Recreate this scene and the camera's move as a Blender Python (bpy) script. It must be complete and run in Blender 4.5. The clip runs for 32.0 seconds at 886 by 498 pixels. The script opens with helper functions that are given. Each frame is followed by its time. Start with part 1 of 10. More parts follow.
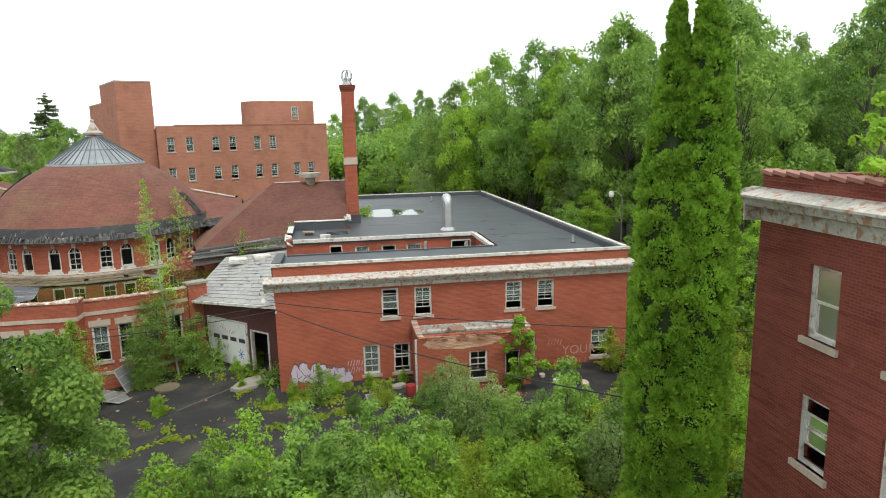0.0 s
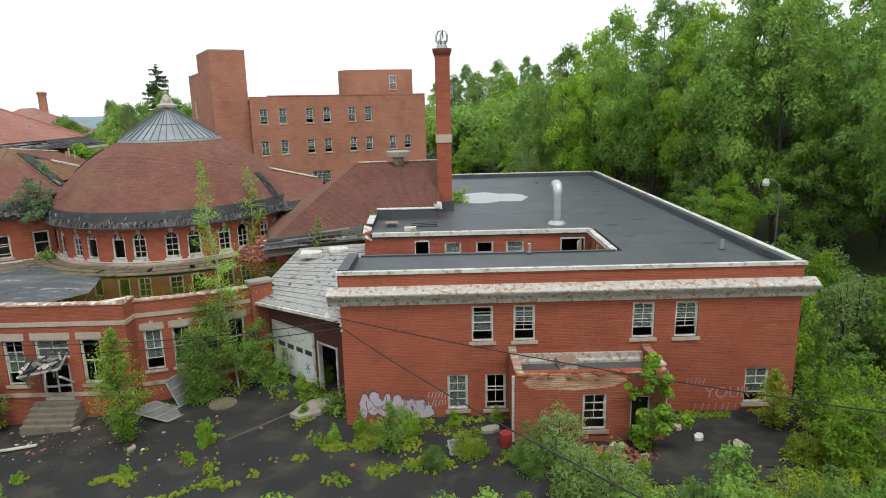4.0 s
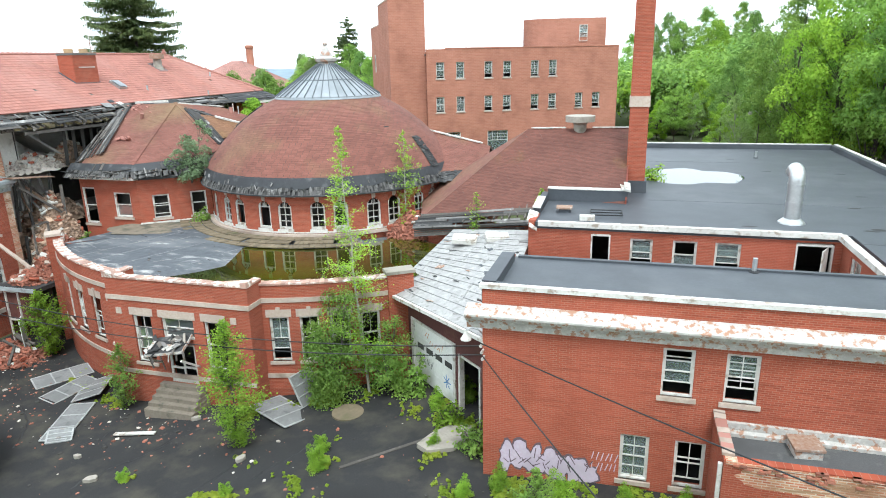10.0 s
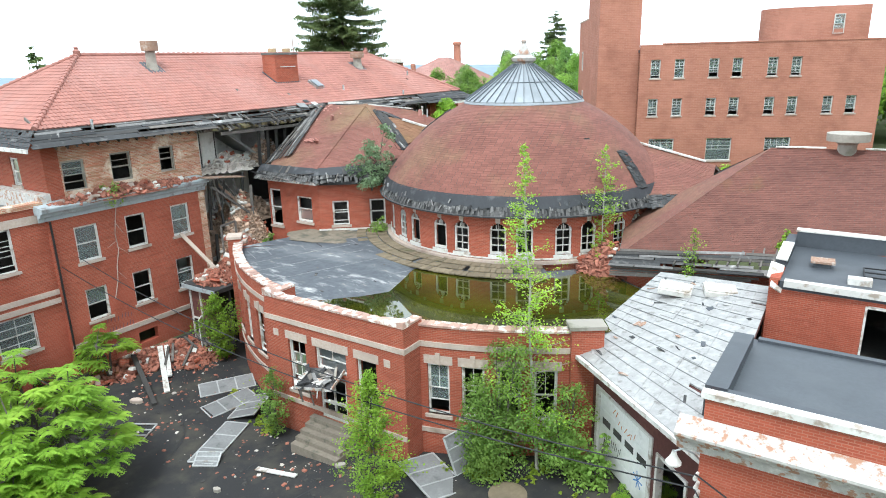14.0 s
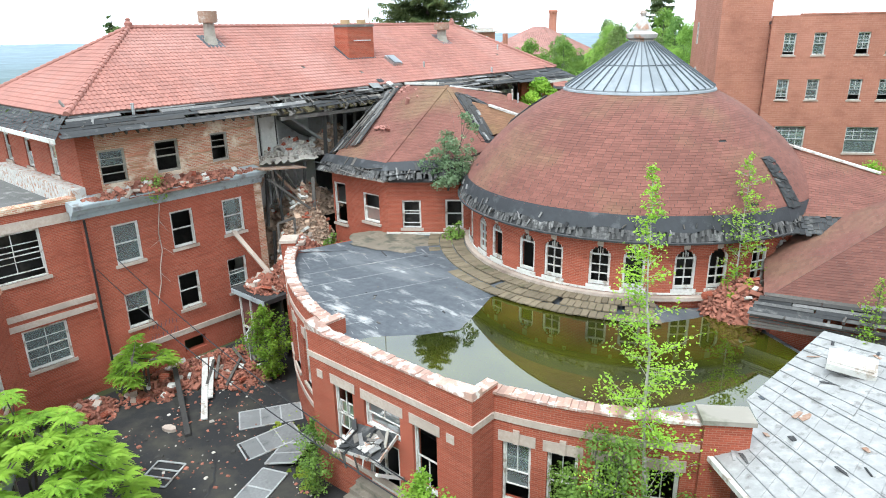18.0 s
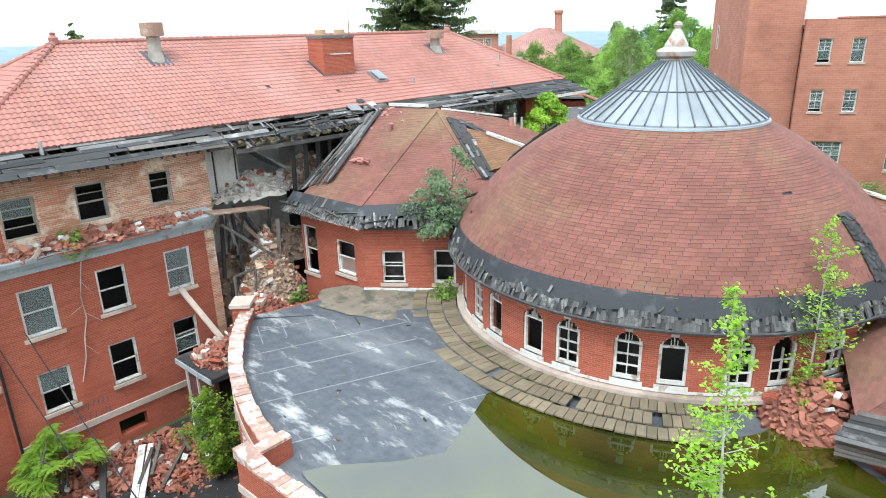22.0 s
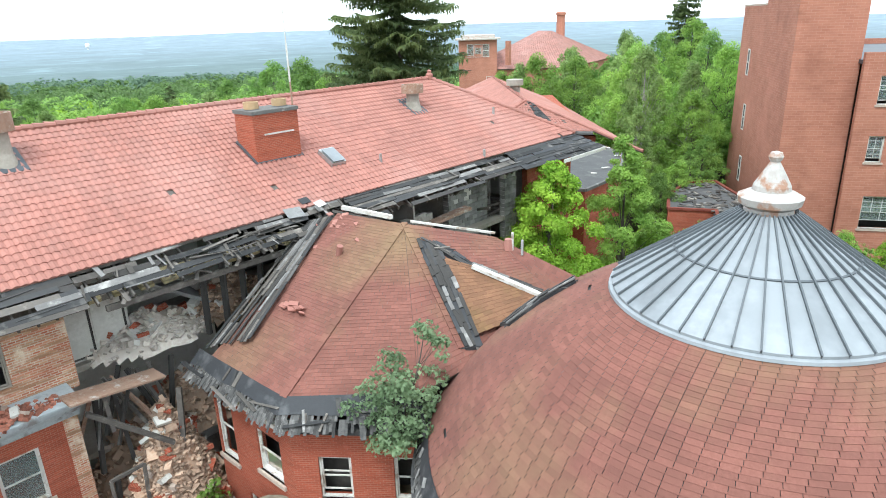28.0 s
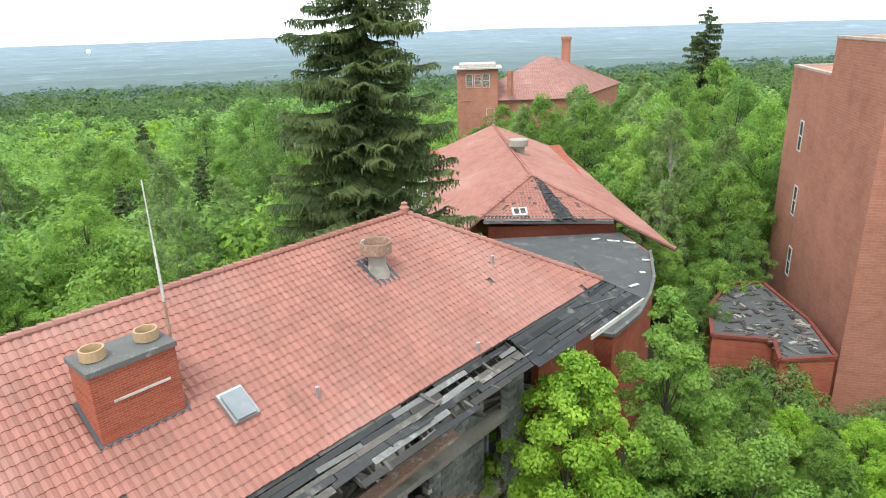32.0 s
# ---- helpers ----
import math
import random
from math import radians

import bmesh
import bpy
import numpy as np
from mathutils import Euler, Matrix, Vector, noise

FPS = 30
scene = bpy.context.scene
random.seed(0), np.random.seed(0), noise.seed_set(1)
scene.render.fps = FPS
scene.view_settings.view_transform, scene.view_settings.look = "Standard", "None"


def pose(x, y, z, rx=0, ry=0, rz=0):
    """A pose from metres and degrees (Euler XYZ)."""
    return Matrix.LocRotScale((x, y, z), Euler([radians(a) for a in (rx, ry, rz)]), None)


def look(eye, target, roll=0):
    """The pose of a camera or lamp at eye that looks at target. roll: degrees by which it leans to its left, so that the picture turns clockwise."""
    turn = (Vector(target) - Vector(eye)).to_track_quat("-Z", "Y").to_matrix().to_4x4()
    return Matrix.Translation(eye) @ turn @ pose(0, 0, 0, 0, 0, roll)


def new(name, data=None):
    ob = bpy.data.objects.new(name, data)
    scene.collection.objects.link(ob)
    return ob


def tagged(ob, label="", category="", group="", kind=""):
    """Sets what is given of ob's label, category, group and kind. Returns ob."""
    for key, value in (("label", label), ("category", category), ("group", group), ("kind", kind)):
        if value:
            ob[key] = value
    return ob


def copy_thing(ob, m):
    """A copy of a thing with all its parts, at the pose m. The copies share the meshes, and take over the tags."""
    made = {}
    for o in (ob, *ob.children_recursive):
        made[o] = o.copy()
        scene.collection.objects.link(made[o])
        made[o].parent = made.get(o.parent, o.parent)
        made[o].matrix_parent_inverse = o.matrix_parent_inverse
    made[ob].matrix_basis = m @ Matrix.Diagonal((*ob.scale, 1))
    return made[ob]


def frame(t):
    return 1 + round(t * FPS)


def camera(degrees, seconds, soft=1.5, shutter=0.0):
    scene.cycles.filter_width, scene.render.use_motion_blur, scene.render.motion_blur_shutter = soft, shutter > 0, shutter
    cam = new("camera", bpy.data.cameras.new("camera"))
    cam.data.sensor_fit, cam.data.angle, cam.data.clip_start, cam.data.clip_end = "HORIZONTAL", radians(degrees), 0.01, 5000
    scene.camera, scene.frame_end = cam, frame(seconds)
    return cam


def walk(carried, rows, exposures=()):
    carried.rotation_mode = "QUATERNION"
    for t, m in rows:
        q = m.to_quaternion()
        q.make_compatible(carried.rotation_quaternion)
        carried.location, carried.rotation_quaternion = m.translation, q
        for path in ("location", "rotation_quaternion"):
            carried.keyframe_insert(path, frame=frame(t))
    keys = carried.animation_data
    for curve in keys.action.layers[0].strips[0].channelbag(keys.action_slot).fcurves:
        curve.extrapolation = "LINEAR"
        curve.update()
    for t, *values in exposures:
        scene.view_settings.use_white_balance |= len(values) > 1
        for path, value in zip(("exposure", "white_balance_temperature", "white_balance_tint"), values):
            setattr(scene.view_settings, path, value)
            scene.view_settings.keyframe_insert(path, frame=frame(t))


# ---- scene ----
cam = camera(68.96, 32.0, 1.0)
ROWS = [
    (0, -0.140, 0.820, 14.722, -9.53, -10.29, 1.20),
    (0.5, 0.095, 1.978, 14.741, -8.21, -10.32, 1.21),
    (1, 0.264, 3.169, 14.782, -6.88, -10.34, 1.15),
    (1.5, 0.417, 4.286, 14.817, -5.57, -10.36, 1.17),
    (2, 0.549, 5.331, 14.857, -4.26, -10.39, 1.24),
    (2.5, 0.665, 6.347, 14.898, -2.90, -10.38, 1.29),
    (3, 0.757, 7.345, 14.956, -1.71, -10.38, 1.29),
    (3.5, 0.797, 8.283, 14.952, -0.92, -11.75, 1.27),
    (5.5, 1.020, 11.754, 14.972, 0.82, -13.43, 1.26),
    (6, 1.088, 12.534, 14.975, 1.82, -13.45, 1.22),
    (6.5, 1.128, 13.222, 14.947, 2.80, -14.58, 1.25),
    (7, 1.128, 13.915, 14.949, 3.82, -16.34, 1.22),
    (7.5, 1.100, 14.540, 14.967, 5.58, -16.36, 1.29),
    (8, 1.054, 15.150, 14.972, 7.77, -16.35, 1.35),
    (8.5, 0.975, 15.656, 14.995, 9.89, -16.36, 1.34),
    (9, 0.907, 16.151, 14.972, 11.96, -16.33, 1.32),
    (9.5, 0.806, 16.657, 14.973, 13.97, -16.33, 1.34),
    (10, 0.651, 17.212, 14.963, 15.70, -16.28, 1.24),
    (10.5, 0.512, 17.772, 14.992, 17.08, -16.28, 1.24),
    (11, 0.353, 18.431, 15.034, 19.09, -16.28, 1.25),
    (11.5, 0.176, 19.191, 15.069, 21.45, -16.30, 1.33),
    (12, -0.057, 19.968, 15.096, 24.09, -16.29, 1.45),
    (12.5, -0.322, 20.707, 15.128, 26.73, -16.25, 1.39),
    (13, -0.646, 21.500, 15.138, 29.22, -16.22, 1.43),
    (13.5, -1.042, 22.273, 15.195, 31.17, -16.24, 1.38),
    (14, -1.451, 23.050, 15.225, 33.26, -16.26, 1.37),
    (14.5, -1.886, 23.800, 15.244, 35.70, -17.37, 1.29),
    (15, -2.351, 24.554, 15.297, 37.92, -18.40, 1.31),
    (15.5, -2.860, 25.274, 15.327, 39.70, -18.42, 1.26),
    (17.5, -4.870, 27.976, 15.560, 40.99, -18.62, 1.11),
    (18, -5.396, 28.678, 15.638, 41.07, -18.71, 1.07),
    (18.5, -5.864, 29.387, 15.708, 41.08, -18.73, 1.09),
    (19, -6.403, 30.135, 15.762, 41.09, -18.63, 1.05),
    (19.5, -6.894, 30.858, 15.800, 41.11, -18.53, 1.06),
    (20, -7.363, 31.567, 15.860, 41.17, -18.57, 1.17),
    (20.5, -7.851, 32.273, 15.864, 41.24, -18.60, 1.23),
    (21, -8.328, 32.963, 15.880, 41.26, -18.69, 1.37),
    (21.5, -8.848, 33.723, 15.926, 41.31, -18.75, 1.44),
    (22, -9.380, 34.507, 16.324, 41.45, -18.78, 1.38),
    (22.5, -9.851, 35.316, 16.935, 41.59, -18.81, 1.49),
    (23, -10.403, 36.173, 17.444, 41.72, -18.87, 1.60),
    (23.5, -10.939, 36.956, 17.892, 41.79, -19.32, 1.59),
    (24, -11.418, 37.645, 18.214, 41.82, -19.34, 1.64),
    (24.5, -11.878, 38.287, 18.544, 41.82, -19.47, 1.67),
    (25, -12.335, 38.898, 18.858, 41.85, -19.56, 1.69),
    (25.5, -12.788, 39.520, 19.185, 41.86, -19.56, 1.56),
    (27.5, -15.263, 43.049, 19.680, 41.49, -19.54, 1.73),
    (28, -16.075, 44.056, 19.678, 41.42, -19.51, 1.74),
    (28.5, -16.939, 45.131, 19.669, 41.40, -19.51, 1.63),
    (29, -17.919, 46.379, 19.665, 41.39, -19.52, 1.52),
    (29.5, -18.911, 47.744, 19.722, 41.40, -19.50, 1.54),
    (30, -19.918, 49.198, 20.567, 41.47, -19.47, 1.51),
    (30.5, -21.011, 50.664, 21.587, 41.51, -19.38, 1.55),
    (31, -22.096, 52.152, 22.515, 41.51, -19.27, 1.66),
    (31.5, -23.192, 53.657, 23.462, 41.57, -19.15, 1.72),
    (32, -24.280, 55.111, 24.511, 41.55, -19.11, 1.77),
]
EXPOSURES = [(0, 0.40, 6550, 5), (1, 0.36, 6550, 5), (2, 0.2, 6550, 5), (3, 0.07, 6450, 5), (6, 0.62, 6250, 4), (7, 0.88, 6050, 4), (8, 1.0, 5950, 4), (10, 1.04, 5900, 4), (13, 1.06, 5850, 4), (19, 1.12, 5800, 4), (25, 1.17, 5800, 4), (28, 1.06, 5900, 4), (30, 0.94, 6000, 4), (32, 0.82, 6150, 5)]
walk(cam, [(t, pose(x, y, z, 90 + pitch, roll, yaw)) for t, x, y, z, yaw, pitch, roll in ROWS], EXPOSURES)

# ---- light ----
world = bpy.data.worlds.new("overcast_sky")
scene.world = world
world.use_nodes = True
wn, wl = world.node_tree.nodes, world.node_tree.links
sky = wn.new("ShaderNodeTexSky")
sky.sky_type, sky.sun_disc = "NISHITA", False
sky.sun_elevation, sky.sun_rotation = radians(55), radians(200)
cloud = wn.new("ShaderNodeMix")
cloud.data_type = "RGBA"
cloud.inputs["Factor"].default_value = 0.93
cloud.inputs["B"].default_value = (11.4, 11.8, 12.1, 1)
wl.new(sky.outputs["Color"], cloud.inputs["A"])
wl.new(cloud.outputs["Result"], wn["Background"].inputs["Color"])
wn["Background"].inputs["Strength"].default_value = 0.1
sun = new("sun", bpy.data.lights.new("sun", "SUN"))
sun.data.energy, sun.data.angle, sun.data.color = 1.5, radians(14), (1.0, 0.97, 0.92)
sun.matrix_world = look((0, 0, 60), (-12, 33, 0))


# ---- materials ----
def node(nt, kind, **kw):
    n = nt.nodes.new(kind)
    for k, v in kw.items():
        n.inputs[k.replace("_", " ")].default_value = v
    return n


def ramp_mix(nt, fac, a, b):
    m = nt.nodes.new("ShaderNodeMix")
    m.data_type = "RGBA"
    for key, v in (("A", a), ("B", b)):
        if isinstance(v, tuple):
            m.inputs[key].default_value = (*v[:3], 1)
        else:
            nt.links.new(v, m.inputs[key])
    if isinstance(fac, (int, float)):
        m.inputs["Factor"].default_value = fac
    else:
        nt.links.new(fac, m.inputs["Factor"])
    return m.outputs["Result"]


def noise_fac(nt, coord, scale, lo, hi, detail=4.0, rough=0.6):
    n = node(nt, "ShaderNodeTexNoise", Scale=scale, Detail=detail, Roughness=rough)
    nt.links.new(coord, n.inputs["Vector"])
    r = nt.nodes.new("ShaderNodeMapRange")
    r.inputs["From Min"].default_value, r.inputs["From Max"].default_value = lo, hi
    nt.links.new(n.outputs["Fac"], r.inputs["Value"])
    return r.outputs["Result"]


def material(name, base, other=None, stain=None, rough=0.8, metal=0.0, fine=8.0, coarse=0.6, bump=0.15, vary=0.0,
             island=False, spread=(0.42, 0.62), stain_at=(0.56, 0.68), stain_scale=0.35):
    """A surface with grain, blotches and stains; vary shifts its value from piece to piece."""
    mt = bpy.data.materials.new(name)
    mt.use_nodes = True
    nt = mt.node_tree
    b = nt.nodes["Principled BSDF"]
    co = nt.nodes.new("ShaderNodeTexCoord").outputs["Object"]
    other = other or tuple(c * 0.72 for c in base)
    col = ramp_mix(nt, noise_fac(nt, co, fine, 0.3, 0.7), base, other)
    col = ramp_mix(nt, noise_fac(nt, co, coarse, *spread), col, tuple((x + y) / 2.4 for x, y in zip(base, other)))
    if stain:
        col = ramp_mix(nt, noise_fac(nt, co, stain_scale, *stain_at, detail=6), col, stain)
    if vary:
        src = nt.nodes.new("ShaderNodeObjectInfo").outputs["Random"]
        if island:
            add = nt.nodes.new("ShaderNodeMath")
            add.operation = "ADD"
            nt.links.new(src, add.inputs[0])
            nt.links.new(nt.nodes.new("ShaderNodeNewGeometry").outputs["Random Per Island"], add.inputs[1])
            frac = nt.nodes.new("ShaderNodeMath")
            frac.operation = "FRACT"
            nt.links.new(add.outputs[0], frac.inputs[0])
            src = frac.outputs[0]
        hsv = nt.nodes.new("ShaderNodeHueSaturation")
        r = nt.nodes.new("ShaderNodeMapRange")
        r.inputs["To Min"].default_value, r.inputs["To Max"].default_value = 1 - vary, 1 + vary
        nt.links.new(src, r.inputs["Value"])
        nt.links.new(r.outputs["Result"], hsv.inputs["Value"])
        nt.links.new(col, hsv.inputs["Color"])
        col = hsv.outputs["Color"]
    nt.links.new(col, b.inputs["Base Color"])
    b.inputs["Roughness"].default_value, b.inputs["Metallic"].default_value = rough, metal
    if bump:
        bp = node(nt, "ShaderNodeBump", Strength=bump, Distance=0.03)
        n = node(nt, "ShaderNodeTexNoise", Scale=fine * 3, Detail=5.0)
        nt.links.new(co, n.inputs["Vector"])
        nt.links.new(n.outputs["Fac"], bp.inputs["Height"])
        nt.links.new(bp.outputs["Normal"], b.inputs["Normal"])
    return mt


def brick_material(name, a, b2, mortar, row=0.076, width=0.22, stain=None, stain_at=(0.6, 0.72), gap=0.008, streak=0.3):
    """Coursed brickwork on the wall's own metre grid, course by course a little lighter or darker."""
    mt = bpy.data.materials.new(name)
    mt.use_nodes = True
    nt = mt.node_tree
    p = nt.nodes["Principled BSDF"]
    tc = nt.nodes.new("ShaderNodeTexCoord")
    br = node(nt, "ShaderNodeTexBrick", Scale=1.0, Mortar_Size=gap, Mortar_Smooth=0.3, Bias=-0.1, Brick_Width=width, Row_Height=row)
    br.inputs["Color1"].default_value, br.inputs["Color2"].default_value, br.inputs["Mortar"].default_value = (*a, 1), (*b2, 1), (*mortar, 1)
    nt.links.new(tc.outputs["UV"], br.inputs["Vector"])
    col = br.outputs["Color"]
    mp = nt.nodes.new("ShaderNodeMapping")
    mp.inputs["Scale"].default_value = (0.55, 0.5 / row, 1)
    nt.links.new(tc.outputs["UV"], mp.inputs["Vector"])
    light, dark = noise_fac(nt, mp.outputs["Vector"], 1.0, 0.52, 0.72, detail=3), noise_fac(nt, mp.outputs["Vector"], 0.83, 0.5, 0.3, detail=3)
    for fac, amount, tone in ((light, streak, tuple(min(1, 1.35 * c + 0.025) for c in a)), (dark, streak * 1.4, tuple(0.55 * c for c in b2))):
        k = nt.nodes.new("ShaderNodeMath")
        k.operation, k.use_clamp = "MULTIPLY", True
        k.inputs[1].default_value = amount
        nt.links.new(fac, k.inputs[0])
        col = ramp_mix(nt, k.outputs[0], col, tone)
    for scale, lo, hi, tone in ((0.5, 0.46, 0.95, tuple(0.6 * c for c in a)), (0.17, 0.5, 0.95, tuple(min(1, 1.25 * c + 0.02) for c in a)), (2.6, 0.60, 1.0, tuple(min(1, 1.1 * c + 0.05) for c in a))):
        col = ramp_mix(nt, noise_fac(nt, tc.outputs["Object"], scale, lo, hi), col, tone)
    if stain:
        col = ramp_mix(nt, noise_fac(nt, tc.outputs["Object"], 0.7, *stain_at, detail=7), col, stain)
    nt.links.new(col, p.inputs["Base Color"])
    p.inputs["Roughness"].default_value = 0.9
    p.inputs["Specular IOR Level"].default_value = 0.25
    bp = node(nt, "ShaderNodeBump", Strength=0.6, Distance=0.012)
    inv = nt.nodes.new("ShaderNodeMath")
    inv.operation = "SUBTRACT"
    inv.inputs[0].default_value = 1.0
    nt.links.new(br.outputs["Fac"], inv.inputs[1])
    nt.links.new(inv.outputs[0], bp.inputs["Height"])
    nt.links.new(bp.outputs["Normal"], p.inputs["Normal"])
    return mt


BRICK = brick_material("red_brick", (0.350, 0.082, 0.043), (0.255, 0.056, 0.030), (0.33, 0.150, 0.100), gap=0.012)
BRICK_OLD = brick_material("weathered_brick", (0.40, 0.130, 0.068), (0.58, 0.37, 0.22), (0.56, 0.48, 0.38), row=0.085, width=0.24, gap=0.018, stain=(0.66, 0.55, 0.42), stain_at=(0.55, 0.64), streak=1.0)
BRICK_FAR = brick_material("orange_brick", (0.385, 0.165, 0.110), (0.330, 0.136, 0.089), (0.41, 0.220, 0.160), row=0.2, width=0.6, gap=0.014, streak=0.14)
BRICK_DARK = brick_material("dark_brick", (0.200, 0.046, 0.030), (0.150, 0.032, 0.022), (0.20, 0.085, 0.062), gap=0.010, streak=0.5)
STONE = material("limestone", (0.50, 0.42, 0.35), (0.40, 0.31, 0.25), (0.23, 0.17, 0.13), rough=0.9)
WHITE = material("peeling_white_paint", (0.66, 0.64, 0.60), (0.52, 0.50, 0.45), (0.30, 0.25, 0.20), rough=0.7, stain_scale=2.6, stain_at=(0.53, 0.64))
CORNICE = material("rusting_painted_cornice", (0.62, 0.60, 0.56), (0.36, 0.33, 0.29), (0.34, 0.19, 0.12), rough=0.75, fine=9, coarse=3.2, spread=(0.40, 0.60), stain_scale=4.2, stain_at=(0.53, 0.60))
COPING = material("chalky_coping", (0.36, 0.19, 0.14), (0.44, 0.31, 0.25), (0.62, 0.57, 0.51), rough=0.9, vary=0.22, coarse=2.0, stain_scale=2.4, stain_at=(0.5, 0.58))
CORNICE_GREY = material("blue_grey_cornice_paint", (0.42, 0.46, 0.47), (0.33, 0.37, 0.38), (0.20, 0.19, 0.18), stain_scale=1.4)
MEMBRANE = material("black_roof_membrane", (0.062, 0.069, 0.079), (0.050, 0.056, 0.064), (0.082, 0.088, 0.096), rough=0.55, bump=0.05, stain_at=(0.5, 0.75))
FELT_PLAIN = material("worn_roof_felt", (0.078, 0.086, 0.098), (0.055, 0.061, 0.070), (0.25, 0.252, 0.25), rough=0.6, fine=2.4, stain_scale=0.6, stain_at=(0.48, 0.72), coarse=0.5)
SHINGLE = material("red_asphalt_shingle", (0.200, 0.083, 0.062), (0.162, 0.064, 0.047), (0.182, 0.112, 0.062), rough=0.95, vary=0.12, island=True, fine=14, stain_scale=0.16, stain_at=(0.5, 0.7))
SHINGLE_BROWN = material("brown_asphalt_shingle", (0.150, 0.060, 0.043), (0.115, 0.046, 0.034), (0.16, 0.096, 0.036), rough=0.95, vary=0.14, island=True, fine=14, stain_scale=0.22, stain_at=(0.56, 0.74))
BLOCK_GREY = material("stained_grey_block", (0.30, 0.295, 0.28), (0.22, 0.215, 0.20), (0.10, 0.098, 0.09), rough=0.95, vary=0.3, fine=8, stain_scale=0.7, stain_at=(0.5, 0.68))
SHINGLE_TAN = material("tan_mossy_asphalt_shingle", (0.205, 0.108, 0.056), (0.168, 0.080, 0.044), (0.185, 0.118, 0.046), rough=0.95, vary=0.14, island=True, fine=14, stain_scale=0.3, stain_at=(0.5, 0.7))
TARRED = material("rotten_tarred_shingle", (0.026, 0.026, 0.027), (0.040, 0.039, 0.038), (0.10, 0.095, 0.088), rough=0.85, vary=0.5, island=True, stain_scale=1.2)
SHAKE = material("grey_rotten_shake", (0.115, 0.110, 0.104), (0.050, 0.048, 0.046), (0.20, 0.192, 0.18), rough=0.95, vary=0.6, island=True, stain_scale=1.6)
TAR_FELT = material("black_eave_felt", (0.034, 0.036, 0.040), (0.026, 0.027, 0.030), (0.075, 0.076, 0.078), rough=0.7, fine=5, stain_scale=1.3, stain_at=(0.55, 0.68))
TILE = material("red_clay_tile", (0.345, 0.153, 0.119), (0.302, 0.127, 0.096), (0.36, 0.182, 0.148), rough=0.75, vary=0.09, island=True, fine=10, stain_scale=0.15, stain_at=(0.5, 0.7))
# clay tile with distance haze painted in as a paler red
TILE_HAZED = material("haze_paled_clay_tile", (0.34, 0.170, 0.138), (0.30, 0.142, 0.114), (0.36, 0.20, 0.165), rough=0.8, vary=0.09, island=True, fine=10, stain_scale=0.15)
ZINC = material("grey_sheet_metal", (0.30, 0.32, 0.335), (0.245, 0.265, 0.28), (0.19, 0.20, 0.21), rough=0.6, metal=0.2, fine=3, bump=0.04, vary=0.12)
SEAM_DARK = material("weathered_metal_seam", (0.13, 0.145, 0.155), (0.09, 0.10, 0.11), rough=0.6, metal=0.2, bump=0)
SILVER = material("aluminium_painted_roof", (0.40, 0.39, 0.375), (0.27, 0.265, 0.255), (0.16, 0.15, 0.14), rough=0.6, metal=0.05, fine=4, coarse=2.4, stain_scale=3.0, stain_at=(0.56, 0.70))
GALV = material("galvanised_pipe", (0.55, 0.56, 0.56), (0.47, 0.48, 0.48), rough=0.35, metal=0.7, bump=0.03)
ASPHALT = material("cracked_asphalt", (0.026, 0.026, 0.027), (0.036, 0.035, 0.034), (0.070, 0.064, 0.050), rough=0.9, fine=20, coarse=0.25, stain_scale=0.55, stain_at=(0.48, 0.74))
ASPHALT.node_tree.nodes["Principled BSDF"].inputs["Specular IOR Level"].default_value = 0.22
SOIL = material("weedy_ground", (0.075, 0.085, 0.03), (0.05, 0.06, 0.022), (0.10, 0.08, 0.05), rough=1.0, fine=6, stain_scale=0.12)
PAVER = material("mossy_paver", (0.20, 0.155, 0.10), (0.15, 0.12, 0.075), (0.11, 0.10, 0.05), rough=0.95, vary=0.2, stain_scale=0.6)
WOOD = material("grey_rotten_timber", (0.13, 0.115, 0.10), (0.075, 0.066, 0.058), (0.20, 0.18, 0.155), rough=0.9, vary=0.35, stain_scale=2.0)
PLASTER = material("stained_plaster", (0.66, 0.64, 0.59), (0.54, 0.52, 0.47), (0.30, 0.26, 0.21), rough=0.95, stain_scale=0.8)
# indoor shade as a base colour, for backing sheets and panes in openings
DARK = material("painted_indoor_shade", (0.060, 0.057, 0.052), (0.038, 0.036, 0.033), (0.11, 0.10, 0.085), rough=0.95, stain_scale=0.5)
CONCRETE = material("old_concrete", (0.36, 0.33, 0.28), (0.28, 0.25, 0.21), (0.17, 0.16, 0.12), rough=0.95, stain_scale=0.9)
MAROON = material("maroon_boarding", (0.110, 0.036, 0.030), (0.075, 0.026, 0.022), (0.15, 0.06, 0.045), rough=0.85)
BARK = material("bark", (0.10, 0.085, 0.07), (0.07, 0.06, 0.05), rough=0.95, fine=12)
RUBBLE = material("brick_rubble", (0.31, 0.090, 0.052), (0.30, 0.150, 0.105), rough=0.95, vary=0.4, island=True)
RUBBLE_TAN = material("plaster_and_brick_rubble", (0.34, 0.20, 0.125), (0.42, 0.33, 0.25), rough=0.95, vary=0.45, island=True)
GRATE = material("fallen_grey_mesh_panel", (0.24, 0.24, 0.235), (0.17, 0.17, 0.165), (0.10, 0.10, 0.10), rough=0.7, vary=0.1, stain_scale=1.5)
GALVBAR = material("dull_grey_guard_frame", (0.42, 0.42, 0.41), (0.32, 0.32, 0.31), (0.2, 0.15, 0.11), rough=0.6, stain_scale=2.0)
BLACK = material("black_cable", (0.015, 0.015, 0.016), rough=0.6, bump=0)
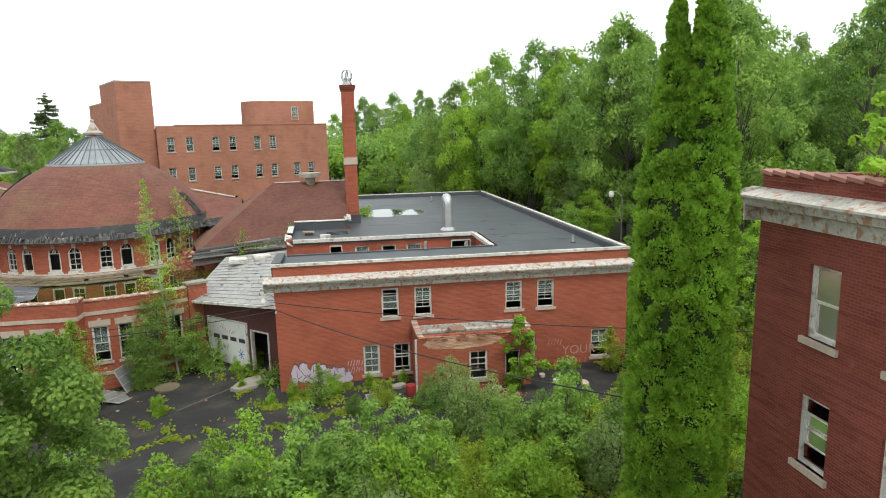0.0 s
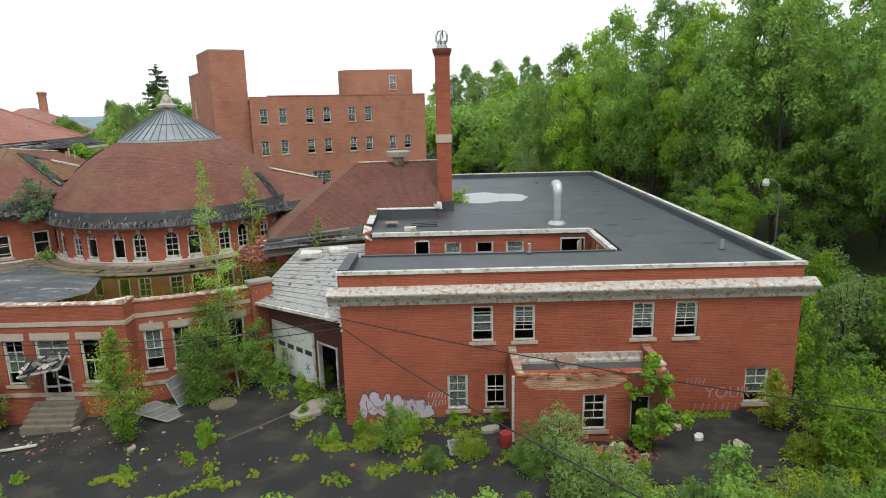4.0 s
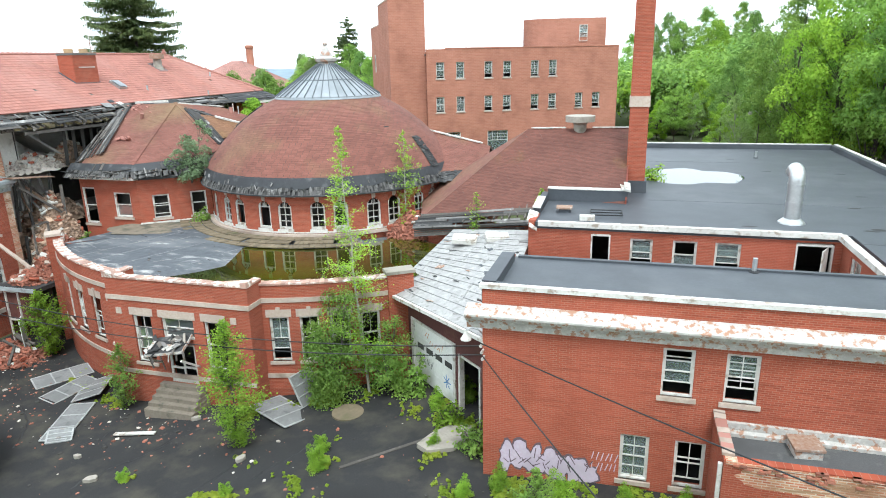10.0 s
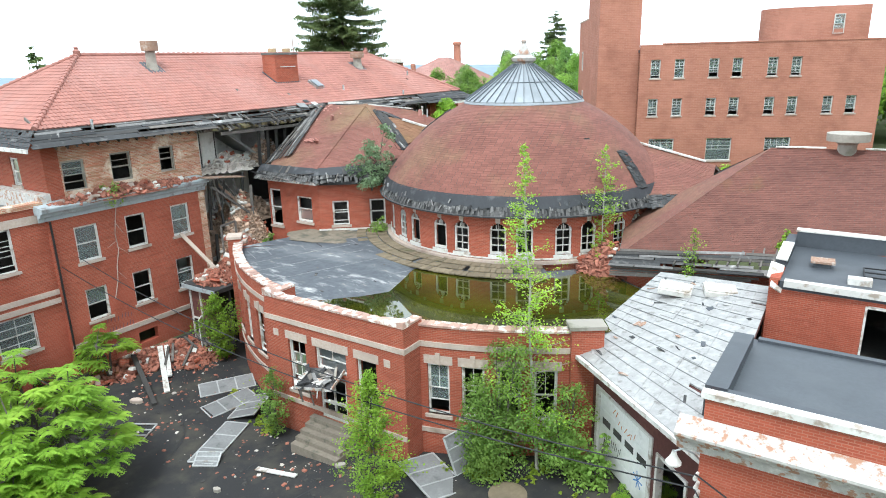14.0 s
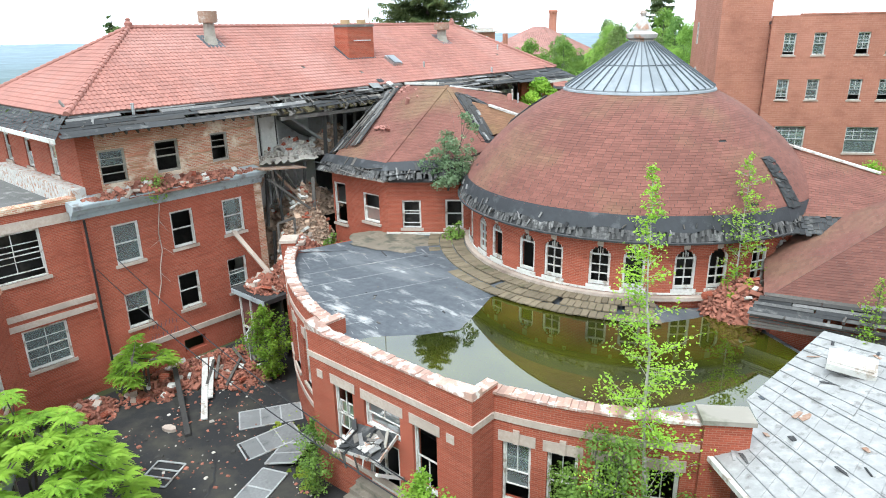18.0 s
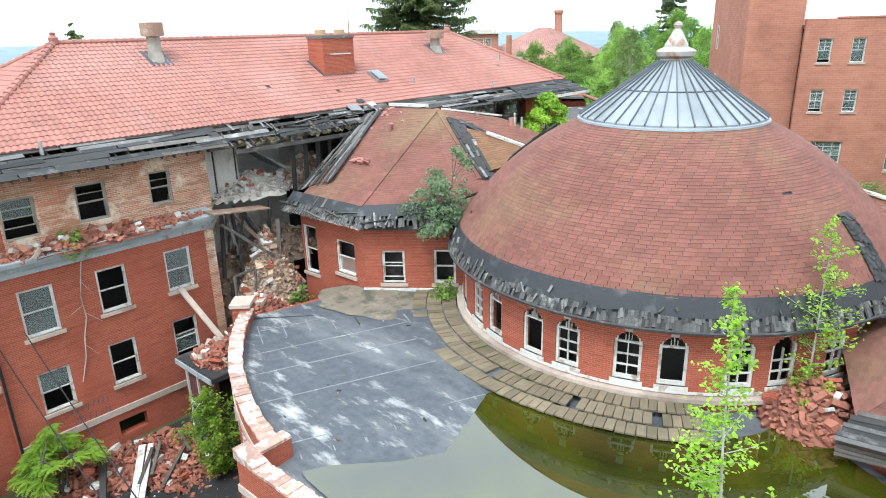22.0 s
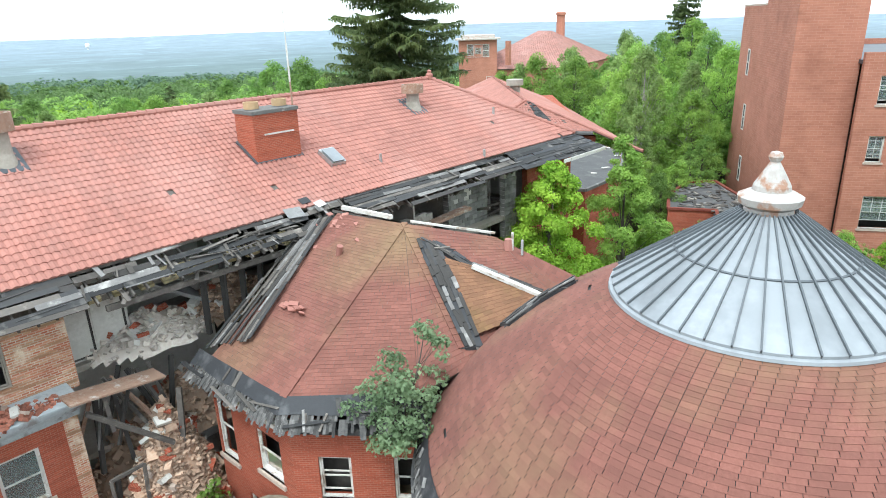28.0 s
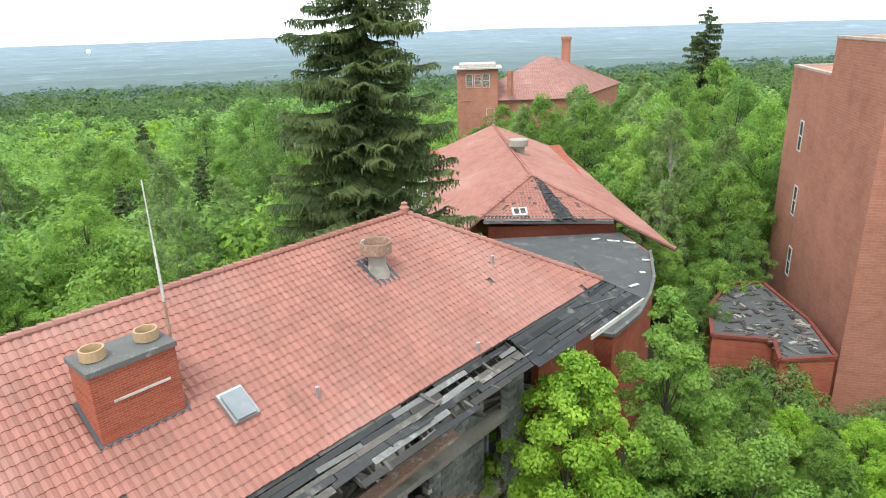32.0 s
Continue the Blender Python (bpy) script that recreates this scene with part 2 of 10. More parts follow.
RUST = material("rusted_metal", (0.24, 0.11, 0.06), (0.34, 0.26, 0.2), (0.45, 0.42, 0.38), rough=0.85, stain_scale=2.5)


def glass_material():
    mt = bpy.data.materials.new("dusty_glass")
    mt.use_nodes = True
    b = mt.node_tree.nodes["Principled BSDF"]
    b.inputs["Base Color"].default_value = (0.52, 0.60, 0.585, 1)
    b.inputs["Roughness"].default_value = 0.12
    b.inputs["Transmission Weight"].default_value = 0.88
    return mt


GLASS = glass_material()


def leaf_material(name, a, b, tip):
    mt = bpy.data.materials.new(name)
    mt.use_nodes = True
    nt = mt.node_tree
    p = nt.nodes["Principled BSDF"]
    rnd = nt.nodes.new("ShaderNodeNewGeometry").outputs["Random Per Island"]
    tc = nt.nodes.new("ShaderNodeTexCoord").outputs["Object"]
    a, b, tip = tuple(1.12 * c for c in a), tuple(0.86 * c for c in b), tuple(1.2 * c for c in tip)
    col = ramp_mix(nt, rnd, a, b)
    col = ramp_mix(nt, noise_fac(nt, tc, 0.45, 0.42, 0.7), col, tip)
    ob = nt.nodes.new("ShaderNodeObjectInfo").outputs["Random"]
    hsv = nt.nodes.new("ShaderNodeHueSaturation")
    r = nt.nodes.new("ShaderNodeMapRange")
    r.inputs["To Min"].default_value, r.inputs["To Max"].default_value = 0.78, 1.2
    nt.links.new(ob, r.inputs["Value"])
    nt.links.new(r.outputs["Result"], hsv.inputs["Value"])
    nt.links.new(col, hsv.inputs["Color"])
    nt.links.new(hsv.outputs["Color"], p.inputs["Base Color"])
    p.inputs["Roughness"].default_value = 0.6
    p.inputs["Specular IOR Level"].default_value = 0.2
    tr = nt.nodes.new("ShaderNodeBsdfTranslucent")
    nt.links.new(hsv.outputs["Color"], tr.inputs["Color"])
    mx = nt.nodes.new("ShaderNodeMixShader")
    mx.inputs["Fac"].default_value = 0.48
    nt.links.new(p.outputs["BSDF"], mx.inputs[1])
    nt.links.new(tr.outputs["BSDF"], mx.inputs[2])
    nt.links.new(mx.outputs["Shader"], nt.nodes["Material Output"].inputs["Surface"])
    return mt


LEAF = leaf_material("broad_leaves", (0.226, 0.366, 0.073), (0.165, 0.287, 0.059), (0.299, 0.433, 0.091))
LEAF_FRESH = leaf_material("fresh_leaves", (0.270, 0.443, 0.048), (0.196, 0.345, 0.039), (0.351, 0.494, 0.063))
LEAF_DEEP = leaf_material("deep_green_leaves", (0.188, 0.312, 0.077), (0.131, 0.237, 0.060), (0.244, 0.369, 0.090))
LEAF_PALE = leaf_material("pale_leaves", (0.241, 0.342, 0.112), (0.179, 0.263, 0.085), (0.297, 0.386, 0.134))
# leaf colours with distance haze mixed in, the second one bluer
LEAF_HAZED = leaf_material("haze_tinted_leaves", (0.142, 0.243, 0.074), (0.108, 0.189, 0.068), (0.182, 0.270, 0.092))
LEAF_HAZED_MORE = leaf_material("bluer_haze_tinted_leaves", (0.119, 0.189, 0.119), (0.098, 0.161, 0.109), (0.147, 0.210, 0.133))
LEAF_DARK = leaf_material("dark_needles", (0.135, 0.185, 0.075), (0.085, 0.125, 0.052), (0.190, 0.235, 0.085))
LEAF_CEDAR = leaf_material("cedar_sprays", (0.260, 0.455, 0.052), (0.143, 0.273, 0.034), (0.332, 0.520, 0.065))
LEAF_WEED = leaf_material("weeds", (0.286, 0.385, 0.039), (0.198, 0.297, 0.033), (0.374, 0.418, 0.055))
DOORPAINT = material("white_door_paint", (0.80, 0.79, 0.76), (0.70, 0.69, 0.66), (0.50, 0.48, 0.44), rough=0.6, stain_scale=1.0, stain_at=(0.6, 0.75))
CORE_SHADE = material("inner_shade_green", (0.030, 0.050, 0.012), (0.022, 0.036, 0.01), rough=1.0)


# ---- mesh helpers ----
def auto_uv(bm):
    """UVs in metres: along the wall and up; for flat faces, along x and y."""
    uv = bm.loops.layers.uv.verify()
    for f in bm.faces:
        n = f.normal
        t = Vector((-n.y, n.x, 0)) if abs(n.z) < 0.8 else Vector((1, 0, 0))
        t.normalize()
        w = Vector((0, 0, 1)) if abs(n.z) < 0.8 else Vector((0, 1, 0))
        for l in f.loops:
            l[uv].uv = (l.vert.co.dot(t), l.vert.co.dot(w))


def part(name, bm, mat, parent=None, label="", uv=True, smooth=False):
    """Links a bmesh as one mesh object, under a thing or a part."""
    bm.normal_update()
    if uv:
        auto_uv(bm)
    me = bpy.data.meshes.new(name)
    bm.to_mesh(me)
    bm.free()
    me.materials.append(mat)
    if smooth:
        me.polygons.foreach_set("use_smooth", [True] * len(me.polygons))
    ob = new(name, me)
    ob.parent = parent
    if label:
        ob["label"] = label
    return ob


def thing(name, label, category, group="", kind="", at=(0, 0, 0), turn=0):
    ob = new(name)
    ob.empty_display_size = 0.2
    ob.matrix_basis = pose(*at, 0, 0, turn)
    return tagged(ob, label, category, group, kind)


def prism(bm, pts, z0, z1):
    """An upright prism over a plan outline; z0 and z1 may be a number or one per corner."""
    n = len(pts)
    a = [z0] * n if isinstance(z0, (int, float)) else z0
    b = [z1] * n if isinstance(z1, (int, float)) else z1
    lo = [bm.verts.new((x, y, z)) for (x, y), z in zip(pts, a)]
    hi = [bm.verts.new((x, y, z)) for (x, y), z in zip(pts, b)]
    bm.faces.new(lo[::-1])
    bm.faces.new(hi)
    for i in range(n):
        j = (i + 1) % n
        bm.faces.new((lo[i], lo[j], hi[j], hi[i]))
    return bm


def box(bm, x0, y0, z0, x1, y1, z1):
    return prism(bm, [(x0, y0), (x1, y0), (x1, y1), (x0, y1)], z0, z1)


def slab(bm, m, sx, sy, sz):
    """A box of that size centred on the pose m."""
    vs = [bm.verts.new(m @ Vector((x * sx / 2, y * sy / 2, z * sz / 2))) for x in (-1, 1) for y in (-1, 1) for z in (-1, 1)]
    for q in ((0, 1, 3, 2), (4, 6, 7, 5), (0, 4, 5, 1), (2, 3, 7, 6), (0, 2, 6, 4), (1, 5, 7, 3)):
        bm.faces.new([vs[i] for i in q])
    return bm


def beam(bm, a, b, w, h):
    """A squared timber from a to b."""
    a, b = Vector(a), Vector(b)
    m = Matrix.Translation((a + b) / 2) @ (b - a).to_track_quat("X", "Z").to_matrix().to_4x4()
    return slab(bm, m, (b - a).length, w, h)


def rod(bm, a, b, r0, r1=None, n=8):
    a, b = Vector(a), Vector(b)
    m = Matrix.Translation((a + b) / 2) @ (b - a).to_track_quat("Z", "Y").to_matrix().to_4x4()
    bmesh.ops.create_cone(bm, cap_ends=True, segments=n, radius1=r0, radius2=r0 if r1 is None else r1, depth=(b - a).length, matrix=m)
    return bm


def lathe(bm, cx, cy, prof, n=48, a0=0.0, a1=360.0):
    """Turns a profile of (radius, z) round an upright axis."""
    full = abs(a1 - a0 - 360) < 1e-6
    cols = n if full else n + 1
    rings = [[bm.verts.new((cx + r * math.cos(radians(a0 + (a1 - a0) * i / n)), cy + r * math.sin(radians(a0 + (a1 - a0) * i / n)), z)) for i in range(cols)] for r, z in prof]
    for p, q in zip(rings, rings[1:]):
        for i in range(n):
            j = (i + 1) % cols
            bm.faces.new((p[i], p[j], q[j], q[i]))
    return bm


class Line:
    """A straight wall's own axes: u along it, d out of it, z up."""

    def __init__(self, p, q):
        self.p, self.q = Vector(p), Vector(q)
        self.length = (self.q - self.p).length
        self.t = (self.q - self.p) / self.length
        self.n = Vector((self.t.y, -self.t.x))

    def at(self, u, d, z):
        v = self.p + self.t * u + self.n * d
        return (v.x, v.y, z)

    def stand(self, u, d, z):
        return pose(*self.at(u, d, z), 0, 0, math.degrees(math.atan2(self.t.y, self.t.x)))


class Arc:
    """A curved wall's axes; u is metres along the face, anticlockwise, d outward."""

    def __init__(self, cx, cy, r, a0, a1):
        self.c, self.r, self.a0 = (cx, cy), r, a0
        self.length = radians(a1 - a0) * r

    def at(self, u, d, z):
        a = radians(self.a0) + u / self.r
        return (self.c[0] + (self.r + d) * math.cos(a), self.c[1] + (self.r + d) * math.sin(a), z)

    def u(self, angle):
        return radians(angle - self.a0) * self.r

    def stand(self, u, d, z):
        return pose(*self.at(u, d, z), 0, 0, self.a0 + math.degrees(u / self.r) + 90)


def wall(name, axis, z0, z1, mat, parent, holes=(), thick=0.35, u0=0.0, u1=None, step=None, label=""):
    """A wall along an axis, with openings (u0, u1, z0, z1) that go right through."""
    u1 = axis.length if u1 is None else u1
    us = {u0, u1, *(v for h in holes for v in h[:2] if u0 < v < u1)}
    if step:
        us |= {u0 + (u1 - u0) * i / max(1, round((u1 - u0) / step)) for i in range(max(1, round((u1 - u0) / step)))}
    us = sorted(us)
    us = [u for i, u in enumerate(us) if i == 0 or u - us[i - 1] > 1e-5]
    zs = sorted({z0, z1, *(v for h in holes for v in h[2:] if z0 < v < z1)})
    bm = bmesh.new()
    uv = bm.loops.layers.uv.verify()
    cache = {}

    def vert(i, j, d):
        if (i, j, d) not in cache:
            cache[i, j, d] = bm.verts.new(axis.at(us[i], -thick * d, zs[j]))
        return cache[i, j, d]

    def solid(i, j):
        if not (0 <= i < len(us) - 1 and 0 <= j < len(zs) - 1):
            return False
        u, z = (us[i] + us[i + 1]) / 2, (zs[j] + zs[j + 1]) / 2
        return not any(h[0] < u < h[1] and h[2] < z < h[3] for h in holes)

    def face(keys, along=False):
        f = bm.faces.new([vert(*k) for k in keys])
        for l, (i, j, d) in zip(f.loops, keys):
            l[uv].uv = (us[i] + (d * thick if along else 0), zs[j])

    for i in range(len(us) - 1):
        for j in range(len(zs) - 1):
            if not solid(i, j):
                continue
            face(((i, j, 0), (i + 1, j, 0), (i + 1, j + 1, 0), (i, j + 1, 0)))
            face(((i, j, 1), (i, j + 1, 1), (i + 1, j + 1, 1), (i + 1, j, 1)))
            if not solid(i - 1, j):
                face(((i, j, 0), (i, j + 1, 0), (i, j + 1, 1), (i, j, 1)), True)
            if not solid(i + 1, j):
                face(((i + 1, j, 0), (i + 1, j, 1), (i + 1, j + 1, 1), (i + 1, j + 1, 0)), True)
            if not solid(i, j - 1):
                face(((i, j, 0), (i, j, 1), (i + 1, j, 1), (i + 1, j, 0)))
            if not solid(i, j + 1):
                face(((i, j + 1, 0), (i + 1, j + 1, 0), (i + 1, j + 1, 1), (i, j + 1, 1)))
    return part(name, bm, mat, parent, label, uv=False)


def strip(name, axis, u0, u1, z0, z1, d0, d1, mat, parent, step=0.6, label=""):
    """A band, coping or ledge that follows a wall, from depth d0 out to d1."""
    n = max(1, round((u1 - u0) / step)) if isinstance(axis, Arc) else 1
    bm = bmesh.new()
    rows = [[bm.verts.new(axis.at(u0 + (u1 - u0) * i / n, d, z)) for d, z in ((d0, z0), (d1, z0), (d1, z1), (d0, z1))] for i in range(n + 1)]
    for a, b in zip(rows, rows[1:]):
        for k in range(4):
            bm.faces.new((a[k], b[k], b[(k + 1) % 4], a[(k + 1) % 4]))
    bm.faces.new(rows[0][::-1])
    bm.faces.new(rows[-1])
    bmesh.ops.recalc_face_normals(bm, faces=bm.faces)
    return part(name, bm, mat, parent, label)


def profile_strip(name, axis, u0, u1, prof, mat, parent, label="", step=0.6):
    """A moulding of profile (d, z) drawn along a wall."""
    n = max(1, round((u1 - u0) / step)) if isinstance(axis, Arc) else 1
    bm = bmesh.new()
    rows = [[bm.verts.new(axis.at(u0 + (u1 - u0) * i / n, d, z)) for d, z in prof] for i in range(n + 1)]
    m = len(prof)
    for a, b in zip(rows, rows[1:]):
        for k in range(m):
            bm.faces.new((a[k], b[k], b[(k + 1) % m], a[(k + 1) % m]))
    bm.faces.new(rows[0][::-1])
    bm.faces.new(rows[-1])
    bmesh.ops.recalc_face_normals(bm, faces=bm.faces)
    return part(name, bm, mat, parent, label)


def window(axis, u0, u1, z0, z1, parent, rng, sill=True, lintel=None, bars=(2, 2), glazed=0.5, mat=WHITE, depth=0.1, small=False, name="window", raised=None):
    """A sash window in its opening: frame, two sashes with bars, panes that are left, sill and lintel."""
    w, h = u1 - u0, z1 - z0
    f = 0.07 if not small else 0.06

    def bar(bm, a, b, c, d, e0=-depth - 0.07, e1=-depth + 0.03):
        p = [axis.at(x, y, z) for z in (c, d) for x, y in ((a, e0), (b, e0), (b, e1), (a, e1))]
        vs = [bm.verts.new(q) for q in p]
        for q in ((3, 2, 1, 0), (4, 5, 6, 7), (0, 1, 5, 4), (1, 2, 6, 5), (2, 3, 7, 6), (3, 0, 4, 7)):
            bm.faces.new([vs[i] for i in q])

    bm = bmesh.new()
    bar(bm, u0, u0 + f, z0, z1)
    bar(bm, u1 - f, u1, z0, z1)
    bar(bm, u0 + f, u1 - f, z1 - f, z1)
    bar(bm, u0 + f, u1 - f, z0, z0 + f)
    fr = part(name, bm, mat, parent)
    lift = rng.choice((0, 0, 0.25, 0.5)) * h * 0.45 if raised is None else raised
    mid = z0 + h * 0.5
    s = 0.045
    for k, (a, b, off) in enumerate(((mid, z1 - f, 0.0), (z0 + f + lift, mid + lift, -0.05))):
        bm = bmesh.new()
        l, r = u0 + f, u1 - f
        e0, e1 = -depth - 0.05 + off, -depth - 0.005 + off
        bar(bm, l, l + s, a, b, e0, e1)
        bar(bm, r - s, r, a, b, e0, e1)
        bar(bm, l + s, r - s, a, a + s, e0, e1)
        bar(bm, l + s, r - s, b - s, b, e0, e1)
        nx, nz = bars if k == 0 or rng.random() < 0.6 else (1, 1)
        for i in range(1, nx):
            c = l + (r - l) * i / nx
            if rng.random() < 0.85:
                bar(bm, c - 0.015, c + 0.015, a + s, b - s, e0, e1)
        for j in range(1, nz):
            c = a + (b - a) * j / nz
            if rng.random() < 0.85:
                bar(bm, l + s, r - s, c - 0.015, c + 0.015, e0, e1)
        part("sash", bm, mat, fr)
        if rng.random() < glazed * (0.9 if small else 0.85):
            bm = bmesh.new()
            bar(bm, l + s, r - s, a + s, b - s, e0 + 0.018, e0 + 0.024)
            part("pane", bm, GLASS, fr).visible_shadow = False
    if sill:
        bm = bmesh.new()
        bar(bm, u0 - 0.12, u1 + 0.12, z0 - 0.16, z0, -0.15, 0.09)
        part("sill", bm, STONE, fr)
    if lintel:
        bm = bmesh.new()
        bar(bm, u0 - 0.14, u1 + 0.14, z1, z1 + lintel, -0.1, 0.02)
        part("lintel", bm, STONE, fr)
    return fr


# ---- pieces laid in rows ----
def rows_mesh(name, surf, nrows, row_len, width, lift, mat, parent, label="", over=1.25, jitter=0.0, missing=0.0, seed=1, arch=0.0, kind="", pick=None, piece="shingle"):
    """Overlapping shingles or tiles on surf(u, v), u along the row and v up the slope, both 0 to 1. Each piece has a thick lower edge; arch bows it up like a barrel tile."""
    rng = random.Random(seed)
    vs, fs = [], []
    done = 0
    for k in range(nrows):
        v0, v1 = k / nrows, min(1.0, (k + over) / nrows)
        n = max(1, round(row_len(v0) / width))
        off = 0.5 * (k % 2) if not arch else 0.0
        i = -off
        while i < n - 1e-6:
            a, b = max(0.0, i) / n, min(n, i + 1) / n
            i += 1
            if b - a < 0.15 / n or rng.random() < missing:
                continue
            dv = rng.uniform(-jitter, jitter) / nrows
            g = 0.02 / n
            p = [surf(a + g, v0 + dv), surf(b - g, v0 + dv), surf(b - g, v1), surf(a + g, v1)]
            nrm = (p[1] - p[0]).cross(p[3] - p[0]) if (p[3] - p[0]).length > 1e-4 else (p[1] - p[0]).cross(p[2] - p[0])
            if nrm.length < 1e-9:
                continue
            nrm.normalize()
            up = nrm * lift * rng.uniform(0.8, 1.3)
            if pick and done < 300 and pick((p[0] + p[2]) / 2):
                done += 1
                me = bpy.data.meshes.new(piece)
                me.from_pydata([p[0] + up, p[1] + up, p[2] + nrm * 0.002, p[3] + nrm * 0.002, p[0] - nrm * 0.01, p[1] - nrm * 0.01], [], [(0, 1, 2, 3), (4, 5, 1, 0)])
                me.materials.append(mat)
                new(piece, me).parent = parent
                continue
            s = len(vs)
            if arch:
                m0, m1 = (p[0] + p[1]) / 2 + nrm * (arch + lift), (p[2] + p[3]) / 2 + nrm * arch
                q0, q1 = p[0] * 0.3 + p[1] * 0.7 + nrm * (arch * 0.62 + lift), p[3] * 0.3 + p[2] * 0.7 + nrm * arch * 0.62
                r0, r1 = p[0] * 0.7 + p[1] * 0.3 + nrm * (arch * 0.62 + lift), p[3] * 0.7 + p[2] * 0.3 + nrm * arch * 0.62
                vs += [p[0] + up, r0, m0, q0, p[1] + up, p[2], q1, m1, r1, p[3], p[0] - nrm * 0.01, p[1] - nrm * 0.01]
                fs += [(s, s + 1, s + 8, s + 9), (s + 1, s + 2, s + 7, s + 8), (s + 2, s + 3, s + 6, s + 7), (s + 3, s + 4, s + 5, s + 6), (s + 10, s + 11, s + 4, s + 3, s + 2, s + 1, s)]
            else:
                vs += [p[0] + up, p[1] + up, p[2] + nrm * 0.002, p[3] + nrm * 0.002, p[0] - nrm * 0.01, p[1] - nrm * 0.01]
                fs += [(s, s + 1, s + 2, s + 3), (s + 4, s + 5, s + 1, s)]
    me = bpy.data.meshes.new(name)
    me.from_pydata(vs, [], fs)
    me.materials.append(mat)
    ob = new(name, me)
    ob.parent = parent
    return tagged(ob, label, kind=kind)


def quad_surf(a, b, c, d):
    """A patch with bottom corners a, b and top corners d, c."""
    a, b, c, d = (Vector(p) for p in (a, b, c, d))
    return lambda u, v: (a * (1 - u) + b * u) * (1 - v) + (d * (1 - u) + c * u) * v


def roof_patch(name, a, b, c, d, mat, parent, row=0.16, width=0.3, lift=0.012, seed=1, arch=0.0, missing=0.0, label="", kind="stuff", under=True):
    s = quad_surf(a, b, c, d)
    a, b, c, d = (Vector(p) for p in (a, b, c, d))
    slope = ((c + d) / 2 - (a + b) / 2).length
    if under:
        bm = bmesh.new()
        m = 8
        dn = (b - a).cross(d - a)
        dn = (dn if dn.length > 1e-6 else (b - a).cross(c - a)).normalized() * 0.03
        grid = [[bm.verts.new(s(p / m, q / m) - dn) for p in range(m + 1)] for q in range(m + 1)]
        for q in range(m):
            for p in range(m):
                bm.faces.new((grid[q][p], grid[q][p + 1], grid[q + 1][p + 1], grid[q + 1][p]))
        geo = bmesh.ops.extrude_face_region(bm, geom=bm.faces[:])
        bmesh.ops.translate(bm, verts=[v for v in geo["geom"] if isinstance(v, bmesh.types.BMVert)], vec=-dn * 4)
        bmesh.ops.remove_doubles(bm, verts=bm.verts, dist=1e-4)
        part("roof_deck", bm, WOOD, parent)
    return rows_mesh(name, s, max(1, round(slope / row)), lambda v: ((s(1, v) - s(0, v)).length), width, lift, mat, parent, label, seed=seed, arch=arch, missing=missing, kind=kind, jitter=0.06)


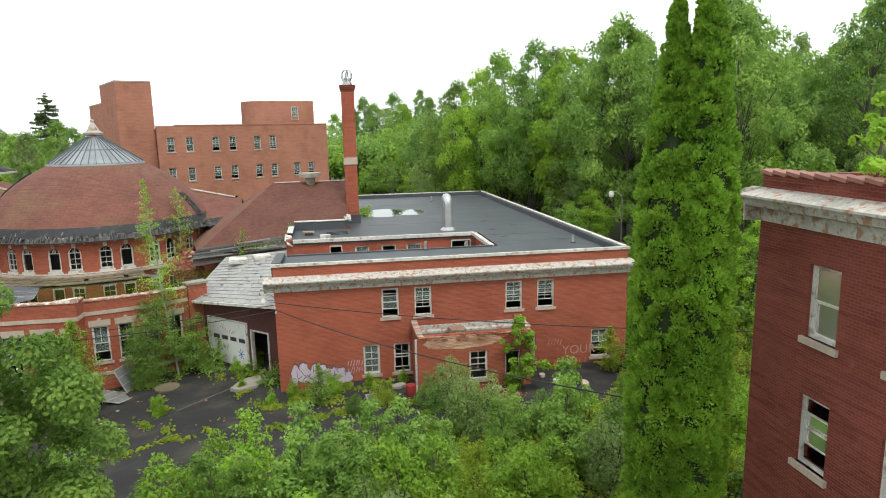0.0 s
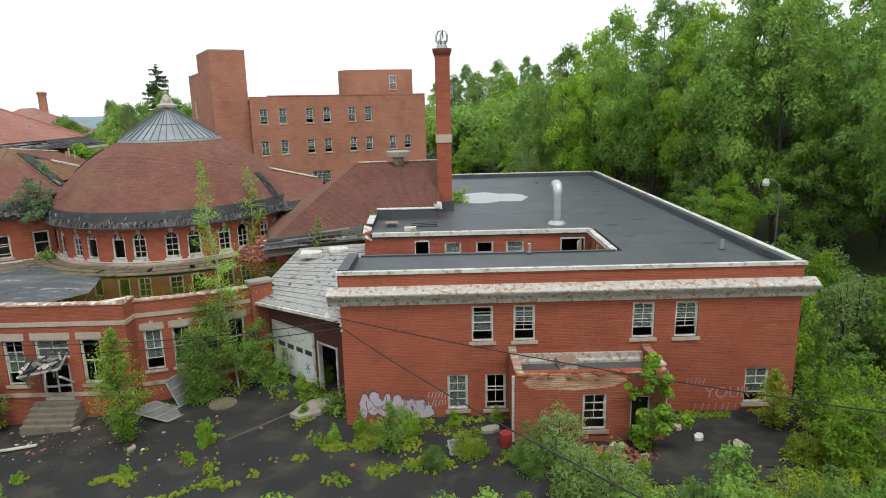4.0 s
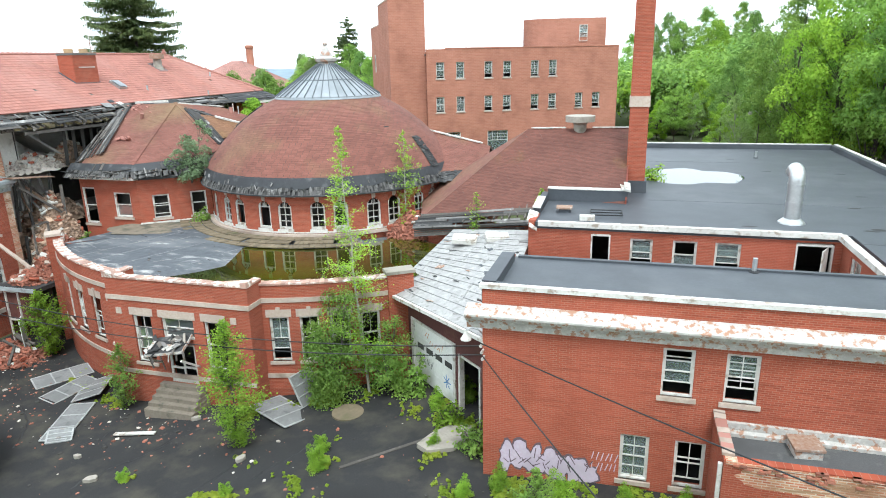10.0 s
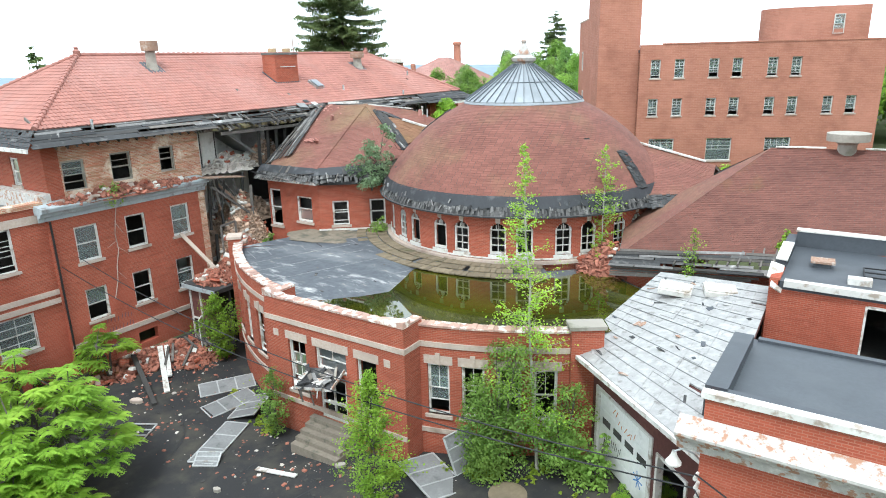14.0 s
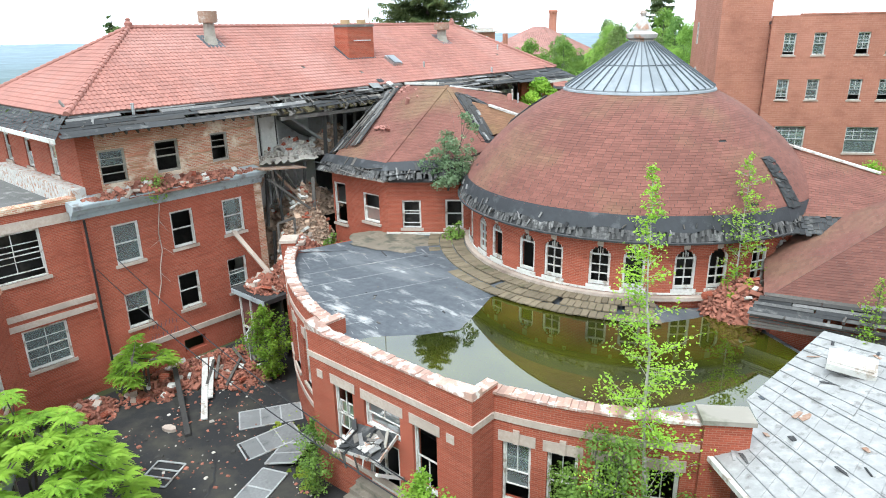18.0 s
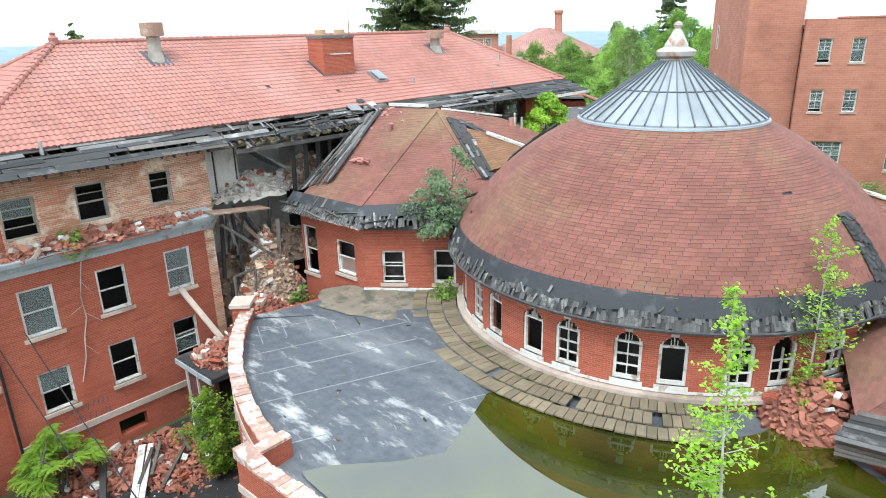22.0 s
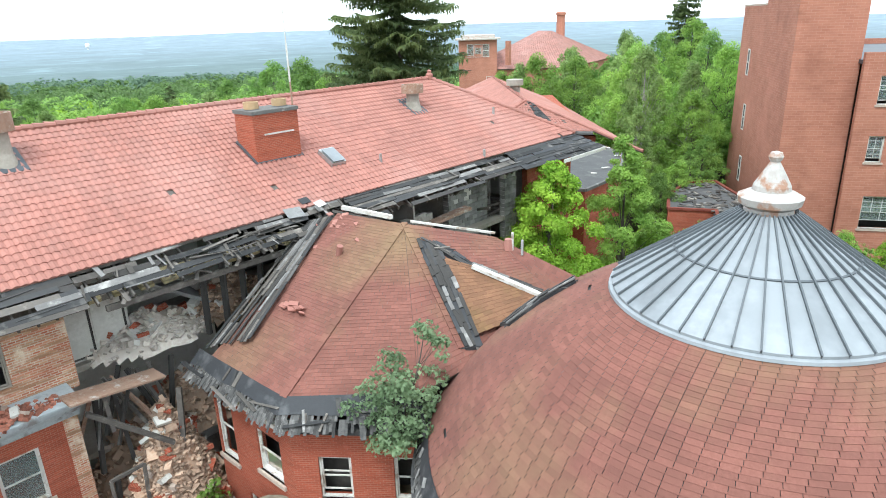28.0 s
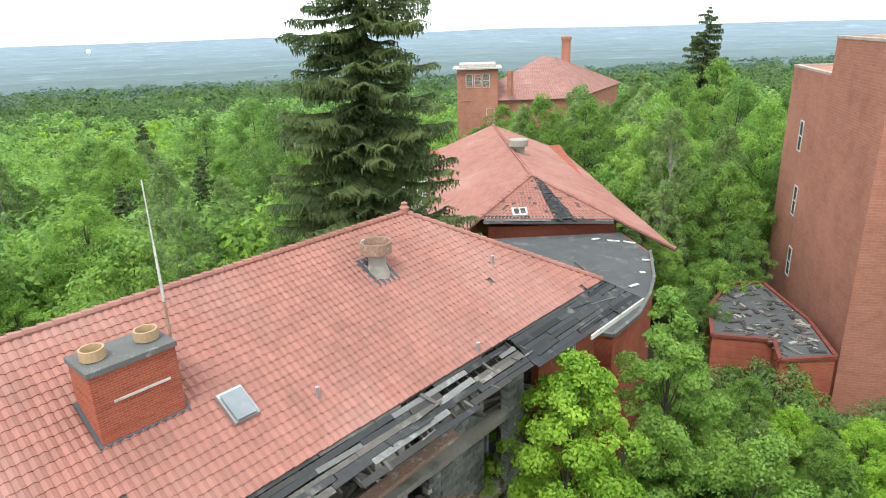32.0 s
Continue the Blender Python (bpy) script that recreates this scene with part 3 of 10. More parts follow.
def tile_slope(name, a, b, c, d, mat, parent, row=0.36, width=0.26, seed=1, label="", missing=0.0, pick=None):
    """Pantiles in straight columns up a slope with level eave a-b and ridge d-c; the hips cut the columns."""
    rng = random.Random(seed)
    a, b, c, d = (Vector(p) for p in (a, b, c, d))
    along = (b - a).normalized()
    L = (b - a).length
    ud, uc = (d - a).dot(along), (c - a).dot(along)
    up = (d - a) - along * ud
    S = up.length
    up.normalize()
    nrm = along.cross(up).normalized()
    vs, fs = [], []
    done = 0
    for i in range(int(L / width)):
        um = (i + 0.5) * width
        top = S * min(1.0, um / ud if ud > 1e-6 else 1.0, (L - um) / (L - uc) if L - uc > 1e-6 else 1.0)
        for k in range(int(top / row) + 1):
            v0, v1 = k * row, min(top + 0.05, (k + 1.12) * row)
            if v1 - v0 < 0.08 or rng.random() < missing:
                continue
            v0 += rng.uniform(-0.012, 0.012)
            if pick and done < 300 and pick(a + along * um + up * v0):
                done += 1
                one = [a + along * (i + f) * width + up * v + nrm * (hgt + lift) for v, lift in ((v0, 0.045), (v1, 0.012)) for f, hgt in ((0.0, 0.028), (0.16, 0.0), (0.40, 0.035), (0.62, 0.062), (0.84, 0.04), (1.0, 0.028))]
                one += [a + along * (i + f) * width + up * v0 + nrm * 0.002 for f in (0.0, 1.0)]
                me = bpy.data.meshes.new("tile")
                me.from_pydata(one, [], [(j, j + 1, j + 7, j + 6) for j in range(5)] + [(12, 13, 5, 4, 3, 2, 1, 0)])
                me.materials.append(mat)
                new("tile", me).parent = parent
                continue
            s = len(vs)
            for v, lift in ((v0, 0.045), (v1, 0.012)):
                for f, hgt in ((0.0, 0.028), (0.16, 0.0), (0.40, 0.035), (0.62, 0.062), (0.84, 0.04), (1.0, 0.028)):
                    vs.append(a + along * (i + f) * width + up * v + nrm * (hgt + lift))
            fs += [(s + j, s + j + 1, s + j + 7, s + j + 6) for j in range(5)]
            vs += [a + along * (i + f) * width + up * v0 + nrm * 0.002 for f in (0.0, 1.0)]
            fs.append((s + 12, s + 13, s + 5, s + 4, s + 3, s + 2, s + 1, s))
    bm = bmesh.new()
    pts = [a, b, c, d] if (c - d).length > 1e-3 else [a, b, c]
    t2, b2 = [bm.verts.new(p - nrm * 0.01) for p in pts], [bm.verts.new(p - nrm * 0.14) for p in pts]
    bm.faces.new(t2)
    bm.faces.new(b2[::-1])
    for i in range(len(pts)):
        j = (i + 1) % len(pts)
        bm.faces.new((b2[i], b2[j], t2[j], t2[i]))
    part("roof_deck", bm, WOOD, parent)
    me = bpy.data.meshes.new(name)
    me.from_pydata(vs, [], fs)
    me.materials.append(mat)
    ob = new(name, me)
    ob.parent = parent
    return tagged(ob, label, kind="stuff")


def torn_edge(name, a, b, c, d, parent, seed, nrows=4, width=0.22, mat=TARRED, missing=0.12, lift=0.035):
    """A rotten eave: several courses of curled, slipping shingles with gaps."""
    s = quad_surf(a, b, c, d)
    return rows_mesh(name, s, nrows, lambda v: (s(1, v) - s(0, v)).length, width, lift, mat, parent, jitter=0.35, missing=missing, seed=seed, over=1.4, kind="stuff")


def shake_eave(name, s, width, parent, seed, felt=0.45, missing=0.12, board=0.10):
    """A rotten eave on surf s: split shakes below, a strip of black felt over their tops."""
    low = lambda u, v: s(u, v * (felt + 0.12))
    rows_mesh(name, low, 2, lambda v: width, board, 0.03, SHAKE, parent, jitter=0.30, missing=missing, seed=seed, over=1.35, kind="stuff")
    n = max(2, round(width / 0.7))
    rng = random.Random(seed)
    bm = bmesh.new()
    edge = [felt + rng.uniform(-0.10, 0.10) for _ in range(n + 1)]
    up = Vector((0, 0, 0.05))
    rows = [[bm.verts.new(s(i / n, edge[i] + (1.0 - edge[i]) * k / 3) + up * (1 + 0.3 * rng.random())) for k in range(4)] for i in range(n + 1)]
    for p, q in zip(rows, rows[1:]):
        for k in range(3):
            bm.faces.new((p[k], q[k], q[k + 1], p[k + 1]))
    part("felt_strip", bm, TAR_FELT, parent)


def plank_eave(a, b, c, d, parent, seed, courses=5, length=(1.4, 4.0), missing=0.08, mats=None):
    """Old roof boards laid along a rotten slope with eave a-b and top d-c, sagging, slipped and broken."""
    rng = random.Random(seed)
    s = quad_surf(a, b, c, d)
    run = (s(1, 0) - s(0, 0)).length
    rise = (s(0.5, 1) - s(0.5, 0)).length
    nrm = (s(1, 0) - s(0, 0)).cross(s(0, 1) - s(0, 0)).normalized()
    nrm = -nrm if nrm.z < 0 else nrm
    for k in range(courses):
        u = rng.uniform(0, 0.02)
        while u < 1:
            L = rng.uniform(*length) / run
            e = min(1.0, u + L)
            if rng.random() > missing and e - u > 0.4 / run:
                v = (k + 0.5) / courses
                p, q = (s(x, v + rng.gauss(0, 0.10) / courses) + nrm * rng.uniform(0.02, 0.07) for x in (u, e))
                bm = bmesh.new()
                m = Matrix((*(tuple(w) for w in ((q - p).normalized(), nrm.cross((q - p).normalized()), nrm)),)).transposed().to_4x4()
                m.translation = (p + q) / 2
                slab(bm, m, (q - p).length, rise / courses * rng.uniform(0.8, 1.12), 0.03)
                part("eave_plank", bm, rng.choice(mats or (TARRED, TARRED, TARREDWOOD, WOOD, TARRED_GREY)), parent)
            u = e + rng.uniform(0.0, 0.06) / run


def splinters(a, b, c, d, parent, n, seed, over=0.25):
    """Loose boards, laths and felt shards lying about on a rotten edge, mostly up the slope."""
    rng = random.Random(seed)
    s = quad_surf(a, b, c, d)
    for _ in range(n):
        u, v = rng.random(), rng.uniform(0.12, 0.9)
        p = s(u, v)
        way = (s(u, 1) - s(u, 0)).normalized()
        side = (s(1, v) - s(0, v)).normalized()
        nrm = side.cross(way).normalized()
        lie = rng.random() < 0.5
        way = (side + way * rng.gauss(0, 0.12)).normalized() if lie else (way + side * rng.gauss(0, 0.22)).normalized()
        L, w = (rng.uniform(0.6, 2.0) if lie else rng.uniform(0.25, 0.7)), rng.choice((0.05, 0.08, 0.12, 0.18))
        bm = bmesh.new()
        beam(bm, p - way * L / 2 + nrm * rng.uniform(0.03, 0.07), p + way * L / 2 + nrm * rng.uniform(0.03, 0.09), w, 0.02)
        part("splinter", bm, rng.choice((WOOD, WOOD, TARRED, TARRED, TARRED_GREY)), parent)


TARREDWOOD = material("charred_timber", (0.035, 0.032, 0.03), (0.055, 0.05, 0.045), rough=0.9)
TARRED_GREY = material("grey_weathered_lath", (0.20, 0.19, 0.18), (0.11, 0.105, 0.10), (0.30, 0.29, 0.27), rough=0.9, vary=0.4, stain_scale=2.0)


# ---- ground ----
def ground_z(x, y):
    """Falls gently into the court, steeply into the valley, and rises to the wooded hill."""
    z = max(-1.95, min(0.0, 0.083 * x))
    back = max(0.0, (-52 - x) * 0.82 + (y - 60) * 0.25)
    z -= 13.0 * (1 - math.exp(-back / 55)) + 0.048 * min(max(0.0, back - 80), 1000) + 0.014 * max(0.0, back - 1080)
    hill = max(0.0, (x - 22) * 0.9 + max(0.0, y - 60) * 0.25) if x > 22 else 0.0
    z += min(0.12 * hill, 10)
    z -= 0.02 * max(0.0, y - 150)
    return max(z, -118.0)


def ground_sheet():
    xs = sorted({*range(-60, 61, 4), *(s * k for k in (80, 110, 150, 200, 300, 450, 700, 1100, 1800, 3000, 4600) for s in (-1, 1))})
    ys = sorted({*range(-8, 125, 4), *(-k for k in (20, 40, 80, 160, 400, 1200, 3000)), *(140, 160, 190, 230, 300, 400, 550, 800, 1200, 1900, 3000, 4600)})
    bm = bmesh.new()
    grid = [[bm.verts.new((x, y, ground_z(x, y) + 0.04 * noise.noise((x * 0.3, y * 0.3, 0)))) for x in xs] for y in ys]
    for p, q in zip(grid, grid[1:]):
        for i in range(len(xs) - 1):
            bm.faces.new((p[i], p[i + 1], q[i + 1], q[i]))
    tagged(part("ground", bm, SOIL, smooth=True), "weedy sloping ground round the derelict buildings", "ground", kind="structure")


ground_sheet()


def court_asphalt():
    """The cracked asphalt of the court, a thin layer with an uneven edge over the soil."""
    bm = bmesh.new()
    xs, ys = [-38 + i for i in range(0, 61)], [24 + i for i in range(0, 31)]
    grid = {}
    for x in xs:
        for y in ys:
            grid[x, y] = bm.verts.new((x, y, ground_z(x, y) + 0.06 + 0.03 * noise.noise((x * 0.21, y * 0.21, 3))))
    for x in xs[:-1]:
        for y in ys[:-1]:
            edge = 27 + 3.5 * noise.noise((x * 0.16, 0, 7)) + min(4.5, max(0, x + 6) * 0.4)
            if y > edge:
                bm.faces.new((grid[x, y], grid[x + 1, y], grid[x + 1, y + 1], grid[x, y + 1]))
    bmesh.ops.delete(bm, geom=[v for v in bm.verts if not v.link_faces], context="VERTS")
    tagged(part("road", bm, ASPHALT, smooth=True), "cracked dark asphalt court with weeds in its joints", "road", kind="structure")


court_asphalt()


# ---- two-storey flat-roofed brick wing ----
FB = (-3.95, 38.05, 17.7, 79.0)


def flat_wing():
    x0, y0, x1, y1 = FB
    rng = random.Random(11)
    t = thing("flat_roofed_building", "two-storey red brick building with a black flat roof", "building")
    south = Line((x0, y0), (x1, y0))
    ups = [(2.2, 3.22), (4.17, 5.2), (9.78, 10.83), (11.8, 12.88)]
    lows = [(1.0, 1.98), (2.82, 3.82), (15.35, 16.5), (10.9, 11.7)]
    holes = [(a - x0, b - x0, 3.9, 5.66) for a, b in ups] + [(a - x0, b - x0, 0.42, 2.24) for a, b in lows]
    wall("wall", south, -0.6, 7.35, BRICK, t, holes)
    for i, (a, b) in enumerate(ups):
        window(south, a - x0, b - x0, 3.9, 5.66, t, rng, bars=(2, 3), glazed=0.45)
    for i, (a, b) in enumerate(lows):
        window(south, a - x0, b - x0, 0.42, 2.24, t, rng, bars=(2, 2), glazed=0.5)
    wall("wall", Line((x1, y0), (x1, y1)), -0.6, 7.35, BRICK, t, u0=0.35)
    wall("wall", Line((x1, y1), (x0, y1)), -0.6, 7.35, BRICK, t, u0=0.35)
    west = Line((x0, y1), (x0, y0))
    wall("wall", west, -0.6, 7.1, BRICK, t, [(y1 - 49, y1 - 43, 4.3, 7.4)], u0=0.35, u1=y1 - y0 - 0.35)
    # roof slabs round the light well
    for a, b, c, d in ((x0, y0, x1, 42.9), (10.3, 42.9, x1, 49.0), (x0, 49.0, x1, y1)):
        bm = bmesh.new()
        box(bm, a + 0.3, b + (0.3 if b == y0 else 0), 6.7, c - 0.3, d - (0.3 if d == y1 else 0), 7.02)
        part("roof", bm, MEMBRANE, t)
    # light well: back wall with openings, side wall, floor
    back = Line((x0 + 0.35, 49.0), (10.3, 49.0))
    o = x0 + 0.35
    wins = [(1.07, 2.13), (3.05, 4.16), (4.95, 6.1)]
    holes = [(a - o, b - o, 4.95, 6.4) for a, b in wins] + [(-0.82 - o, 0.12 - o, 4.4, 6.52), (8.4 - o, 9.95 - o, 4.4, 6.6)]
    wall("wall", back, 4.0, 6.7, BRICK, t, holes, thick=0.3)
    for a, b in wins:
        window(back, a - o, b - o, 4.95, 6.4, t, rng, bars=(1, 1), glazed=0.7)
    for a, b in ((-0.82 - o, 0.12 - o), (8.4 - o, 9.95 - o)):
        bm = bmesh.new()
        box(bm, a + o, 48.96, 4.4, a + o + 0.07, 49.2, 6.52)
        box(bm, b + o - 0.07, 48.96, 4.4, b + o, 49.2, 6.52)
        box(bm, a + o + 0.07, 48.96, 6.45, b + o - 0.07, 49.2, 6.55)
        part("door_frame", bm, WHITE, t)
    bm = bmesh.new()
    slab(bm, pose(9.55, 48.75, 5.4, 0, 0, 62), 0.9, 0.05, 2.0)
    part("door_leaf", bm, WHITE, t, "white door standing open")
    side = Line((10.3, 49.0), (10.3, 42.9))
    wall("wall", side, 4.0, 6.7, BRICK, t, [(1.2, 2.6, 4.9, 6.4)], thick=0.3)
    window(side, 1.2, 2.6, 4.9, 6.4, t, rng, bars=(2, 2), glazed=0.8)
    wall("wall", Line((10.3, 42.9), (x0 + 0.35, 42.9)), 4.0, 6.7, BRICK, t, thick=0.3)
    bm = bmesh.new()
    box(bm, x0 + 0.35, 42.9, 3.9, 10.3, 49.0, 4.3)
    part("well_floor", bm, MEMBRANE, t)
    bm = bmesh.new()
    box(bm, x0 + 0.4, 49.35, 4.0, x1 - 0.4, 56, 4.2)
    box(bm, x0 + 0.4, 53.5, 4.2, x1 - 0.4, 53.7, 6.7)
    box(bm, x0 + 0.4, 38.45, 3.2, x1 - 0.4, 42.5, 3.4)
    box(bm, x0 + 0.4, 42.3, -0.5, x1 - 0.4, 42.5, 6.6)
    part("shade_backing", bm, DARK, t)
    # well edging, parapet copings
    for name, a, b in (("roof_edge", (x0 + 0.5, 49.0), (10.2, 49.0)), ("roof_edge", (10.2, 48.9), (10.2, 43.0))):
        ax = Line(a, b)
        profile_strip(name, ax, 0, ax.length, [(-0.12, 6.98), (0.14, 6.98), (0.16, 6.86), (0.2, 6.86), (0.2, 7.1), (-0.12, 7.1)], WHITE, t)
    ax = Line((10.2, 42.85), (x0 + 0.5, 42.85))
    profile_strip("roof_edge", ax, 0, ax.length, [(-0.1, 7.0), (0.12, 7.0), (0.12, 7.1), (-0.1, 7.1)], MEMBRANE, t)
    cop = [(-0.2, 7.35), (0.05, 7.35), (0.06, 7.3), (0.09, 7.3), (0.09, 7.46), (-0.2, 7.45)]
    profile_strip("coping", south, -0.09, x1 - x0 + 0.09, cop, WHITE, t, "white metal parapet coping")
    profile_strip("coping", Line((x1, y0), (x1, y1)), 0.42, y1 - y0, cop, WHITE, t)
    profile_strip("coping", Line((x1, y1), (x0, y1)), 0.42, x1 - x0, cop, WHITE, t)
    # inside upstand of membrane
    bm = bmesh.new()
    box(bm, x1 - 0.52, y0 + 0.5, 7.0, x1 - 0.2, y1 - 0.52, 7.40)
    part("upstand", bm, MEMBRANE, t)
    bm = bmesh.new()
    box(bm, x0 + 0.26, y0 + 0.2, 7.0, x1 - 0.2, y0 + 0.5, 7.40)
    part("upstand", bm, MEMBRANE, t)
    bm = bmesh.new()
    box(bm, x0 + 0.3, y1 - 0.52, 7.0, x1 - 0.2, y1 - 0.2, 7.40)
    part("upstand", bm, MEMBRANE, t)
    bm = bmesh.new()
    prism(bm, [(x0 - 0.1, 42.4), (x0 - 0.1, 38.4), (x0 + 0.42, 38.4), (x0 + 0.42, 42.4)], 6.6, [7.35, 7.46, 7.46, 7.35])
    part("upstand", bm, MEMBRANE, t)
    # cornice
    prof = [(0, 5.82), (0.10, 5.82), (0.12, 6.02), (0.20, 6.05), (0.24, 6.19), (0.42, 6.25), (0.47, 6.38), (0.54, 6.40), (0.54, 6.47), (0.0, 6.72)]
    profile_strip("cornice", south, -0.55, x1 - x0 + 0.55, prof, CORNICE, t, "flaking white cornice streaked with rust")
    # black raised kerb where the brown roof meets the flat roof
    bm = bmesh.new()
    box(bm, -3.6, 54.3, 6.9, 0.85, 54.75, 7.7)
    box(bm, -3.95, 50.6, 6.9, -3.6, 54.75, 7.45)
    part("roof_kerb", bm, MEMBRANE, t)
    bm = bmesh.new()
    box(bm, -3.65, 54.25, 7.7, 0.6, 54.8, 7.76)
    slab(bm, pose(0.7, 54.4, 7.84, 22, 14, 20), 0.5, 0.6, 0.05)
    slab(bm, pose(0.8, 54.25, 8.0, 60, 14, 35), 0.4, 0.45, 0.04)
    slab(bm, pose(-3.75, 51.6, 7.5, 4, 3, 0), 0.42, 2.2, 0.06)
    slab(bm, pose(-3.85, 49.8, 7.12, 14, 16, 5), 0.5, 1.2, 0.06)
    slab(bm, pose(-3.7, 48.9, 6.8, 20, 32, 15), 0.45, 0.4, 0.05)
    part("flashing", bm, WHITE, t, "torn white edge flashing")
    return t


flat_wing()


# ---- brick smokestack ----
def smokestack():
    t = thing("smokestack", "tall thin square red brick smokestack beside the brown roof", "chimney", at=(1.24, 58.0, 0))
    w = 0.54
    bm = bmesh.new()
    prism(bm, [(-w, -w), (w, -w), (w, w), (-w, w)], 6.9, 18.3)
    part("shaft", bm, BRICK, t)
    bm = bmesh.new()
    box(bm, -w - 0.05, -w - 0.05, 12.12, w + 0.05, w + 0.05, 12.72)
    part("stone_band", bm, STONE, t)
    for z0, z1, o in ((18.3, 18.45, 0.05), (18.45, 18.62, 0.10), (18.62, 18.80, 0.15)):
        bm = bmesh.new()
        box(bm, -w - o, -w - o, z0, w + o, w + o, z1)
        part("corbel_course", bm, BRICK_DARK, t)
    bm = bmesh.new()
    box(bm, -w - 0.12, -w - 0.12, 6.95, w + 0.12, w + 0.12, 7.75)
    part("base_flashing", bm, MEMBRANE, t)
    bm = bmesh.new()
    lathe(bm, 0, 0, [(0.42, 18.8), (0.42, 19.0), (0.3, 19.1), (0.3, 19.35), (0.24, 19.45)], 12)
    cowl = part("cowl", bm, GALV, t, "bent sheet-metal cowl")
    for k in range(6):
        a = radians(60 * k + 20)
        c, s = math.cos(a), math.sin(a)
        pts = [(0.24, 19.0), (0.46, 19.35), (0.48, 19.75), (0.30, 20.02), (0.10, 20.08)]
        bm = bmesh.new()
        for (r0, z0), (r1, z1) in zip(pts, pts[1:]):
            beam(bm, (r0 * c, r0 * s, z0), (r1 * c, r1 * s, z1), 0.13, 0.025)
        part("cowl_blade", bm, GALV, cowl)


smokestack()


# ---- brown hipped roof ----
def brown_roof():
    t = thing("hipped_roof_block", "low brick block under a brown mossy hipped shingle roof", "building")
    A, B = (-12.6, 55.6, 5.6), (0.8, 54.6, 7.2)
    C, D = (0.8, 61.8, 10.45), (-5.7, 60.4, 10.5)
    roof_patch("shingles", (-11.2, 53.6, 5.75), (0.8, 54.0, 7.0), C, D, SHINGLE_BROWN, t, 0.15, 0.32, seed=3, label="brown shingles with moss streaks")
    roof_patch("shingles", (-13.0, 60.0, 6.0), (-11.2, 53.6, 5.75), D, D, SHINGLE, t, 0.15, 0.32, seed=4)
    roof_patch("shingles", (0.8, 69.0, 6.5), (-13.0, 66.0, 6.0), D, C, SHINGLE_BROWN, t, 0.3, 0.6, seed=5)
    bm = bmesh.new()
    prism(bm, [(0.72, 54.0), (0.8, 54.0), (0.8, 61.8), (0.72, 61.8)], 6.9, [7.25, 7.25, 10.4, 10.4])
    prism(bm, [(0.72, 61.8), (0.8, 61.8), (0.8, 69.0), (0.72, 69.0)], 6.9, [10.4, 10.4, 6.95, 6.95])
    part("gable_end", bm, BRICK_DARK, t)
    wall("wall", Line((-11.0, 54.4), (-3.95, 54.4)), -1.2, 5.4, BRICK, t, thick=0.3)
    wall("wall", Line((-12.6, 66), (-11.0, 54.4)), -1.2, 5.2, BRICK, t, thick=0.3)
    plank_eave((-11.6, 53.0, 5.25), (-3.8, 53.1, 5.85), (-3.8, 53.75, 6.75), (-11.3, 53.7, 5.95), t, 8, 7, (0.8, 3.2), 0.12, (TARRED_GREY, WOOD, TARREDWOOD, TARRED))
    rng = random.Random(5)
    for i in range(16):
        x = -11.2 + i * 0.46
        bm = bmesh.new()
        beam(bm, (x, 53.15 + rng.uniform(-0.2, 0.1), 5.3 + 0.07 * i + rng.uniform(-0.15, 0.05)), (x + rng.uniform(-0.1, 0.1), 54.6, 5.75 + 0.07 * i), 0.07, 0.14)
        part("rafter_tail", bm, WOOD, t)
    for k in range(5):
        bm = bmesh.new()
        beam(bm, (-11.5, 53.2 - 0.02 * k, 5.3 - 0.13 * k), (-4.2 - 0.3 * k, 53.35, 5.85 - 0.13 * k + rng.uniform(-0.1, 0.1)), 0.05, 0.1)
        part("batten", bm, WOOD, t)
    # ridge capping and ventilator
    for p, q in (((-5.5, 60.45, 10.56), (-3.3, 60.95, 10.55)), ((-1.6, 61.3, 10.53), (0.8, 61.8, 10.51))):
        bm = bmesh.new()
        beam(bm, p, q, 0.2, 0.06)
        part("ridge_cap", bm, WHITE, t, "white ridge flashing")
    v = thing("roof_ventilator", "round pale metal roof ventilator on the brown ridge", "ventilator", at=(-2.4, 61.1, 10.3))
    bm = bmesh.new()
    lathe(bm, 0, 0, [(0.42, -0.3), (0.42, 0.45), (0.6, 0.62), (0.0, 0.62)], 20)
    part("neck", bm, CONCRETE, v, smooth=False)
    bm = bmesh.new()
    lathe(bm, 0, 0, [(0.45, 0.6), (0.95, 0.62), (0.97, 1.0), (0.9, 1.02), (0.0, 1.06)], 24)
    part("cap", bm, CONCRETE, v)


brown_roof()


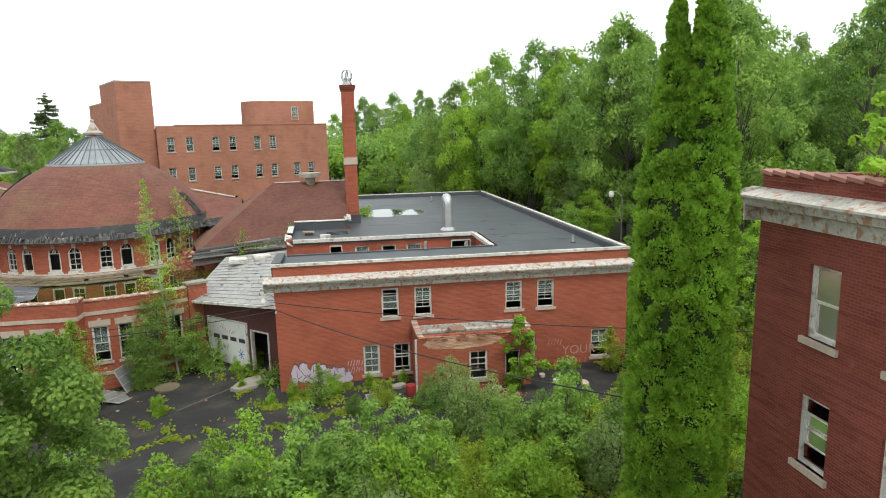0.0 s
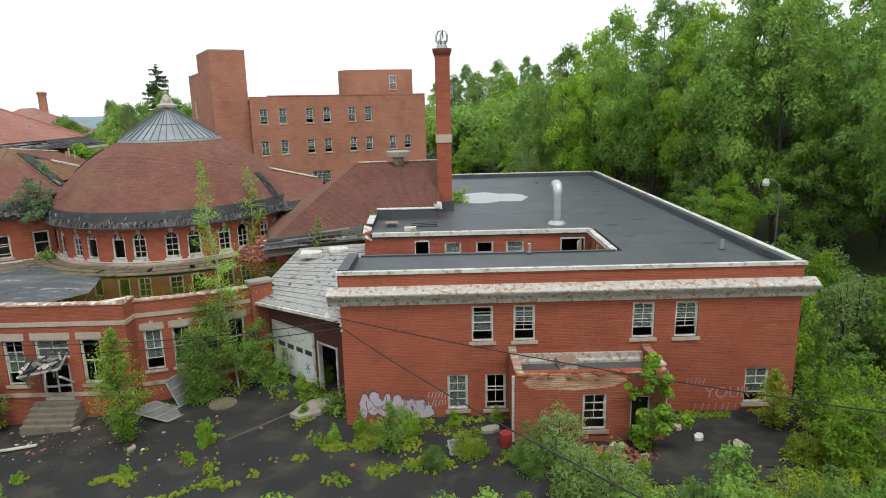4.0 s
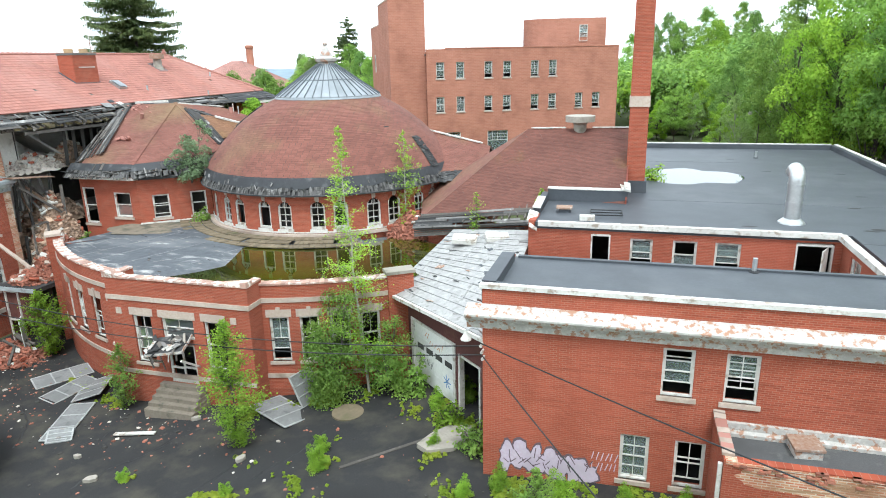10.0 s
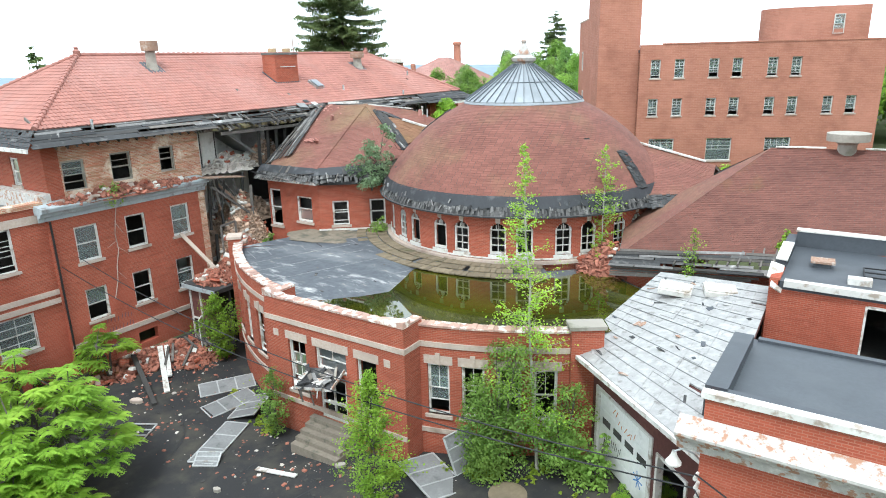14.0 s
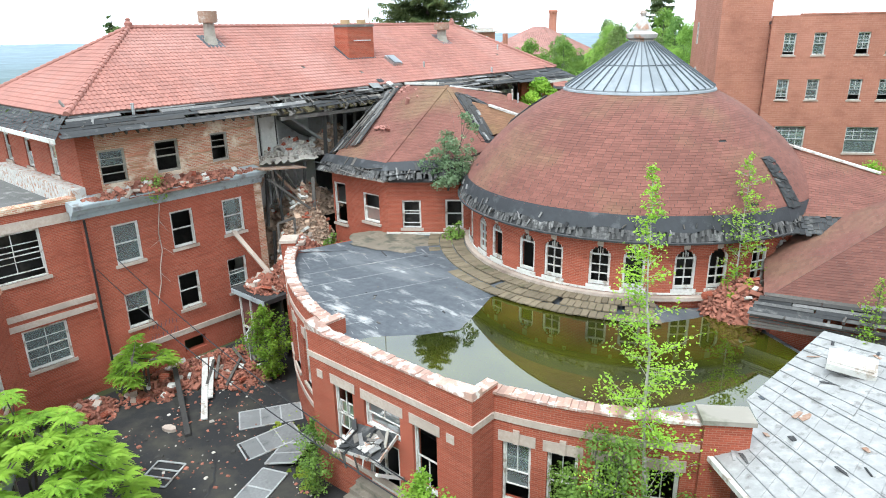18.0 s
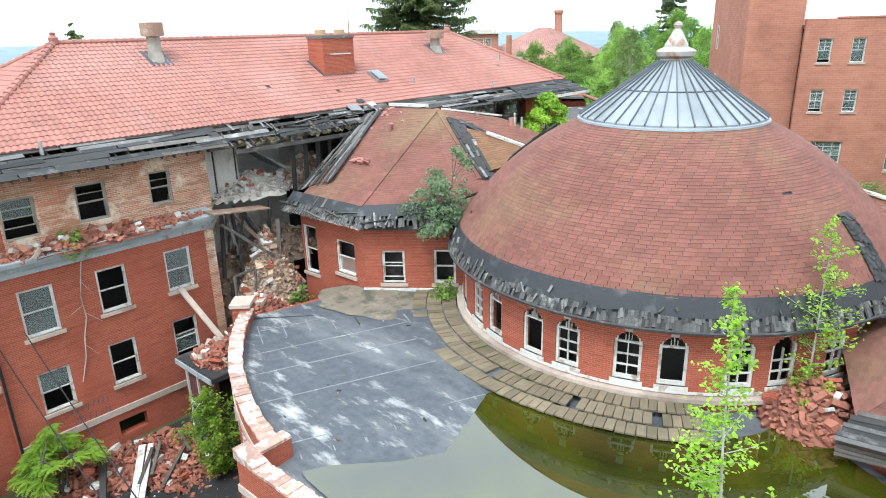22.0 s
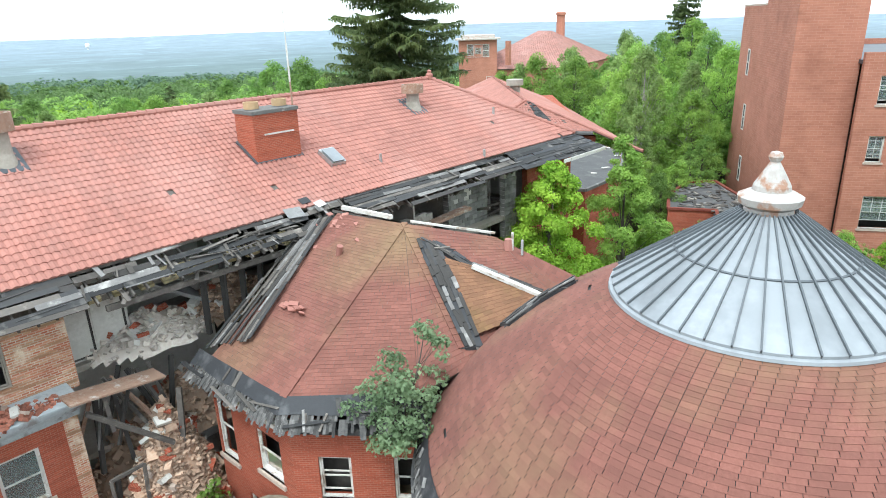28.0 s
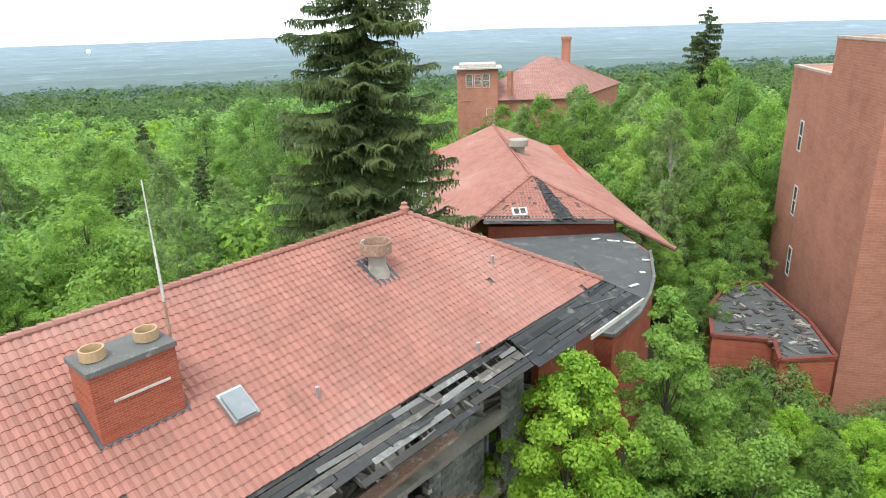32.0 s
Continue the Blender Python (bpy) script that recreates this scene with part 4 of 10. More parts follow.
# ---- silver-roofed link with the garage door ----
def link_block():
    t = thing("link_building", "low link with a patched silver metal roof and garage door", "building")
    # sloping roof: low eave over the diagonal garage wall, high at the back
    E0, E1, E2, E3 = (-10.6, 46.2, 3.75), (-4.0, 39.6, 4.6), (-4.0, 51.5, 5.9), (-8.95, 52.9, 5.35)
    s = quad_surf(E0, E1, E2, E3)
    rl = random.Random(23)
    for i in range(9):
        cuts = [0.0] + sorted(rl.uniform(0.12, 0.9) for _ in range(rl.choice((2, 3, 3, 4)))) + [1.0]
        for v0, v1 in zip(cuts, cuts[1:]):
            if v1 - v0 < 0.04:
                continue
            bm = bmesh.new()
            lift = rl.uniform(0.0, 0.02)
            pts = [s(i / 9, v0 - 0.004), s((i + 1) / 9 - 0.001, v0 - 0.004), s((i + 1) / 9 - 0.001, v1), s(i / 9, v1)]
            top = [bm.verts.new(p + Vector((0, 0, 0.02 + lift + (0.012 if k < 2 else 0)))) for k, p in enumerate(pts)]
            bot = [bm.verts.new(p - Vector((0, 0, 0.02))) for p in pts]
            bm.faces.new(top)
            bm.faces.new(bot[::-1])
            for k in range(4):
                bm.faces.new((bot[k], bot[(k + 1) % 4], top[(k + 1) % 4], top[k]))
            part("metal_sheet", bm, SILVER, t)
    for k in range(1, 15):
        p, q = s(0.0, k / 15), s(1.0, k / 15)
        bm = bmesh.new()
        beam(bm, p + Vector((0, 0, 0.045)), q + Vector((0, 0, 0.045)), 0.03, 0.02)
        part("lap_seam", bm, GRATE, t)
    # curled scraps and tar patches
    for k in range(30):
        u, v = rl.uniform(0.05, 0.95), rl.uniform(0.05, 0.95)
        p = s(u, v)
        bm = bmesh.new()
        slab(bm, pose(p.x, p.y, p.z + 0.06, rl.uniform(-5, 12), rl.uniform(-8, 2), rl.uniform(0, 180)), rl.uniform(0.1, 0.5), rl.uniform(0.05, 0.2), 0.015)
        part("loose_patch", bm, rl.choice((TARRED, MEMBRANE, SILVER, RUST)), t)
    bm = bmesh.new()
    prism(bm, [E0[:2], E1[:2], E2[:2], E3[:2]], [p[2] - 0.2 for p in (E0, E1, E2, E3)], [p[2] - 0.03 for p in (E0, E1, E2, E3)])
    part("roof_deck", bm, MAROON, t)
    ax = Line((-10.6, 46.2), (-4.0, 39.6))
    bm = bmesh.new()
    beam(bm, (-10.7, 46.1, 3.68), (-4.0, 39.5, 4.52), 0.16, 0.16)
    part("gutter", bm, WHITE, t, "grey-white eave gutter")
    g = Line((-10.3, 46.6), (-4.0, 40.9))
    wall("wall", g, -1.2, 3.9, MAROON, t, [(1.5, 5.35, -1.2, 2.65), (5.75, 7.4, -1.2, 2.3)], thick=0.25)
    # garage door: one panel at a time
    for k in range(4):
        bm = bmesh.new()
        z0 = -0.45 + 0.765 * k
        pts = [g.at(1.6, -0.12, 0)[:2], g.at(5.25, -0.12, 0)[:2], g.at(5.25, -0.06, 0)[:2], g.at(1.6, -0.06, 0)[:2]]
        prism(bm, pts, z0, z0 + 0.75)
        part("garage_door_panel", bm, DOORPAINT, t)
    for k in range(4):
        bm = bmesh.new()
        a = 1.85 + 0.85 * k
        prism(bm, [g.at(a, -0.07, 0)[:2], g.at(a + 0.6, -0.07, 0)[:2], g.at(a + 0.6, -0.05, 0)[:2], g.at(a, -0.05, 0)[:2]], 1.22, 1.5)
        part("door_light", bm, DARK, t)
    bm = bmesh.new()
    for a, b, c, d in ((1.42, 1.6, -0.5, 2.72), (5.25, 5.43, -0.5, 2.72), (1.6, 5.25, 2.6, 2.72), (5.7, 5.82, -0.5, 2.35), (7.3, 7.42, -0.5, 2.35), (5.82, 7.3, 2.25, 2.35)):
        prism(bm, [g.at(a, 0.06, 0)[:2], g.at(a, -0.2, 0)[:2], g.at(b, -0.2, 0)[:2], g.at(b, 0.06, 0)[:2]][::-1], c, d)
    part("door_frame", bm, WHITE, t)
    bm = bmesh.new()
    prism(bm, [(-9.6, 48), (-4.1, 43), (-4.1, 50), (-8.8, 52)], -0.6, -0.3)
    prism(bm, [(-9.0, 51.7), (-4.1, 49.7), (-4.1, 50), (-8.8, 52)], -0.4, 5.0)
    part("shade_backing", bm, DARK, t)
    bm = bmesh.new()
    box(bm, -9.2, 47.0, -1.2, -8.9, 52.8, 4.2)
    part("wall", bm, BRICK, t)
    for i, (x, y, a) in enumerate(((-7.7, 50.6, 8), (-5.9, 50.9, 20))):
        v = thing("roof_hatch", "low white roof hatch on the silver metal roof", "roof hatch", at=(x, y, 5.35 + 0.13 * i), turn=a)
        bm = bmesh.new()
        slab(bm, pose(0, 0, 0.1, 7, 4, 0), 1.35, 0.95, 0.22)
        part("curb", bm, WHITE, v)
        bm = bmesh.new()
        slab(bm, pose(0, 0, 0.24, 7, 4, 0), 1.2, 0.8, 0.06)
        part("lid", bm, WHITE, v)
    # end pier
    bm = bmesh.new()
    slab(bm, pose(-9.95, 46.0, 1.85, 0, 0, -56 + 90), 1.3, 0.7, 6.1)
    part("end_pier", bm, BRICK, t)
    bm = bmesh.new()
    slab(bm, pose(-9.95, 46.0, 4.98, 0, 0, -56 + 90), 1.48, 0.86, 0.15)
    part("pier_cap", bm, CONCRETE, t)


link_block()


# ---- curved annex in front of the rotunda ----
CX, CY = -20.4, 61.2
ROOF_DIRT = material("brown_roof_dirt", (0.26, 0.215, 0.16), (0.16, 0.13, 0.095), (0.09, 0.085, 0.06), rough=1.0, fine=5, stain_scale=1.1, stain_at=(0.48, 0.62))
FELT_LAP = material("pale_dusty_felt_lap", (0.26, 0.26, 0.26), (0.14, 0.145, 0.15), (0.40, 0.38, 0.34), rough=0.8, stain_scale=0.8)


def coping_bricks(ax, u0, u1, z, parent, rng):
    """A parapet edge of worn bricks laid across the wall, one by one."""
    n = round((u1 - u0) / 0.235)
    for i in range(n):
        a, b = u0 + (u1 - u0) * i / n + 0.006, u0 + (u1 - u0) * (i + 1) / n - 0.006
        if rng.random() < 0.03:
            continue
        o, q, h = rng.uniform(0.045, 0.075), rng.uniform(-0.5, -0.44), rng.uniform(0.07, 0.11)
        bm = bmesh.new()
        prism(bm, [ax.at(a, q, 0)[:2], ax.at(a, o, 0)[:2], ax.at(b, o, 0)[:2], ax.at(b, q, 0)[:2]][::-1], z, z + h)
        bmesh.ops.recalc_face_normals(bm, faces=bm.faces)
        part("coping_brick", bm, COPING, parent)


def annex():
    t = thing("curved_annex", "one-storey curved brick annex with a ponding flat roof", "building")
    rng = random.Random(21)
    R = 18.6
    left, right = Arc(CX, CY, R, 224.5, 258.2), Arc(CX, CY, R, 283.0, 304.5)
    lw = [(236.0, 239.2), (242.2, 245.4), (248.6, 251.6), (254.2, 257.2)]
    rw = [(284.3, 287.3), (288.9, 291.9), (293.5, 296.5), (298.1, 301.1)]
    for ax, ws, end in ((left, lw, 0), (right, rw, 1)):
        holes = [(ax.u(a), ax.u(b), 0.7, 3.05) for a, b in ws]
        wall("wall", ax, -2.6, 4.72, BRICK, t, holes, thick=0.4, step=0.6)
        for a, b in ws:
            window(ax, ax.u(a), ax.u(b), 0.7, 3.05, t, rng, lintel=0.4, bars=(2, 1), glazed=0.35, depth=0.14)
            bm = bmesh.new()
            m = ax.stand((ax.u(a) + ax.u(b)) / 2, 0.03, 3.32)
            slab(bm, m, 0.2, 0.08, 0.5)
            part("keystone", bm, STONE, t)
        strip("stone_band", ax, 0, ax.length, 3.82, 4.06, -0.05, 0.05, STONE, t)
        strip("stone_band", ax, 0, ax.length, -0.2, 0.02, -0.05, 0.06, STONE, t)
        coping_bricks(ax, 0, ax.length, 4.72, t, rng)
    # projecting middle with the door
    y = 42.0
    mid = Line((-24.2, y), (-16.1, y))
    o = -24.2
    holes = [(-22.85 - o, -21.75 - o, 0.5, 3.05), (-21.15 - o, -19.3 - o, 1.95, 3.05), (-18.7 - o, -17.6 - o, 0.5, 3.05), (-21.0 - o, -19.4 - o, -0.45, 1.7)]
    wall("wall", mid, -2.6, 4.95, BRICK, t, holes, thick=0.4)
    for a, b, c, d in holes[:3]:
        window(mid, a, b, c, d, t, rng, lintel=0.4, bars=(2, 1), glazed=0.6, depth=0.14, sill=c < 1)
    for x, yy in ((-24.2, 43.6), (-16.1, 43.3)):
        bm = bmesh.new()
        box(bm, x if x < -20 else x - 0.4, y + 0.4, -2.6, x + 0.4 if x < -20 else x, yy, 4.95)
        part("return_wall", bm, BRICK, t)
    strip("stone_band", mid, -0.05, mid.length + 0.05, 3.82, 4.06, -0.05, 0.05, STONE, t)
    for q in ((-24.25, 42.05, 3.82, -24.15, 43.4, 4.06), (-16.15, 42.05, 3.82, -16.05, 43.2, 4.06)):
        bm = bmesh.new()
        box(bm, *q)
        part("stone_band", bm, STONE, t)
    strip("stone_band", mid, 0, mid.length, -0.2, 0.02, -0.05, 0.06, STONE, t)
    coping_bricks(mid, 0.9, mid.length - 1.2, 4.95, t, rng)
    for xa, xb, za, zb in ((-24.25, -23.25, 5.28, 5.06), (-17.5, -16.05, 5.06, 5.24)):
        bm = bmesh.new()
        prism(bm, [(xa, 41.95), (xb, 41.95), (xb, 42.45), (xa, 42.45)], 4.95, [za, zb, zb, za])
        part("parapet_shoulder", bm, COPING, t)
    for xa, yb in ((-24.22, 43.6), (-16.52, 43.3)):
        bm = bmesh.new()
        box(bm, xa, 42.45, 4.95, xa + 0.44, yb, 5.04)
        part("coping", bm, COPING, t)
    for x in (-23.6, -17.0):
        bm = bmesh.new()
        box(bm, x - 0.16, y - 0.03, 3.05, x + 0.16, y + 0.01, 3.38)
        part("stone_block", bm, STONE, t)
    # door with broken glazing
    bm = bmesh.new()
    for a, b, c, d in ((-21.0, -20.88, -0.45, 1.7), (-19.52, -19.4, -0.45, 1.7), (-20.88, -19.52, 1.58, 1.7), (-20.24, -20.16, -0.45, 1.58), (-20.88, -20.24, 0.3, 0.4), (-20.16, -19.52, 0.35, 0.45), (-20.88, -20.24, -0.45, -0.2), (-20.16, -19.52, -0.45, -0.2)):
        box(bm, a, y + 0.06, c, b, y + 0.14, d)
    part("door", bm, WHITE, t, "broken white glazed double door")
    # roof deck
    bm = bmesh.new()
    n = 40
    outer = [(CX + (R - 0.4) * math.cos(radians(224.5 + 80 * i / n)), CY + (R - 0.4) * math.sin(radians(224.5 + 80 * i / n))) for i in range(n + 1)]
    inner = [(CX + 8.6 * math.cos(radians(224.5 + 80 * i / n)), CY + 8.6 * math.sin(radians(224.5 + 80 * i / n))) for i in range(n + 1)]

    def deck_z(x, y2):
        a = math.degrees(math.atan2(y2 - CY, x - CX)) % 360
        r = math.hypot(x - CX, y2 - CY)
        return 4.30 + 0.16 * (1 - min(1, max(0, (r - 9) / 9))) - 0.22 * min(1, max(0, (a - 258) / 14))
    rows = [[bm.verts.new((ix + (ox - ix) * k / 10, iy + (oy - iy) * k / 10, deck_z(ix + (ox - ix) * k / 10, iy + (oy - iy) * k / 10))) for k in range(11)] for (ox, oy), (ix, iy) in zip(outer, inner)]
    for p, q in zip(rows, rows[1:]):
        for k in range(10):
            bm.faces.new((p[k], p[k + 1], q[k + 1], q[k]))
    # the corner between the annex, the polygonal tower and the drum
    c0 = [bm.verts.new((x, yy, 4.36)) for x, yy in ((-33.66, 48.0), (-26.55, 55.17), (-27.6, 57.2), (-31.7, 54.4))]
    bm.faces.new(c0)
    dirt = bmesh.new()
    pts = []
    for k in range(36):
        w = 2 * math.pi * k / 36
        r = 1 + 0.35 * noise.noise((math.cos(w) * 2, math.sin(w) * 2, 4))
        pts.append((-30.6 + 2.7 * r * math.cos(w) - 0.5 * math.sin(w), 52.9 + 1.7 * r * math.sin(w) + 0.8 * math.cos(w), 4.41))
    dirt.faces.new([dirt.verts.new(q) for q in pts])
    part("dirt_patch", dirt, ROOF_DIRT, t, "brown dirt and moss on the roof felt")
    c1 = [bm.verts.new((x, yy, 4.06)) for x, yy in ((CX + 8.6 * math.cos(radians(304.5)), CY + 8.6 * math.sin(radians(304.5))), (-10.1, 46.2), (-8.9, 47.0), (-8.9, 53.0), (-11.2, 54.6), (-12.4, 57.6))]
    bm.faces.new(c1)
    part("roof", bm, FELT, t, "dark roof felt with pale dried patches")
    bm = bmesh.new()
    box(bm, -24.0, 42.4, 4.1, -16.3, 43.6, 4.25)
    part("roof", bm, FELT, t)
    # lapped seams of the felt, and scraps that lie on it
    d, e = Vector((0.90, -0.436)), Vector((0.436, 0.90))
    org = Vector((-28.0, 47.0))

    def on_deck(p):
        r, v = math.hypot(p.x - CX, p.y - CY), math.degrees(math.atan2(p.y - CY, p.x - CX)) % 360
        return 11.3 < r < 17.9 and 226 < v < 266 - (r - 11) * 0.8

    def seam(p0, way, w, mat):
        run = [k * 0.25 for k in range(-60, 60) if on_deck(p0 + way * k * 0.25)]
        if len(run) > 6:
            p, q = p0 + way * run[0], p0 + way * run[-1]
            bm = bmesh.new()
            beam(bm, (p.x, p.y, deck_z(p.x, p.y) + 0.004), (q.x, q.y, deck_z(q.x, q.y) + 0.004), w, 0.02)
            part("felt_seam", bm, mat, t)
    for k in range(-7, 9):
        seam(org + e * (1.02 * k), d, rng.choice((0.04, 0.06, 0.08)), rng.choice((FELT_LAP, FELT_LAP, TARRED)))
    for k in range(-4, 5):
        seam(org + d * (2.1 * k + rng.uniform(-0.8, 0.8)), e, 0.05, FELT_LAP)
    for k in range(46):
        p = org + d * rng.uniform(-8, 8) + e * rng.uniform(-5, 8)
        if on_deck(p):
            bm = bmesh.new()
            slab(bm, pose(p.x, p.y, deck_z(p.x, p.y) + 0.02, 0, 0, rng.uniform(0, 180)), rng.uniform(0.05, 0.25), rng.uniform(0.03, 0.12), 0.015)
            part("felt_scrap", bm, rng.choice((TARRED, WOOD, FELT_LAP)), t)
    # standing water
    bm = bmesh.new()
    a = [(CX + 10.9 * math.cos(radians(v)), CY + 10.9 * math.sin(radians(v))) for v in range(264, 303, 2)] + [(-13.6, 53.4), (-12.6, 55.6)]
    b = [(CX + 18.15 * math.cos(radians(v)), CY + 18.15 * math.sin(radians(v))) for v in range(303, 262, -2)]
    b = [(-11.8, 54.2), (-9.3, 52.6), (-9.3, 47.4)] + b
    c = [(-23.0, 43.3), (-22.6, 44.0), (-21.2, 45.4), (-20.4, 46.6), (-20.9, 48.4)]
    bm.faces.new([bm.verts.new((x, yy, 4.315)) for x, yy in a + b + c])
    bmesh.ops.recalc_face_normals(bm, faces=bm.faces)
    tagged(part("roof_puddle", bm, WATER), "shallow green rainwater pond on the flat roof", "water", kind="structure")
    # end pier
    bm = bmesh.new()
    slab(bm, pose(-33.75, 48.2, 1.2, 0, 0, 44.5), 0.75, 0.95, 7.6)
    part("end_pier", bm, BRICK, t)
    bm = bmesh.new()
    slab(bm, pose(-33.75, 48.2, 5.07, 0, 0, 44.5), 0.9, 1.1, 0.16)
    part("pier_cap", bm, STONE, t)
    wall("wall", Line((-32.6, 54.0), (-33.9, 48.4)), -2.6, 4.2, BRICK, t, thick=0.35)
    bm = bmesh.new()
    lathe(bm, CX, CY, [(14.5, -2.5), (14.5, 4.1)], 30, 225, 304)
    part("shade_backing", bm, DARK, t)
    return t


def felt_material():
    """Dark roof felt with streaky pale silt dried on it, along the fall of the roof."""
    mt = bpy.data.materials.new("silted_roof_felt")
    mt.use_nodes = True
    nt = mt.node_tree
    b = nt.nodes["Principled BSDF"]
    co = nt.nodes.new("ShaderNodeTexCoord").outputs["Object"]
    col = ramp_mix(nt, noise_fac(nt, co, 3.0, 0.35, 0.7, 5), (0.058, 0.064, 0.074), (0.088, 0.095, 0.105))
    mp = nt.nodes.new("ShaderNodeMapping")
    mp.inputs["Rotation"].default_value = (0, 0, radians(26))
    mp.inputs["Scale"].default_value = (0.32, 0.95, 1)
    nt.links.new(co, mp.inputs["Vector"])
    for scale, lo, hi, tone in ((0.55, 0.47, 0.74, (0.17, 0.175, 0.18)), (0.9, 0.56, 0.68, (0.40, 0.395, 0.38)), (2.2, 0.62, 0.72, (0.30, 0.27, 0.22))):
        col = ramp_mix(nt, noise_fac(nt, mp.outputs["Vector"], scale, lo, hi, 8, 0.68), col, tone)
    nt.links.new(col, b.inputs["Base Color"])
    b.inputs["Roughness"].default_value = 0.7
    bp = node(nt, "ShaderNodeBump", Strength=0.2, Distance=0.03)
    n = node(nt, "ShaderNodeTexNoise", Scale=9.0, Detail=5.0)
    nt.links.new(co, n.inputs["Vector"])
    nt.links.new(n.outputs["Fac"], bp.inputs["Height"])
    nt.links.new(bp.outputs["Normal"], b.inputs["Normal"])
    return mt


FELT = felt_material()


def water_material():
    mt = bpy.data.materials.new("algae_water")
    mt.use_nodes = True
    b = mt.node_tree.nodes["Principled BSDF"]
    nt = mt.node_tree
    co = nt.nodes.new("ShaderNodeTexCoord").outputs["Object"]
    col = ramp_mix(nt, noise_fac(nt, co, 0.25, 0.35, 0.65), (0.052, 0.054, 0.004), (0.018, 0.021, 0.004))
    nt.links.new(col, b.inputs["Base Color"])
    b.inputs["Roughness"].default_value = 0.02
    b.inputs["IOR"].default_value = 2.1
    return mt


WATER = water_material()
annex()


# ---- rotunda ----
def dome_profile(v):
    """Radius and height of the shingled dome, v from the black band up to the metal cone."""
    p, c, q = (8.9, 8.15), (6.8, 11.25), (3.62, 12.66)
    return tuple((1 - v) ** 2 * a + 2 * v * (1 - v) * b + v * v * d for a, b, d in zip(p, c, q))


def ring_surf(prof, a0=0.0, a1=360.0):
    def s(u, v):
        r, z = prof(v)
        a = radians(a0 + (a1 - a0) * u)
        return Vector((CX + r * math.cos(a), CY + r * math.sin(a), z))
    return s


FINIAL = material("flaking_white_finial", (0.46, 0.44, 0.41), (0.34, 0.31, 0.28), (0.30, 0.17, 0.11), rough=0.7, fine=6, stain_scale=2.2, stain_at=(0.52, 0.62))


def rotunda():
    t = thing("rotunda", "round brick drum under a red shingled dome with a metal cone", "rotunda")
    rng = random.Random(31)
    R = 8.75
    ax = Arc(CX, CY, R, 180, 540)
    wins = [a + 23.35 * i for i in range(-1, 5) for a in (241.2, 250.7)]
    hw = 0.46
    holes = []
    for a in wins:
        u = ax.u(a)
        holes.append((u - hw, u + hw, 4.95, 6.35))
        for k in range(4):
            w = hw * math.cos(radians(12 + 21 * k))
            holes.append((u - w, u + w, 6.35 + 0.1 * k, 6.45 + 0.1 * k))
    wall("wall", ax, 3.9, 7.3, BRICK, t, holes, thick=0.35, step=0.5)
    for a in wins:
        u = ax.u(a)
        bm = bmesh.new()

        def piece(u0, u1, z0, z1, d0=-0.16, d1=-0.06):
            vs = [bm.verts.new(ax.at(x, d, z)) for z in (z0, z1) for x, d in ((u0, d0), (u1, d0), (u1, d1), (u0, d1))]
            for q in ((3, 2, 1, 0), (4, 5, 6, 7), (0, 1, 5, 4), (1, 2, 6, 5), (2, 3, 7, 6), (3, 0, 4, 7)):
                bm.faces.new([vs[i] for i in q])
        piece(u - hw, u - hw + 0.1, 4.95, 6.35)
        piece(u + hw - 0.1, u + hw, 4.95, 6.35)
        piece(u - hw, u + hw, 4.95, 5.05)
        for k in range(7):
            b0, b1 = radians(180 / 7 * k), radians(180 / 7 * (k + 1))
            vs = []
            for d in (-0.16, -0.06):
                for b, r in ((b0, hw), (b1, hw), (b1, hw - 0.1), (b0, hw - 0.1)):
                    vs.append(bm.verts.new(ax.at(u + r * math.cos(b), d, 6.35 + r * math.sin(b))))
            for q in ((0, 1, 2, 3), (7, 6, 5, 4), (0, 4, 5, 1), (1, 5, 6, 2), (2, 6, 7, 3), (3, 7, 4, 0)):
                bm.faces.new([vs[i] for i in q])
        fr = part("arched_window", bm, WHITE, t)
        bm = bmesh.new()
        if rng.random() < 0.7:
            piece(u - hw + 0.1, u + hw - 0.1, 6.3, 6.36)
            for k in range(3):
                b = radians(45 + 45 * k)
                piece(u + 0.14 * math.cos(b) - 0.012, u + 0.14 * math.cos(b) + 0.012, 6.36, 6.36 + 0.3 * math.sin(b))
            part("fanlight", bm, WHITE, fr)
            bm = bmesh.new()
        if rng.random() < 0.55:
            piece(u - 0.015, u + 0.015, 5.05, 6.3)
            piece(u - hw + 0.1, u + hw - 0.1, 5.45, 5.48)
            piece(u - hw + 0.1, u + hw - 0.1, 5.85, 5.88)
        piece(u - hw + 0.1, u + hw - 0.1, 5.05, 5.09)
        part("sash", bm, WHITE, fr)
        bm = bmesh.new()
        piece(u - hw - 0.08, u + hw + 0.08, 4.78, 4.95, -0.2, 0.07)
        part("sill", bm, WHITE, fr)
        bm = bmesh.new()
        piece(u - 0.13, u + 0.13, 6.76, 7.06, -0.1, 0.03)
        part("keystone", bm, STONE, fr)
        # corbel block between windows
        bm = bmesh.new()
        c = ax.u(a + 4.75)
        piece(c - 0.07, c + 0.07, 7.0, 7.25, -0.05, 0.06)
        part("corbel", bm, STONE, t)
    # ledge and stone string
    strip("ledge", ax, 0, ax.length, 4.5, 4.66, -0.1, 0.30, STONE, t)
    strip("string_course", ax, 0, ax.length, 4.70, 4.78, -0.05, 0.06, WHITE, t)
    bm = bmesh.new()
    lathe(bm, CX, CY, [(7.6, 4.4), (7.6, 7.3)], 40)
